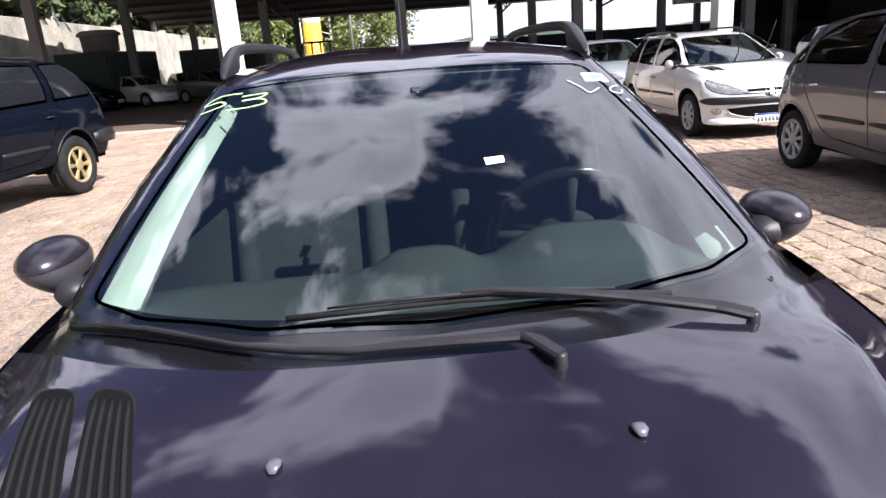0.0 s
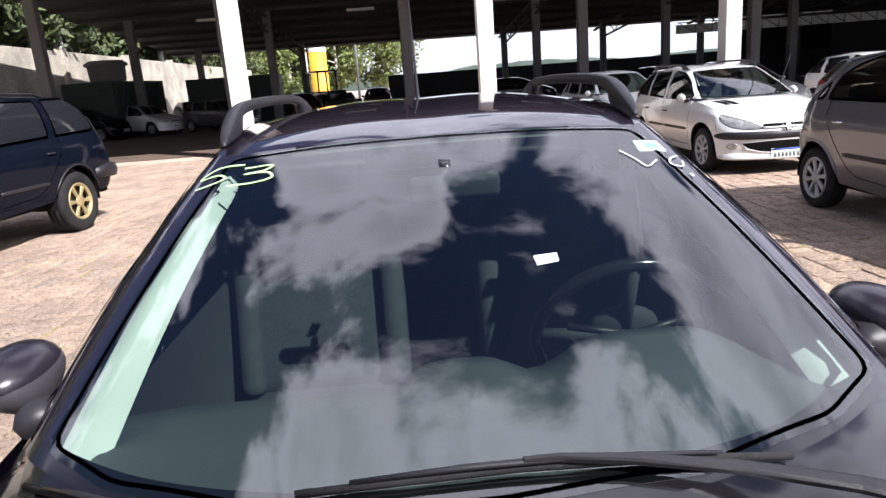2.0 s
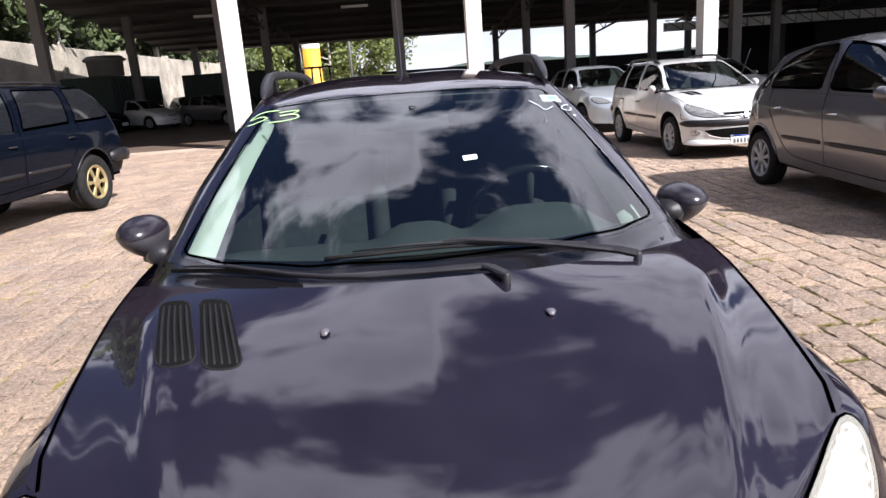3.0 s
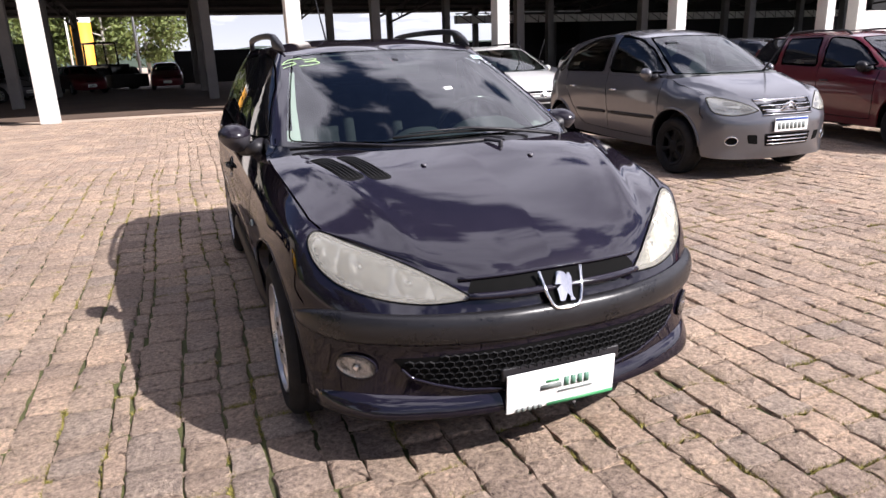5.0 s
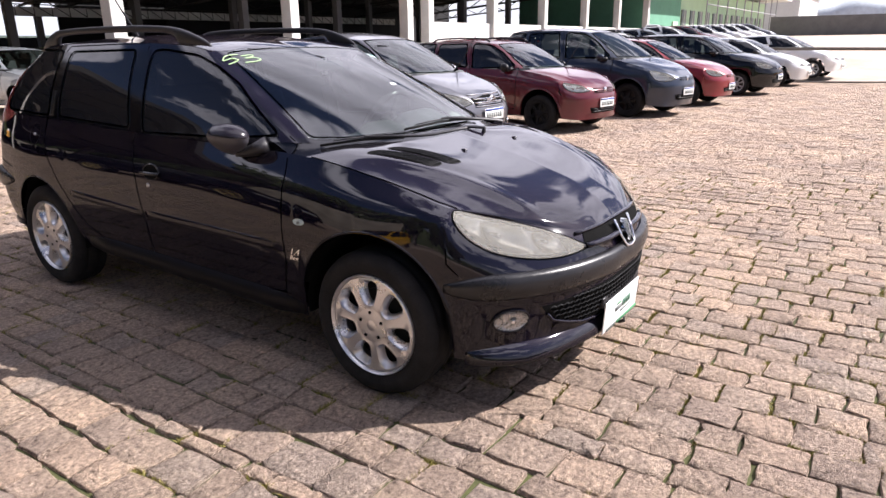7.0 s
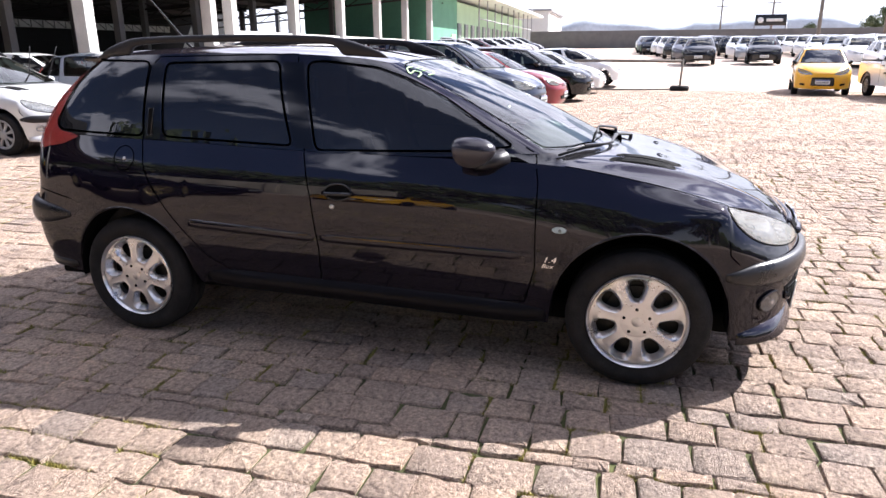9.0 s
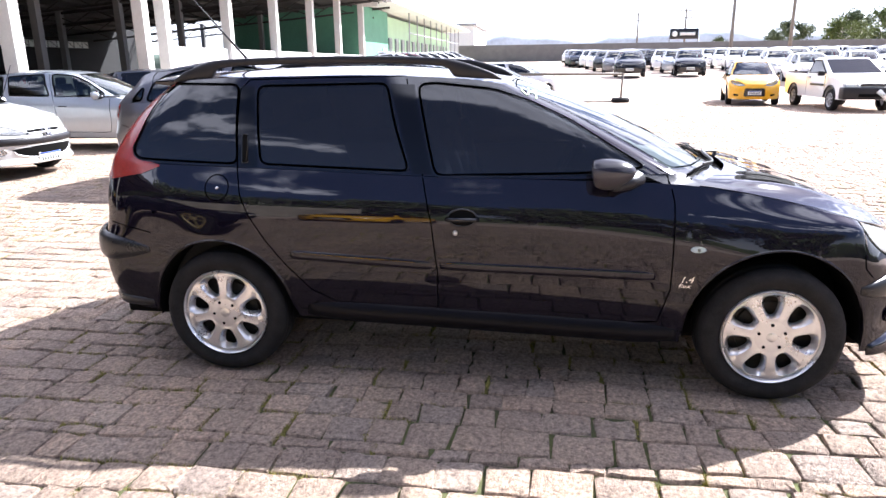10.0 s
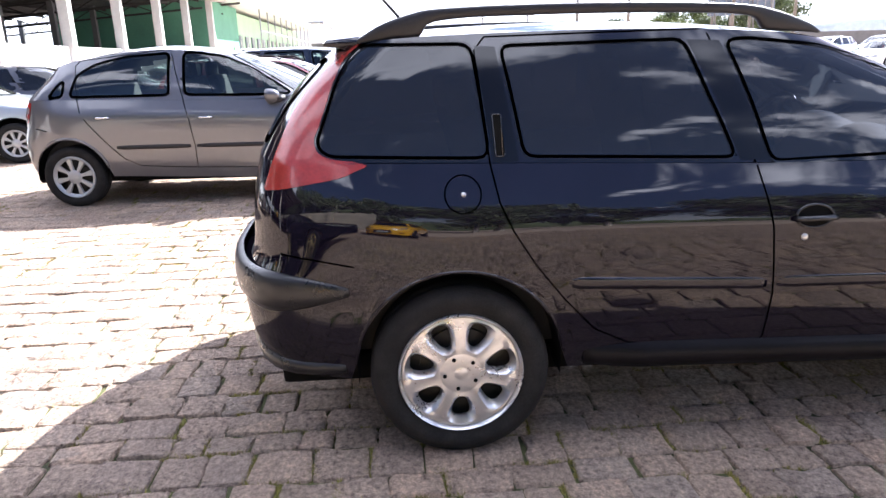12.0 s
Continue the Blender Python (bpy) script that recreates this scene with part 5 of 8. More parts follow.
def front_bumper_parts(car, body, full=True, strip_mat=M_PLASTIC):
    bm = band_bm(around(body, 0.508, -49, 49, 65), [(-0.01, 0.050), (0.008, 0.049), (0.019, 0.036), (0.025, 0.010), (0.025, -0.012), (0.018, -0.036), (0.006, -0.048), (-0.01, -0.050)], 7, 0.25)
    part("bumper_strip", bm, strip_mat, car, "scuffed dark grey bumper rubbing strip")
    bm = band_bm(around(body, 0.235, -49, 49, 49), [(-0.01, 0.050), (0.004, 0.047), (0.022, 0.020), (0.034, -0.008), (0.036, -0.024), (0.020, -0.036), (-0.02, -0.038)], 6)
    part("bumper_lip", bm, car_paint_of(car), car)
    low = [(-0.530, 0.412), (-0.25, 0.434), (0, 0.438), (0.25, 0.434), (0.530, 0.412), (0.478, 0.352), (0.35, 0.308), (0.18, 0.293), (-0.18, 0.293), (-0.35, 0.308), (-0.478, 0.352)]
    low = curved(low + low[:1], 4)[:-1]
    g = grille(body, low, body.front, car, M_LINER, "lower_grille", 0.0025)
    if full:
        put("mesh_insert", hex_mesh(body, grown(low, -0.006), body.front, 0.0165, 0.0042, 0.004), g)
    edge = [body.front(x, z) for x, z in [(-0.506, 0.380), (-0.478, 0.347), (-0.41, 0.322), (-0.32, 0.298), (-0.21, 0.288), (0.21, 0.288), (0.32, 0.298), (0.41, 0.322), (0.478, 0.347), (0.506, 0.380)]]
    part("grille_edge", tube_bm([p + n * 0.004 for p, n in edge], 0.007, 6), car_paint_of(car), g)
    slot = curved([(-0.300, 0.612), (-0.1, 0.602), (0, 0.600), (0.1, 0.602), (0.300, 0.612), (0.275, 0.645), (0.1, 0.647), (0, 0.647), (-0.1, 0.647), (-0.275, 0.645), (-0.300, 0.612)], 3)[:-1]
    g = grille(body, slot, body.front, car, M_LINER, "upper_grille", 0.003)
    lip = [body.front(float(x), 0.653 - 0.05 * float(x) ** 2) for x in np.linspace(-0.32, 0.32, 17)]
    part("bonnet_lip", tube_bm([p + Vector((0, -0.006, 0.001)) for p, n in [r for r in lip if r]], 0.009, 8, None, None, 0.7), car_paint_of(car), car)
    bar = [body.front(float(x), 0.600) for x in np.linspace(-0.30, 0.30, 17)]
    part("grille_bar", tube_bm([p + n * 0.008 for p, n in [r for r in bar if r]], 0.015, 10, None, None, 0.8), car_paint_of(car), g)
    for sg in (-1, 1):
        oval = [(sg * 0.628 + 0.054 * math.cos(a), 0.377 + 0.043 * math.sin(a)) for a in np.linspace(0, 2 * math.pi, 25)[:-1]]
        lamp = grille(body, grown(oval, 0.004), body.front, car, M_GLOSSBLACK, "fog_lamp", 0.003)
        v, f, n = plate_on(body, oval, body.front, 0.006, 0.02, 0.004)
        put("fog_reflector", mesh_from("fog_reflector", v, f, M_FACET), lamp)
        r = body.front(sg * 0.628, 0.377)
        part("fog_bulb", lathe_bm([(0.0005, -0.014), (0.012, -0.012), (0.016, -0.004), (0.016, 0.0)], 14, "y", None, r[0] - Vector((0, 0.003, 0))), M_CHROME, lamp)
        v, f, n = plate_on(body, oval, body.front, 0.009, 0.02, 0.002, 0.008)
        put("fog_lens", mesh_from("fog_lens", v, f, M_FOGLENS, n), lamp)
        ring = [body.front(*p) for p in oval + oval[:1]]
        part("fog_ring", tube_bm([p + n * 0.007 for p, n in ring], 0.004, 6), car_paint_of(car), lamp)
    # shield badge: black field, chrome surround open at the top, plain chrome figure, leaning back
    nose = body.front(0, 0.590)[0].y

    def leaning(x, z, out=0.0):
        return (x, nose - 0.047 + 0.45 * (z - 0.543) + 0.9 * x * x - out, z)

    sh = [(-0.066, 0.652), (0.066, 0.652), (0.054, 0.580), (0.038, 0.548), (-0.038, 0.548), (-0.054, 0.580)]
    b = grille(body, rounded(sh, 0.012), lambda x, z: (Vector(leaning(x, z)), Vector((0, -0.91, 0.41))), car, M_LINER, "front_badge", -0.004)
    part("badge_surround", tube_bm([leaning(x, z) for x, z in ((-0.074, 0.656), (-0.061, 0.590), (-0.050, 0.560), (-0.038, 0.547), (0, 0.543), (0.038, 0.547), (0.050, 0.560), (0.061, 0.590), (0.074, 0.656))], 0.0058, 8), M_CHROME, b)
    figure = [(-0.004, 0.650), (-0.016, 0.648), (-0.024, 0.638), (-0.012, 0.630), (-0.030, 0.624), (-0.033, 0.617), (-0.012, 0.615), (-0.030, 0.603), (-0.028, 0.595), (-0.006, 0.601), (-0.014, 0.585), (-0.027, 0.575), (-0.026, 0.568), (-0.010, 0.568), (0.003, 0.588), (0.012, 0.576), (0.010, 0.566), (0.028, 0.565), (0.021, 0.577), (0.020, 0.597), (0.015, 0.610), (0.026, 0.617), (0.026, 0.632), (0.022, 0.644), (0.015, 0.642), (0.018, 0.630), (0.012, 0.624), (0.009, 0.640), (0.004, 0.648)]
    bm = bmesh.new()
    top = [bm.verts.new(leaning(x, z, 0.010)) for x, z in figure]
    low = [bm.verts.new(leaning(x * 1.05, z, -0.002)) for x, z in figure]
    bm.faces.new(top)
    for k in range(len(figure)):
        bm.faces.new((top[k], top[k - 1], low[k - 1], low[k]))
    bmesh.ops.triangulate(bm, faces=[f for f in bm.faces if len(f.verts) > 4])
    bmesh.ops.recalc_face_normals(bm, faces=bm.faces)
    part("badge_figure", bm, M_CHROME, b, "", False)


PAINT_OF = {}


def car_paint_of(car):
    return PAINT_OF[car.name]


def roof_rails(car, body, mat=M_PLASTIC):
    """A bar along each roof edge, whose ends sweep down and spread on the roof."""
    st = ((1.165, 1.350, 1.358, 0.012), (1.20, 1.353, 1.380, 0.024), (1.26, 1.357, 1.404, 0.034), (1.32, 1.361, 1.424, 0.038), (1.375, 1.367, 1.438, 0.036), (1.405, 1.402, 1.443, 0.032), (1.47, 1.416, 1.450, 0.028), (1.65, 1.424, 1.458, 0.026), (1.95, 1.428, 1.462, 0.026), (2.25, 1.426, 1.460, 0.027), (2.42, 1.420, 1.455, 0.030), (2.505, 1.404, 1.450, 0.032), (2.53, 1.370, 1.446, 0.034), (2.60, 1.364, 1.428, 0.036), (2.67, 1.358, 1.402, 0.030), (2.735, 1.350, 1.364, 0.018))
    fine = spline([(y, a, b) for y, a, b, _ in st], [3] * (len(st) - 1))
    wid = np.interp(fine[:, 0], [q[0] for q in st], [q[3] for q in st])
    xs = np.interp(fine[:, 0], (1.165, 1.3, 1.5, 1.95, 2.5, 2.735), (0.512, 0.522, 0.530, 0.534, 0.526, 0.500))
    for sg in (-1, 1):
        bm = bmesh.new()
        rings = []
        for (y, z0, z1), w, x in zip(fine, wid, xs):
            h, m = (z1 - z0) / 2, (z1 + z0) / 2
            rings.append([bm.verts.new((sg * x + w * 0.5 * np.sign(math.cos(t)) * abs(math.cos(t)) ** 0.6, y, m + h * np.sign(math.sin(t)) * abs(math.sin(t)) ** 0.6)) for t in np.linspace(0, 2 * math.pi, 13)[:-1]])
        for a, b in zip(rings, rings[1:]):
            for k in range(12):
                bm.faces.new((a[k], a[(k + 1) % 12], b[(k + 1) % 12], b[k]))
        bm.faces.new(rings[0]); bm.faces.new(rings[-1][::-1])
        bmesh.ops.recalc_face_normals(bm, faces=bm.faces)
        part("roof_rail", bm, mat, car, "dark plastic roof rail")


def bonnet_vents(car, body):
    for quad in ([(-0.607, 0.165), (-0.535, 0.140), (-0.452, -0.120), (-0.530, -0.120)], [(-0.510, 0.138), (-0.440, 0.110), (-0.358, -0.150), (-0.436, -0.145)]):
        out = rounded(quad, 0.035, 6)
        v, f, n = plate_on(body, out, body.top, 0.0015, 0.03, 0.004)
        vent = put("bonnet_vent", mesh_from("bonnet_vent", v, f, M_LINER, n), car, "black slatted air vent")
        rim = [body.top(*p) for p in out + out[:1]]
        part("vent_rim", tube_bm([p - n * 0.0008 for p, n in rim], 0.0030, 6), M_MESHBLACK, vent)
        q = [np.array(p) for p in quad]
        for k in range(5):
            t = (k + 0.7) / 5.4
            a, b = q[0] * (1 - t) + q[1] * t, q[3] * (1 - t) + q[2] * t
            line = [a * (1 - s) + b * s for s in np.linspace(0.10, 0.95, 9)]
            pts = [body.top(float(p[0]), float(p[1])) for p in line]
            part("vent_slat", tube_bm([p + n * (0.0045 * math.sin(math.pi * i / 8) - 0.001) for i, (p, n) in enumerate(pts)], 0.0036, 6, None, None, 1.2), M_MESHBLACK, vent)


def wipers(car, body):
    def lifted(points, up):
        return [Vector(p) + Vector((0, -0.4 * up, up)) for p in points]

    def flat_arm(points, widths, thick):
        """A pressed arm: a flat band with a raised ridge, laid along points."""
        bm = bmesh.new()
        pts = [Vector(p) for p in points]
        rings = []
        up = Vector((0, -0.42, 0.90)).normalized()
        for i, p in enumerate(pts):
            side = (pts[min(i + 1, len(pts) - 1)] - pts[max(i - 1, 0)]).cross(up).normalized()
            w = widths[i] / 2
            rings.append([bm.verts.new(p + side * (s_ * w) + up * (u * thick)) for s_, u in ((-1, -0.6), (-1, 0.25), (-0.55, 0.6), (0.55, 0.6), (1, 0.25), (1, -0.6))])
        for a, b in zip(rings, rings[1:]):
            for k in range(6):
                bm.faces.new((a[k], a[(k + 1) % 6], b[(k + 1) % 6], b[k]))
        bm.faces.new(rings[0]); bm.faces.new(rings[-1][::-1])
        bmesh.ops.recalc_face_normals(bm, faces=bm.faces)
        return bm

    def wiper(arm, widths, blade, hold):
        w = part("wiper_arm", flat_arm(arm, widths, 0.009), M_PLASTIC, car, "black wiper arm", False)
        part("pivot_cap", lathe_bm([(0.0005, 0.005), (0.007, 0.004), (0.010, 0.0), (0.010, -0.030)], 14, "z", None, Vector(arm[0])), M_PLASTIC, w)
        part("wiper_blade", tube_bm(blade, 0.004, 6, None, None, 1.5), M_RUBBER, w)
        part("blade_frame", tube_bm(lifted(hold, 0.012), 0.005, 6, None, [0.003] + [0.0055] * (len(hold) - 2) + [0.003], 0.7), M_PLASTIC, w)
        return w
    blade = [(-0.239, 0.237, 0.985), (-0.09, 0.236, 0.989), (0.046, 0.237, 0.991), (0.213, 0.236, 0.986), (0.398, 0.242, 0.967)]
    wiper([(0.492, 0.150, 0.958), (0.455, 0.166, 0.966), (0.440, 0.172, 0.968), (0.31, 0.206, 0.984), (0.179, 0.226, 0.998), (0.092, 0.232, 1.005), (0.047, 0.232, 1.005)], [0.022, 0.022, 0.021, 0.017, 0.013, 0.009, 0.008], blade, [(-0.17, 0.236, 0.987), (-0.02, 0.237, 0.991), (0.12, 0.237, 0.990), (0.30, 0.238, 0.977)])
    blade = [(-0.644, 0.365, 0.956), (-0.481, 0.277, 0.966), (-0.37, 0.227, 0.962), (-0.297, 0.200, 0.958)]
    wiper([(0.170, 0.068, 0.960), (0.145, 0.118, 0.964), (0.125, 0.140, 0.962), (0.001, 0.150, 0.959), (-0.133, 0.154, 0.957), (-0.226, 0.170, 0.960), (-0.313, 0.194, 0.966), (-0.39, 0.228, 0.973), (-0.479, 0.268, 0.980)], [0.022, 0.022, 0.020, 0.016, 0.012, 0.009, 0.008, 0.008, 0.010], blade, [(-0.60, 0.340, 0.959), (-0.54, 0.308, 0.964), (-0.45, 0.262, 0.966), (-0.40, 0.240, 0.964)])


def side_trim(car, body, front_handle=M_GLOSSBLACK):
    pm = car_paint_of(car)
    for sg in (-1, 1):
        sc = lambda y, z, sg=sg: body.side(y, z, sg)
        for ya, yb, za, zb, nm in ((0.495, 1.405, 0.556, 0.573, "front"), (1.440, 2.085, 0.570, 0.602, "rear")):
            pts = []
            for t in np.linspace(0, 1, 26):
                r = sc(ya + (yb - ya) * t, za + (zb - za) * t)
                pts.append((r[0], Vector((sg, 0, 0))))
            bm = band_bm(pts, [(-0.004, 0.022), (0.001, 0.021), (0.0035, 0.014), (0.0045, -0.004), (0.0025, -0.018), (-0.004, -0.022)], 2)
            part("rub_strip", bm, pm, car)
        # sill moulding
        pts = [(sc(y, z)[0], Vector((sg, 0, 0))) for y, z in zip(np.linspace(0.38, 2.03, 40), np.linspace(0.285, 0.335, 40))]
        bm = band_bm(pts, [(-0.008, 0.056), (0.006, 0.052), (0.022, 0.038), (0.033, 0.016), (0.036, -0.006), (0.030, -0.028), (0.014, -0.046), (-0.02, -0.056)], 5)
        part("sill_moulding", bm, M_SILL, car)
        # front handle: a scooped oval with a bar across
        oval = [(1.305 + 0.062 * math.cos(a), 0.787 + 0.036 * math.sin(a)) for a in np.linspace(0, 2 * math.pi, 29)[:-1]]
        v, f, n = plate_on(body, oval, sc, 0.001, 0.02, 0.003)
        cup = put("handle_cup", mesh_from("handle_cup", v, f, M_LINER, n), car)
        ring = [sc(*p) for p in oval + oval[:1]]
        part("cup_rim", tube_bm([p + n * 0.001 for p, n in ring], 0.005, 6), M_GLOSSBLACK, cup)
        r = sc(1.335, 0.722)
        part("door_lock", lathe_bm([(0.0005, 0.010), (0.011, 0.009), (0.013, 0.004), (0.013, -0.004)], 16, "x", None, r[0] if sg > 0 else r[0]) if sg > 0 else lathe_bm([(0.0005, -0.005), (0.009, -0.005), (0.011, -0.002), (0.011, 0.004)], 16, "x", None, r[0]), M_ALLOY, car)
        # side repeater
        ov = [(0.333 + 0.030 * math.cos(a), 0.677 + 0.013 * math.sin(a)) for a in np.linspace(0, 2 * math.pi, 21)[:-1]]
        v, f, n = plate_on(body, ov, sc, 0.003, 0.015, 0.003, 0.005)
        rep = put("side_repeater", mesh_from("side_repeater", v, f, M_STICKER, n), car, "clear oval side repeater lamp")
        r = sc(0.330, 0.676)
        part("repeater_bulb", lathe_bm([(0.0005, -sg * 0.0 + sg * 0.011), (0.006, sg * 0.010), (0.007, sg * 0.004)], 12, "x", None, r[0]), M_GREYPRINT, rep)
        # rear handle hidden in the window frame
        v, f, n = plate_on(body, rounded([(2.286, 1.00), (2.316, 1.00), (2.322, 1.125), (2.294, 1.125)], 0.008), sc, 0.003, 0.02, 0.003)
        handle = put("hidden_handle", mesh_from("hidden_handle", v, f, M_LINER, n), car, "black handle recess in the window frame")
        rim = [sc(*p) for p in rounded([(2.286, 1.00), (2.316, 1.00), (2.322, 1.125), (2.294, 1.125)], 0.008) + [(2.294, 1.00)]]
        part("recess_rim", tube_bm([p + n * 0.004 for p, n in rim], 0.0025, 6), M_GLOSSBLACK, handle)
        # pillar trims beside the glass
        for poly in ([(1.446, 0.962), (1.530, 0.965), (1.656, 1.338), (1.548, 1.334)], [(2.243, 0.986), (2.326, 0.986), (2.360, 1.334), (2.294, 1.330)]):
            v, f, n = plate_on(body, poly, sc, 0.0016, 0.03, 0.003)
            put("pillar_trim", mesh_from("pillar_trim", v, f, M_FRIT, n), car)
        # arch lips
        for yc, rad in ((0.0, 0.365), (2.442, 0.345)):
            pts = []
            for a in np.linspace(radians(-8), radians(188), 40):
                r = sc(yc + rad * math.cos(a), 0.313 + rad * math.sin(a))
                if r and abs(r[0].x) > 0.6:
                    pts.append(r[0] - Vector((sg * 0.002, 0, 0)))
            part("arch_lip", tube_bm(pts, 0.005, 6), pm, car)
    # filler flap on the car's right side, with its lock
    sc = lambda y, z: body.side(y, z, -1)
    ring = [(2.425 + 0.056 * math.cos(a), 0.895 + 0.056 * math.sin(a)) for a in np.linspace(0, 2 * math.pi, 37)]
    v, f, n = seam_on(ring, sc, 0.005, 0.0012, 0.02)
    put("filler_gap", mesh_from("filler_gap", v, f, M_SEAM, n), car)
    part("filler_lock", lathe_bm([(0.0005, -0.008), (0.007, -0.007), (0.008, 0.0)], 12, "x", None, sc(2.423, 0.895)[0]), M_ALLOY, car)


def rear_parts(car, body, strip_mat=M_PLASTIC):
    bm = band_bm(around(body, 0.597, -53.5, 53.5, 57, 2.2, True), [(-0.01, 0.067), (0.008, 0.065), (0.020, 0.050), (0.026, 0.022), (0.027, -0.010), (0.022, -0.042), (0.008, -0.062), (-0.01, -0.066)], 7, 0.15)
    part("rear_bumper_strip", bm, strip_mat, car, "dark grey rear bumper strip")
    bm = band_bm(around(body, 0.325, -54, 54, 41, 2.2, True), [(-0.01, 0.030), (0.012, 0.026), (0.022, 0.0), (0.012, -0.026), (-0.02, -0.03)], 5)
    part("rear_bumper_lip", bm, strip_mat, car)
    # roof spoiler over the tailgate
    bm = bmesh.new()
    rings = []
    for x in np.linspace(-0.49, 0.49, 15):
        k = 1 - (abs(x) / 0.5) ** 2 * 0.25
        rings.append([bm.verts.new((x, y, z - 0.030 * (x / 0.5) ** 2)) for y, z in ((2.60, 1.398), (2.74, 1.398), (2.80 + 0.05 * k, 1.390), (2.81 + 0.05 * k, 1.376), (2.74, 1.358), (2.62, 1.37))])
    for a, b in zip(rings, rings[1:]):
        for j in range(6):
            bm.faces.new((a[j], a[(j + 1) % 6], b[(j + 1) % 6], b[j]))
    bm.faces.new(rings[0]); bm.faces.new(rings[-1][::-1])
    bmesh.ops.recalc_face_normals(bm, faces=bm.faces)
    part("roof_spoiler", bm, car_paint_of(car), car)


PAINT_OF[main_car.name] = M_BLACKPAINT
front_bumper_parts(main_car, main_body, True, M_STRIP)
roof_rails(main_car, main_body)
bonnet_vents(main_car, main_body)
wipers(main_car, main_body)
side_trim(main_car, main_body)
rear_parts(main_car, main_body, M_STRIP)
for x in (-0.215, 0.237):
    p, n = main_body.top(x, -0.062)
    part("washer_nozzle", tube_bm([p + Vector((0, 0.014, 0.000)), p + Vector((0, 0.005, 0.004)), p + Vector((0, -0.007, 0.005)), p + Vector((0, -0.016, 0.000))], 0.010, 10, None, [0.005, 0.010, 0.010, 0.004], 0.4), M_NOZZLE, main_car)
part("aerial", tube_bm([(0.0, 2.52, 1.395), (0.0, 2.545, 1.415), (0.0, 2.84, 1.746), (0.0, 2.95, 1.87)], 0.004, 6, None, [0.012, 0.008, 0.003, 0.002]), M_PLASTIC, main_car)
# sheet hung over the number plate, with its holder: printing that cannot be kept shows as bars
holder = part("plate_holder", box_bm(0.43, 0.030, 0.045, (0.0, -0.705, 0.340), 0.006), M_PLASTIC, main_car)
sheet = part("front_plate", box_bm(0.398, 0.006, 0.138, (-0.004, -0.722, 0.270), 0.002, None, Matrix.Rotation(radians(4), 4, "X")), M_PLATE, main_car, "white sales plate with green and grey print")
for x, z, w_, h_, mt in ((-0.045, 0.272, 0.076, 0.017, M_GREYPRINT), (-0.040, 0.291, 0.048, 0.008, M_GREENPRINT), (0.045, 0.248, 0.130, 0.004, M_GREYPRINT)):
    part("print_bar", box_bm(w_, 0.003, h_, (x, -0.7265, z), 0), mt, sheet)
for k in range(4):
    part("print_bar", box_bm(0.017, 0.003, 0.032, (0.012 + 0.025 * k, -0.7265, 0.279), 0), M_GREENGREY, sheet)
part("print_band", box_bm(0.25, 0.003, 0.010, (0.065, -0.7255, 0.208), 0), M_GREENPRINT, sheet)
for k in range(5):
    part("print_dash", box_bm(0.012, 0.003, 0.012, (-0.165 + 0.020 * k, -0.7255, 0.209), 0, None, Matrix.Rotation(radians(25), 4, "Y")), M_GREYPRINT, sheet)
part("towing_eye", tube_bm([(0.045, -0.70, 0.165), (0.045, -0.725, 0.178), (0.045, -0.722, 0.195)], 0.008, 6), M_DISC, main_car)
# model badge on the fender
for body_text, size, y, z, sgs in (("1.4", 0.036, 0.366, 0.546, -1), ("flex", 0.027, 0.374, 0.518, -1)):
    me = text_mesh(body_text, size, M_CHROME)
    me.transform(Matrix(((1.25, 0.35, 0, 0), (0, 1, 0, 0), (0, 0, 1, 0), (0, 0, 0, 1))))
    p = main_body.side(y, z, sgs)[0]
    ob = put("model_badge", me, main_car)
    ob.matrix_basis = Matrix.Translation(p + Vector((-0.003, 0, 0))) @ pose(0, 0, 0, 90, 0, -90)


# marker writing and stickers on the windscreen
def on_screen(points, mat, name, width, parent, label=""):
    fine = curved(points, 5) if len(points) > 2 else points
    v, f, _ = seam_on(fine, main_body.top, width, 0.0035, 0.008)
    return put(name, mesh_from(name, v, f, mat), parent, label)


screen = next(o for o in main_car.children if o.name.startswith("windscreen"))
on_screen([(-0.442, 1.069), (-0.507, 1.076), (-0.532, 1.062), (-0.541, 1.050), (-0.496, 1.043), (-0.480, 1.022), (-0.515, 1.010), (-0.545, 1.012)], M_CHALK, "marker_figure", 0.0065, screen, "yellow-green figure 5 in marker")
on_screen([(-0.440, 1.050), (-0.374, 1.048), (-0.389, 1.030), (-0.436, 1.024), (-0.382, 1.018), (-0.370, 0.992), (-0.410, 0.980), (-0.470, 0.986)], M_CHALK, "marker_figure", 0.0065, screen, "yellow-green figure 3 in marker")
on_screen([(0.413, 0.994), (0.438, 0.956), (0.454, 0.926), (0.487, 0.957)], M_WHITEMARK, "marker_stroke", 0.0045, screen)
on_screen([(0.548, 0.996), (0.524, 0.974), (0.515, 0.947), (0.540, 0.946), (0.552, 0.975)], M_WHITEMARK, "marker_stroke", 0.0045, screen)
on_screen([(0.548, 0.920), (0.550, 0.908)], M_WHITEMARK, "marker_dot", 0.007, screen)
v, f, n = plate_on(main_body, [(0.460, 1.042), (0.522, 1.056), (0.530, 1.014), (0.463, 0.998)], main_body.top, 0.003, 0.03, 0.001)
st = put("screen_sticker", mesh_from("screen_sticker", v, f, M_STICKER, n), screen, "pale paper sticker with teal print")
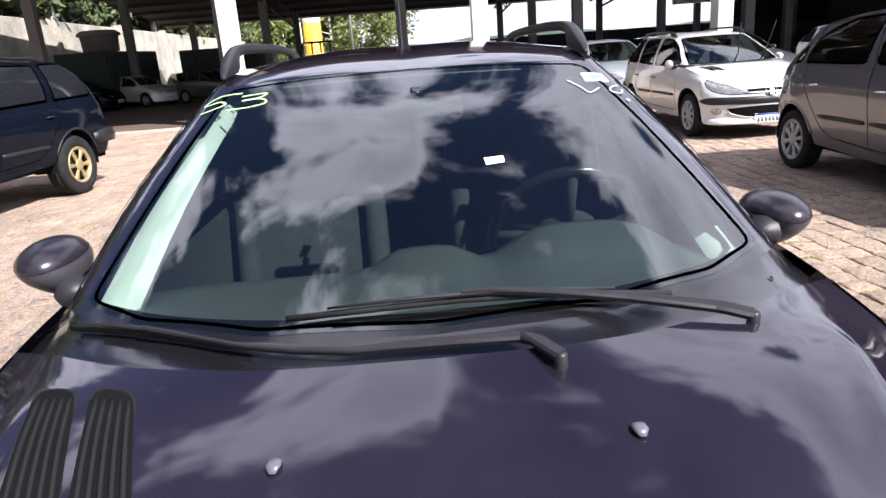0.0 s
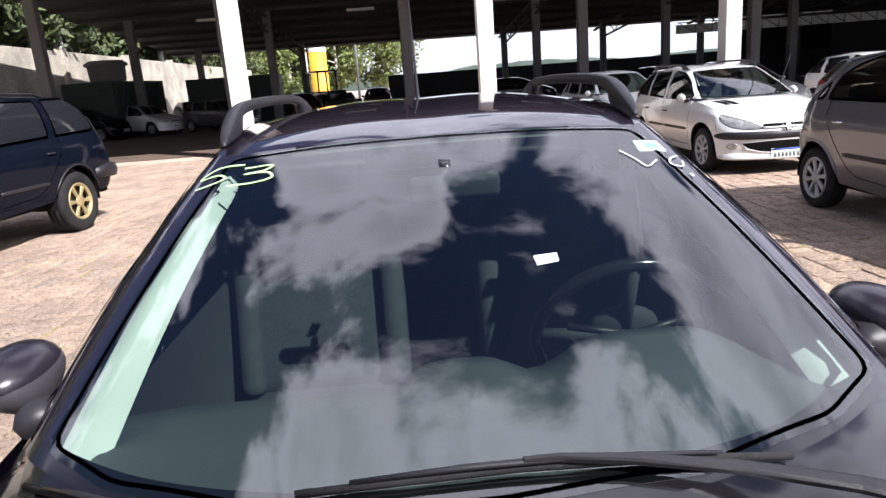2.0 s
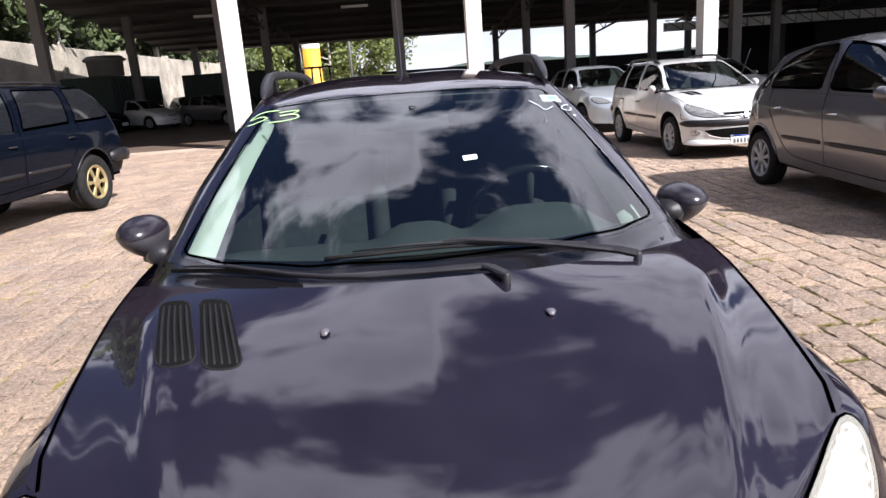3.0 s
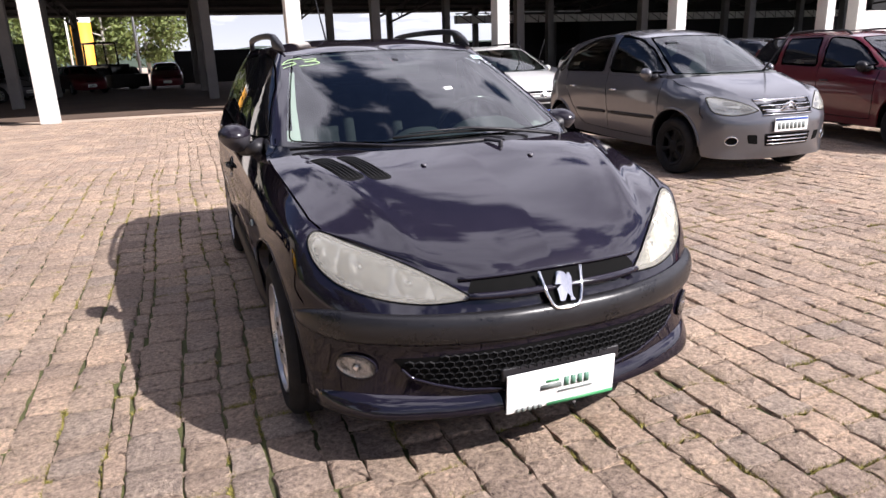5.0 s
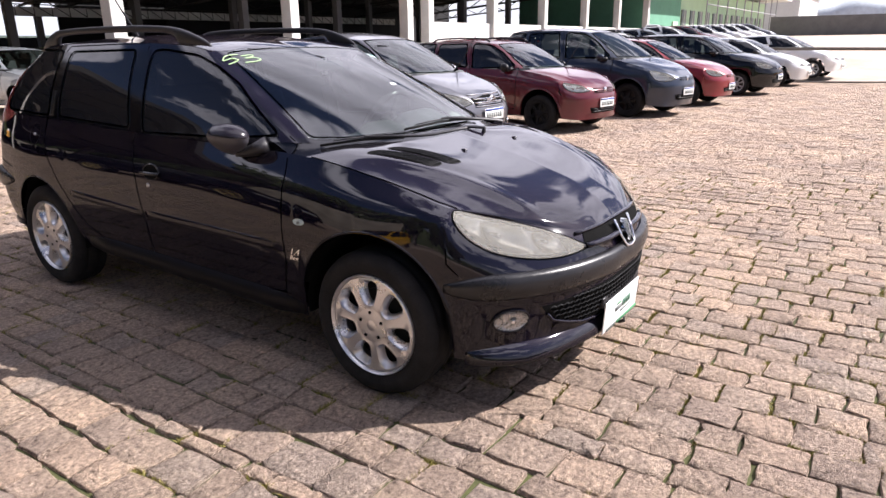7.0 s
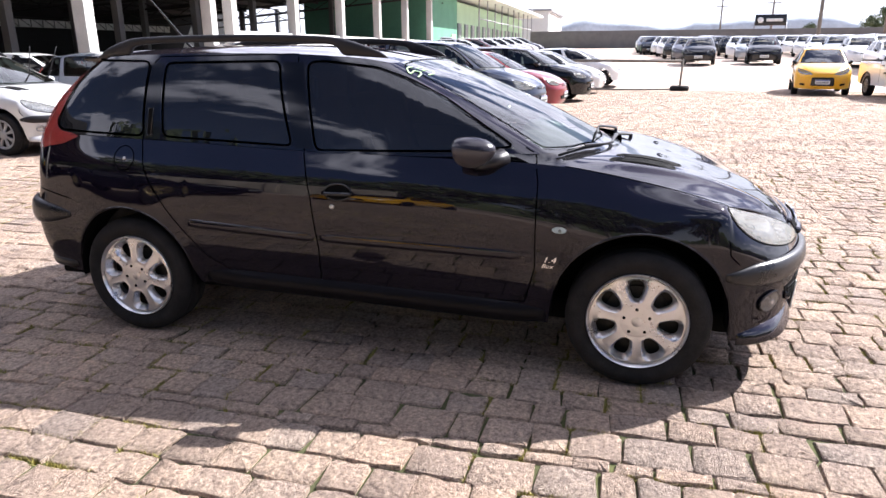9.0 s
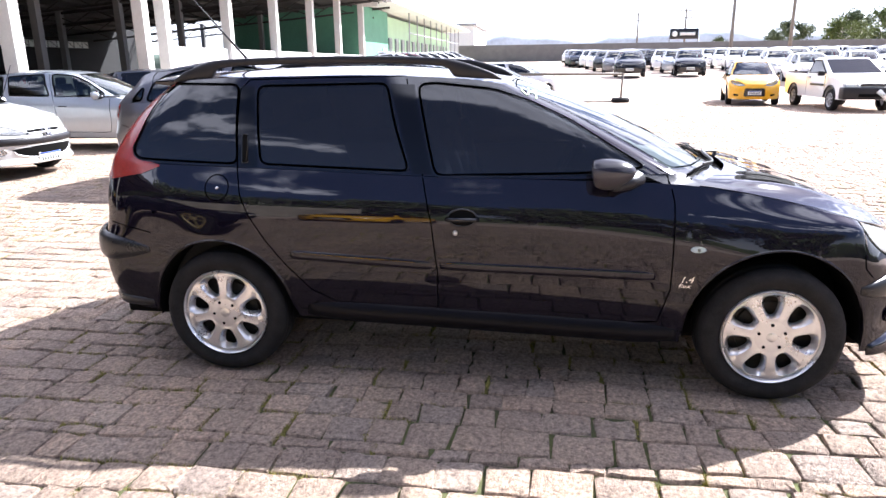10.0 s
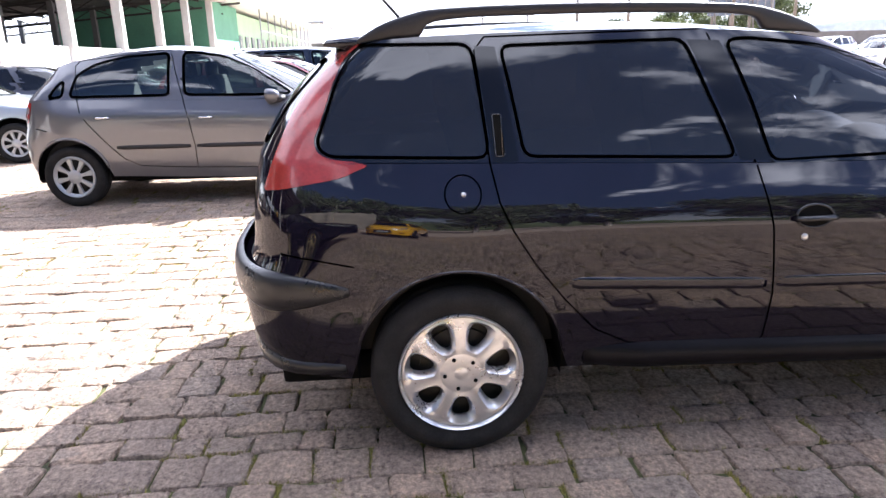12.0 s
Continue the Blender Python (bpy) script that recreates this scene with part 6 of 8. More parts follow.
v, f, n = plate_on(main_body, [(0.482, 1.034), (0.512, 1.042), (0.517, 1.017), (0.484, 1.009)], main_body.top, 0.0038, 0.03, 0.0005)
put("sticker_print", mesh_from("sticker_print", v, f, M_TEAL, n), st)
v, f, n = plate_on(main_body, [(0.140, 0.620), (0.182, 0.626), (0.182, 0.607), (0.142, 0.599)], main_body.top, 0.003, 0.03, 0.001)
sv = put("service_sticker", mesh_from("service_sticker", v, f, M_PLATE, n), screen, "small white service sticker")
v, f, n = plate_on(main_body, [(0.153, 0.6155), (0.174, 0.6180), (0.174, 0.6150), (0.153, 0.6125)], main_body.top, 0.0038, 0.03, 0.0005)
put("sticker_print", mesh_from("sticker_print", v, f, M_TEAL, n), sv)


# ---- cabin of the main car ----
def dash_bm():
    """Dashboard top: a swept section with two hoods."""
    bm = bmesh.new()
    rows = []
    for x in np.linspace(-0.66, 0.66, 45):
        hood = 0.075 * math.exp(-((x - 0.34) / 0.17) ** 4)
        mid = 0.048 * math.exp(-((x - 0.0) / 0.105) ** 4)
        edge = max(0, abs(x) - 0.5) * 0.25
        prof = [(0.226 + 0.56 * x * x, 0.945), (0.36 + 0.30 * x * x, 0.948), (0.47, 0.945 + 0.35 * (hood + mid)), (0.56, 0.940 + hood + mid), (0.63, 0.930 + 0.95 * (hood + mid)), (0.655, 0.905 + 0.7 * hood + 0.5 * mid), (0.640, 0.86), (0.66, 0.80), (0.70, 0.70), (0.66, 0.56)]
        rows.append([bm.verts.new((x, y, z - edge * 0.3)) for y, z in prof])
    for a, b in zip(rows, rows[1:]):
        for k in range(len(a) - 1):
            bm.faces.new((a[k], a[k + 1], b[k + 1], b[k]))
    bmesh.ops.recalc_face_normals(bm, faces=bm.faces)
    return bm


part("dashboard", dash_bm(), M_DASH, main_car, "grey dashboard with two rounded hoods")
part("scuttle", box_bm(1.22, 0.26, 0.012, (0, 0.30, 0.898), 0.004), M_LINER, main_car)
# steering wheel
m = Matrix.Translation((0.36, 0.82, 0.93)) @ Matrix.Rotation(radians(-62), 4, "X")
ring = [m @ Vector((0.185 * math.cos(a), 0.185 * math.sin(a), 0)) for a in np.linspace(0, 2 * math.pi, 41)]
sw = part("steering_wheel", tube_bm(ring, 0.015, 10), M_GLOSSBLACK, main_car)
bm = bmesh.new()
for a in (0, 150, 30, 180, 270):
    e = m @ Vector((0.18 * math.cos(radians(a)), 0.18 * math.sin(radians(a)), 0))
    tube_bm([m @ Vector((0, 0, -0.02)), e], 0.014, 8, bm)
part("wheel_spokes", bm, M_CABIN, sw)
bm = bmesh.new()
bmesh.ops.create_uvsphere(bm, u_segments=20, v_segments=10, radius=0.075, matrix=m @ Matrix.Diagonal((1.05, 0.85, 0.4, 1)))
part("airbag_cover", bm, M_CABIN, sw)
for sx in (-1, 1):
    part("column_stalk", tube_bm([(0.36, 0.74, 0.945), (0.36 + sx * 0.13, 0.76, 0.965)], 0.008, 8), M_PLASTIC, main_car)


def seat(x, y, wide=0.50):
    bm = bmesh.new()
    box_bm(wide, 0.50, 0.16, (x, y - 0.22, 0.52), 0.06, bm)
    s = part("seat", bm, M_SEAT, main_car)
    bm = box_bm(wide, 0.14, 0.62, (x, y + 0.10, 0.86), 0.06, None, Matrix.Rotation(radians(-16), 4, "X"))
    for sx in (-1, 1):
        box_bm(0.07, 0.18, 0.52, (x + sx * (wide / 2 - 0.035), y + 0.065, 0.84), 0.03, bm, Matrix.Rotation(radians(-16), 4, "X"))
    part("backrest", bm, M_SEAT, s)
    part("headrest", box_bm(0.26, 0.10, 0.17, (x, y + 0.235, 1.20), 0.045, None, Matrix.Rotation(radians(-10), 4, "X")), M_SEAT, s)


seat(-0.36, 1.40)
seat(0.36, 1.40)
bm = box_bm(1.22, 0.48, 0.16, (0, 1.98, 0.55), 0.06)
rs = part("rear_seat", bm, M_SEAT, main_car)
part("backrest", box_bm(1.22, 0.14, 0.55, (0, 2.28, 0.85), 0.06, None, Matrix.Rotation(radians(-16), 4, "X")), M_SEAT, rs)
for x in (-0.38, 0.38):
    part("headrest", box_bm(0.26, 0.09, 0.14, (x, 2.39, 1.16), 0.04), M_SEAT, rs)
part("gear_lever", tube_bm([(0.0, 0.92, 0.55), (0.0, 0.90, 0.70), (0.0, 0.895, 0.75)], 0.012, 8, None, [0.01, 0.01, 0.024]), M_GLOSSBLACK, main_car)
part("centre_console", box_bm(0.22, 0.55, 0.22, (0.0, 0.90, 0.46), 0.04), M_DASH, main_car)
# mirror, visors, inner pillars, headlining
mir = part("rear_view_mirror", box_bm(0.20, 0.03, 0.055, (0.03, 0.93, 1.245), 0.014, None, Matrix.Rotation(radians(15), 4, "X")), M_CABIN, main_car)
part("mirror_stalk", tube_bm([(0.015, 0.962, 1.272), (0.02, 0.945, 1.255)], 0.010, 8), M_CABIN, mir)
v, f, n = plate_on(main_body, [(0.001, 0.986), (0.028, 0.982), (0.027, 0.952), (0.001, 0.953)], main_body.top, 0.0025, 0.03, 0.001)
put("mirror_mount", mesh_from("mirror_mount", v, f, M_GLOSSBLACK), mir)
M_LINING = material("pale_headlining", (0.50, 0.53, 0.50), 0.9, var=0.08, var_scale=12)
for x in (-0.34, 0.34):
    part("sun_visor", box_bm(0.34, 0.13, 0.016, (x, 1.20, 1.300), 0.007, None, Matrix.Rotation(radians(10), 4, "X")), M_CABIN, main_car)
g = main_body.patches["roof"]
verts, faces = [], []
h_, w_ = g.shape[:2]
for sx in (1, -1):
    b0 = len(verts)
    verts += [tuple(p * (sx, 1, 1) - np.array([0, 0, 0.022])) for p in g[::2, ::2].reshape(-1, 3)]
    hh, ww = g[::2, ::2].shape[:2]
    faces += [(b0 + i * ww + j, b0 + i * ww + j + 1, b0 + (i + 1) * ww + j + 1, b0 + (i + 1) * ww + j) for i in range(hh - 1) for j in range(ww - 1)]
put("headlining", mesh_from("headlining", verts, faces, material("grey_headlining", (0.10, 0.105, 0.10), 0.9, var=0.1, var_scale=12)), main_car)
for sg in (-1, 1):
    rows = []
    for t in np.linspace(0.04, 0.93, 12):
        a = main_body.patches["house"]
        k = min(int(t * a.shape[1]), a.shape[1] - 1)
        line = a[:, k]
        i = int(np.argmin(np.abs(line[:, 0] - (0.655 - 0.150 * t)) + 10 * (line[:, 1] > 1.3)))
        p = line[i] * (sg, 1, 1)
        rows.append((Vector(p) + Vector((sg * 0.004, 0.055, -0.020)), Vector(p) + Vector((-sg * 0.030, 0.020, -0.022)), Vector(p) + Vector((-sg * (0.070 - 0.03 * t), 0.045, -0.045))))
    bm = bmesh.new()
    vr = [[bm.verts.new(q) for q in r] for r in rows]
    for a, b in zip(vr, vr[1:]):
        for k in range(2):
            bm.faces.new((a[k], a[k + 1], b[k + 1], b[k]))
    bmesh.ops.recalc_face_normals(bm, faces=bm.faces)
    part("pillar_cover", bm, M_LINING, main_car)
    part("seat_belt", tube_bm([(sg * 0.60, 1.50, 1.22), (sg * 0.615, 1.46, 1.0), (sg * 0.62, 1.42, 0.70)], 0.02, 6, None, None, 0.15), M_PLASTIC, main_car)
    part("belt_guide", box_bm(0.03, 0.03, 0.10, (sg * 0.595, 1.50, 1.22), 0.008), M_LINING, main_car)


# ---- other cars ----
def standing_wiper(car, body, k, x, lean, ln=0.42):
    """A wiper folded away from the glass."""
    r = body.front(k["X"](x), k["Z"](0.985))
    p = r[0]
    part("raised_wiper", tube_bm([p, p + Vector((0, -0.10, 0.10)), p + Vector((lean, -0.26, ln))], 0.008, 6, None, [0.012, 0.008, 0.005]), M_PLASTIC, car)


def scribble(car, body, k, x0, x1, z, mat=M_CHALK):
    """A lot number in marker: strokes too small to read."""
    for i, x in enumerate(np.linspace(x0, x1, 4)):
        pts = [(k["X"](x), k["Z"](z)), (k["X"](x + 0.02), k["Z"](z + 0.03)), (k["X"](x + 0.035), k["Z"](z + 0.005))]
        v, f, n = seam_on(pts, body.front, 0.008, 0.004, 0.01)
        put("marker_stroke", mesh_from("marker_stroke", v, f, mat, n), car)


def long_rails(car, body, k, mat=M_PLASTIC):
    for sg in (-1, 1):
        pts = [(sg * k["X"](0.52), k["Y"](y), k["Z"](1.37) + dz) for y, dz in ((1.25, 0.0), (1.35, 0.05), (1.9, 0.065), (2.4, 0.05), (2.5, 0.0))]
        part("roof_rail", tube_bm(pts, 0.016, 6), mat, car)


def black_strips(car, body, k, z=0.56, mat=M_PLASTIC):
    for sg in (-1, 1):
        for a, b in ((0.49, 1.40), (1.45, 2.05)):
            pts = []
            for t in np.linspace(0, 1, 12):
                r = body.side(k["Y"](a + (b - a) * t), k["Z"](z), sg)
                if r:
                    pts.append((r[0], Vector((sg, 0, 0))))
            if len(pts) > 3:
                part("rub_strip", band_bm(pts, [(-0.004, 0.022), (0.010, 0.018), (0.010, -0.018), (-0.004, -0.022)], 2), mat, car)


def arch_lips(car, body, spec, k, mat):
    R = spec.get("tyre", 0.295)
    for sg in (-1, 1):
        for yc in (0.0, k["Y"](2.442)):
            rad = R + spec.get("arch", 0.062) - (0.02 if yc else 0) + 0.004
            pts = []
            for a in np.linspace(radians(-5), radians(185), 24):
                r = body.side(yc + rad * math.cos(a), R + 0.015 + rad * math.sin(a), sg)
                if r and abs(r[0].x) > 0.6:
                    pts.append(r[0])
            if len(pts) > 4:
                part("arch_lip", tube_bm(pts, 0.014, 6), mat, car)


# silver estate, same model as the main car
SILVER_ESTATE = dict(detail=1, wheel="cover", tyre=0.298, mirror=M_SILVER, handle=M_PLASTIC, plate_z=0.27, group="parked cars")
silver, sb, sk = build_car("estate_car", SILVER_ESTATE, M_SILVER, "silver estate car with black bumper strip and roof rails", pose(4.75, 8.45, 0, 0, 0, -1))
PAINT_OF[silver.name] = M_SILVER
front_bumper_parts(silver, sb, False)
roof_rails(silver, sb)
rear_parts(silver, sb)
black_strips(silver, sb, sk)
bonnet_vents(silver, sb)
standing_wiper(silver, sb, sk, 0.35, 0.05, 0.5)
standing_wiper(silver, sb, sk, -0.05, -0.06, 0.5)
scribble(silver, sb, sk, -0.45, -0.33, 1.26)

# grey rounded hatchback
ROUND_LAMP = [(-0.325, 0.618), (-0.45, 0.590), (-0.60, 0.585), (-0.69, 0.612), (-0.712, 0.680), (-0.706, 0.742), (-0.66, 0.752), (-0.52, 0.716), (-0.40, 0.668)]
ROUND_TAIL = [(2.945, 0.97), (2.99, 0.97), (3.03, 0.90), (3.05, 0.78), (3.03, 0.74), (2.985, 0.78), (2.955, 0.88)]
ROUND_GLASS = ([(0.50, 0.990), (0.66, 1.085), (0.90, 1.215), (1.16, 1.315), (1.40, 1.352), (1.485, 1.350), (1.47, 1.0), (0.9, 0.985)], [(1.60, 1.0), (1.60, 1.352), (1.95, 1.345), (2.20, 1.305), (2.34, 1.225), (2.40, 1.010)], [(2.47, 1.015), (2.45, 1.185), (2.56, 1.15), (2.70, 1.04), (2.68, 1.015)])
ROUND_HATCH = dict(detail=1, wheel="cover", front_wheel="black", y=(-0.74, -0.34, 0.0, 0.02, 0.92, 2.46, 2.66, 2.98, 3.08), z=(0.20, 0.30, 0.70, 1.00, 1.42, 1.53), w=1.0, w_top=1.04, plate_z=0.50, mirror=M_GREY, handle=M_CHROME, headlamp=ROUND_LAMP, tail_lamp=ROUND_TAIL, side_glass=ROUND_GLASS, droop=0.15, arch=0.075, group="parked cars")
c3, cb, ck = build_car("hatchback", ROUND_HATCH, M_GREY, "grey rounded hatchback with silver wheel covers and chrome handles", pose(4.53, 3.23, 0, 0, 0, -2.9))
g = grille(cb, rounded(ck["xz"]([(-0.29, 0.575), (0.29, 0.575), (0.345, 0.722), (-0.345, 0.722)]), 0.02), cb.front, c3, M_LINER)
slats(cb, 0.295, [ck["Z"](z) for z in (0.585, 0.622, 0.659)], g, M_CHROME, 0.014)
slats(cb, 0.335, [ck["Z"](0.712)], g, M_CHROME, 0.022)
for dz in (0.0, 0.034):  # two chevrons
    p = cb.front(0, ck["Z"](0.635))[0]
    part("chevron", tube_bm([p + Vector((-0.095, -0.014, dz - 0.035)), p + Vector((0, -0.030, dz + 0.022)), p + Vector((0.095, -0.014, dz - 0.035))], 0.012, 6), M_CHROME, c3)
g = grille(cb, rounded(ck["xz"]([(-0.26, 0.33), (0.26, 0.33), (0.28, 0.43), (-0.28, 0.43)]), 0.02), cb.front, c3, M_LINER, "lower_grille")
slats(cb, 0.25, [ck["Z"](z) for z in (0.345, 0.375, 0.405)], g, M_CHROME, 0.014)
for sg in (-1, 1):
    oval = [(sg * 0.56 + 0.050 * math.cos(a), ck["Z"](0.375) + 0.042 * math.sin(a)) for a in np.linspace(0, 2 * math.pi, 17)[:-1]]
    fg = grille(cb, oval, cb.front, c3, M_LINER, "fog_recess", 0.004)
    ring = [cb.front(*p) for p in oval + oval[:1]]
    part("fog_ring", tube_bm([p + n * 0.005 for p, n in ring], 0.006, 6), M_CHROME, fg)
    grille(cb, rounded(ck["xz"]([(sg * 0.33, 0.345), (sg * 0.42, 0.355), (sg * 0.44, 0.425), (sg * 0.35, 0.425)]), 0.015), cb.front, c3, M_LINER, "side_intake")
black_strips(c3, cb, ck, 0.53)
arch_lips(c3, cb, ROUND_HATCH, ck, M_GREY)
standing_wiper(c3, cb, ck, 0.45, 0.10)
scribble(c3, cb, ck, -0.42, -0.30, 1.25, M_WHITEMARK)

# red wagon
BOX_LAMP = [(-0.36, 0.615), (-0.50, 0.600), (-0.64, 0.615), (-0.70, 0.660), (-0.708, 0.715), (-0.685, 0.742), (-0.58, 0.725), (-0.45, 0.690)]
def plain_front(car, body, k, slat_mat, zs=(0.590, 0.606, 0.622), half=0.26):
    g = grille(body, rounded(k["xz"]([(-half, zs[0] - 0.012), (half, zs[0] - 0.012), (half * 1.05, zs[-1] + 0.008), (-half * 1.05, zs[-1] + 0.008)]), 0.02), body.front, car, M_LINER)
    slats(body, half * 0.97, [k["Z"](z) for z in zs], g, slat_mat, 0.012)
    g = grille(body, rounded(k["xz"]([(-0.34, 0.30), (0.34, 0.30), (0.38, 0.38), (-0.38, 0.38)]), 0.02), body.front, car, M_LINER, "lower_grille")
    slats(body, 0.33, [k["Z"](z) for z in (0.325, 0.355)], g, M_PLASTIC, 0.012)
    p = body.front(0, k["Z"](zs[1]))[0]
    part("front_badge", lathe_bm([(0.0005, -0.016), (0.035, -0.014), (0.042, -0.008), (0.042, 0.004)], 16, "y", None, p), M_CHROME, car)


RED_WAGON = dict(detail=1, wheel="black", tyre=0.29, y=(-0.72, -0.33, 0.0, 0.22, 1.08, 2.44, 2.85, 3.2, 3.30), z=(0.20, 0.30, 0.66, 0.96, 1.345, 1.42), w=0.99, plate_z=0.44, mirror=M_PLASTIC, handle=M_PLASTIC, headlamp=BOX_LAMP, lens=M_CLEARLENS, glass=M_TINT, group="parked cars", arch=0.07)
red1, rb, rk = build_car("estate_car", RED_WAGON, M_RED, "dark red estate car with black wheels and roof bars", pose(7.66, 2.93, 0, 0, 0, -9))
plain_front(red1, rb, rk, M_RED, (0.592, 0.618, 0.644), 0.28)
long_rails(red1, rb, rk)
arch_lips(red1, rb, RED_WAGON, rk, M_RED)
standing_wiper(red1, rb, rk, 0.40, 0.10)
scribble(red1, rb, rk, -0.42, -0.30, 1.26, M_WHITEMARK)

# slate-blue compact van
VAN = dict(detail=1, wheel="black", tyre=0.31, y=(-0.80, -0.36, 0.0, 0.10, 1.02, 2.58, 3.0, 3.30, 3.40), z=(0.20, 0.32, 0.72, 1.05, 1.53, 1.62), w=1.03, plate_z=0.42, mirror=M_NAVY, handle=M_NAVY, headlamp=ROUND_LAMP, group="parked cars", arch=0.07)
van, vb, vk = build_car("compact_van", VAN, M_NAVY, "slate blue compact van with dark wheels", pose(10.42, 2.48, 0, 0, 0, -10))
plain_front(van, vb, vk, M_NAVY, (0.600, 0.615, 0.630))
arch_lips(van, vb, VAN, vk, M_NAVY)
standing_wiper(van, vb, vk, 0.30, 0.12)
# red hatchback
RED_HATCH = dict(RED_WAGON, droop=0.07, y=(-0.72, -0.33, 0.0, 0.24, 1.10, 2.42, 2.6, 2.95, 3.05), w=0.96, plate_z=0.40)
red2, hb, hk = build_car("hatchback", RED_HATCH, M_BRIGHTRED, "red hatchback with roof bars and body-coloured bumper", pose(13.05, 2.2, 0, 0, 0, -5))
plain_front(red2, hb, hk, M_BRIGHTRED)
long_rails(red2, hb, hk)
# black saloon
SALOON = dict(RED_WAGON, y=(-0.80, -0.36, 0.0, 0.20, 1.06, 2.63, 2.90, 3.4, 3.50), z=(0.20, 0.31, 0.70, 1.02, 1.43, 1.52), w=1.04, plate_z=0.42, wheel="cover", glass=M_CARGLASS, mirror=M_BLACK)
saloon, lb, lk = build_car("saloon_car", SALOON, M_BLACK, "black saloon car with wide chrome-barred grille", pose(16.5, 1.83, 0, 0, 0, -7))
plain_front(saloon, lb, lk, M_CHROME)
# light silver hatchbacks of the second row and the third row
HATCH = dict(RED_WAGON, droop=0.07, y=(-0.72, -0.33, 0.0, 0.22, 1.08, 2.44, 2.66, 3.02, 3.10), w=0.98, wheel="cover", glass=M_CARGLASS, mirror=M_LIGHTGREY)
hatch, xb, xk = build_car("hatchback", HATCH, M_LIGHTGREY, "pale silver four-door hatchback with plain wheel covers", pose(8.15, 8.2, 0, 0, 0, 8))
plain_front(hatch, xb, xk, M_PLASTIC)
scribble(hatch, xb, xk, -0.42, -0.30, 1.26)
old_hatch = copy_thing(hatch, pose(4.75, 13.4, 0, 0, 0, 4))
tagged(old_hatch, "pale silver hatchback with a marker number on its windscreen")

# dark blue off-roader
SUV = dict(detail=1, wheel="gold", tyre=0.365, rim=0.225, tyre_w=0.24, y=(-0.85, -0.40, 0.0, 0.32, 1.02, 2.72, 3.30, 3.70, 3.80), z=(0.34, 0.45, 0.85, 1.13, 1.60, 1.66), w=1.06, w_top=1.12, hub=0.86, glass=M_TINT, mirror=M_PLASTIC, handle=M_PLASTIC, category="off-roader", group="parked cars", arch=0.085,
           tail_lamp=[(3.12, 1.02), (3.18, 1.02), (3.20, 0.78), (3.14, 0.78)], plate_z=0.5)
suv, ub, uk = build_car("off_roader", SUV, M_DARKBLUE, "dark blue off-roader with gold wheels and black side strips", pose(-5.34, 5.25, 0, 0, 0, -8))
long_rails(suv, ub, uk)
black_strips(suv, ub, uk, 0.48)
arch_lips(suv, ub, SUV, uk, M_PLASTIC)
bm = band_bm(around(ub, 0.66, -58, 58, 31, 2.4, True), [(-0.02, 0.09), (0.07, 0.08), (0.09, 0.0), (0.07, -0.08), (-0.02, -0.09)], 3)
part("rear_bumper_strip", bm, M_PLASTIC, suv)

# yellow hatchback and white pickup across the yard
SPORT = dict(RED_WAGON, droop=0.08, wheel="black", y=(-0.82, -0.36, 0.0, 0.10, 1.0, 2.51, 2.75, 3.1, 3.20), z=(0.20, 0.30, 0.70, 0.98, 1.40, 1.48), w=1.0, headlamp=HEADLAMP, glass=M_CARGLASS, mirror=M_BLACK, plate_z=0.40)
yellow, yb_, yk = build_car("hatchback", SPORT, M_YELLOW, "bright yellow hatchback with a black grille, facing the yard", pose(20.8, -5.9, 0, 0, 0, -100))
grille(yb_, rounded(yk["xz"]([(-0.33, 0.30), (0.33, 0.30), (0.30, 0.52), (-0.30, 0.52)]), 0.05), yb_.front, yellow, M_GLOSSBLACK, "grille", 0.006)
for sg in (-1, 1):
    grille(yb_, rounded(yk["xz"]([(sg * 0.48, 0.30), (sg * 0.62, 0.32), (sg * 0.62, 0.37), (sg * 0.48, 0.36)]), 0.02), yb_.front, yellow, M_LINER, "fog_recess", 0.004)
tagged(copy_thing(yellow, pose(-7.9, 3.9, 0, 0, 0, 93)), "yellow hatchback parked across the aisle, mirrored in the black estate")


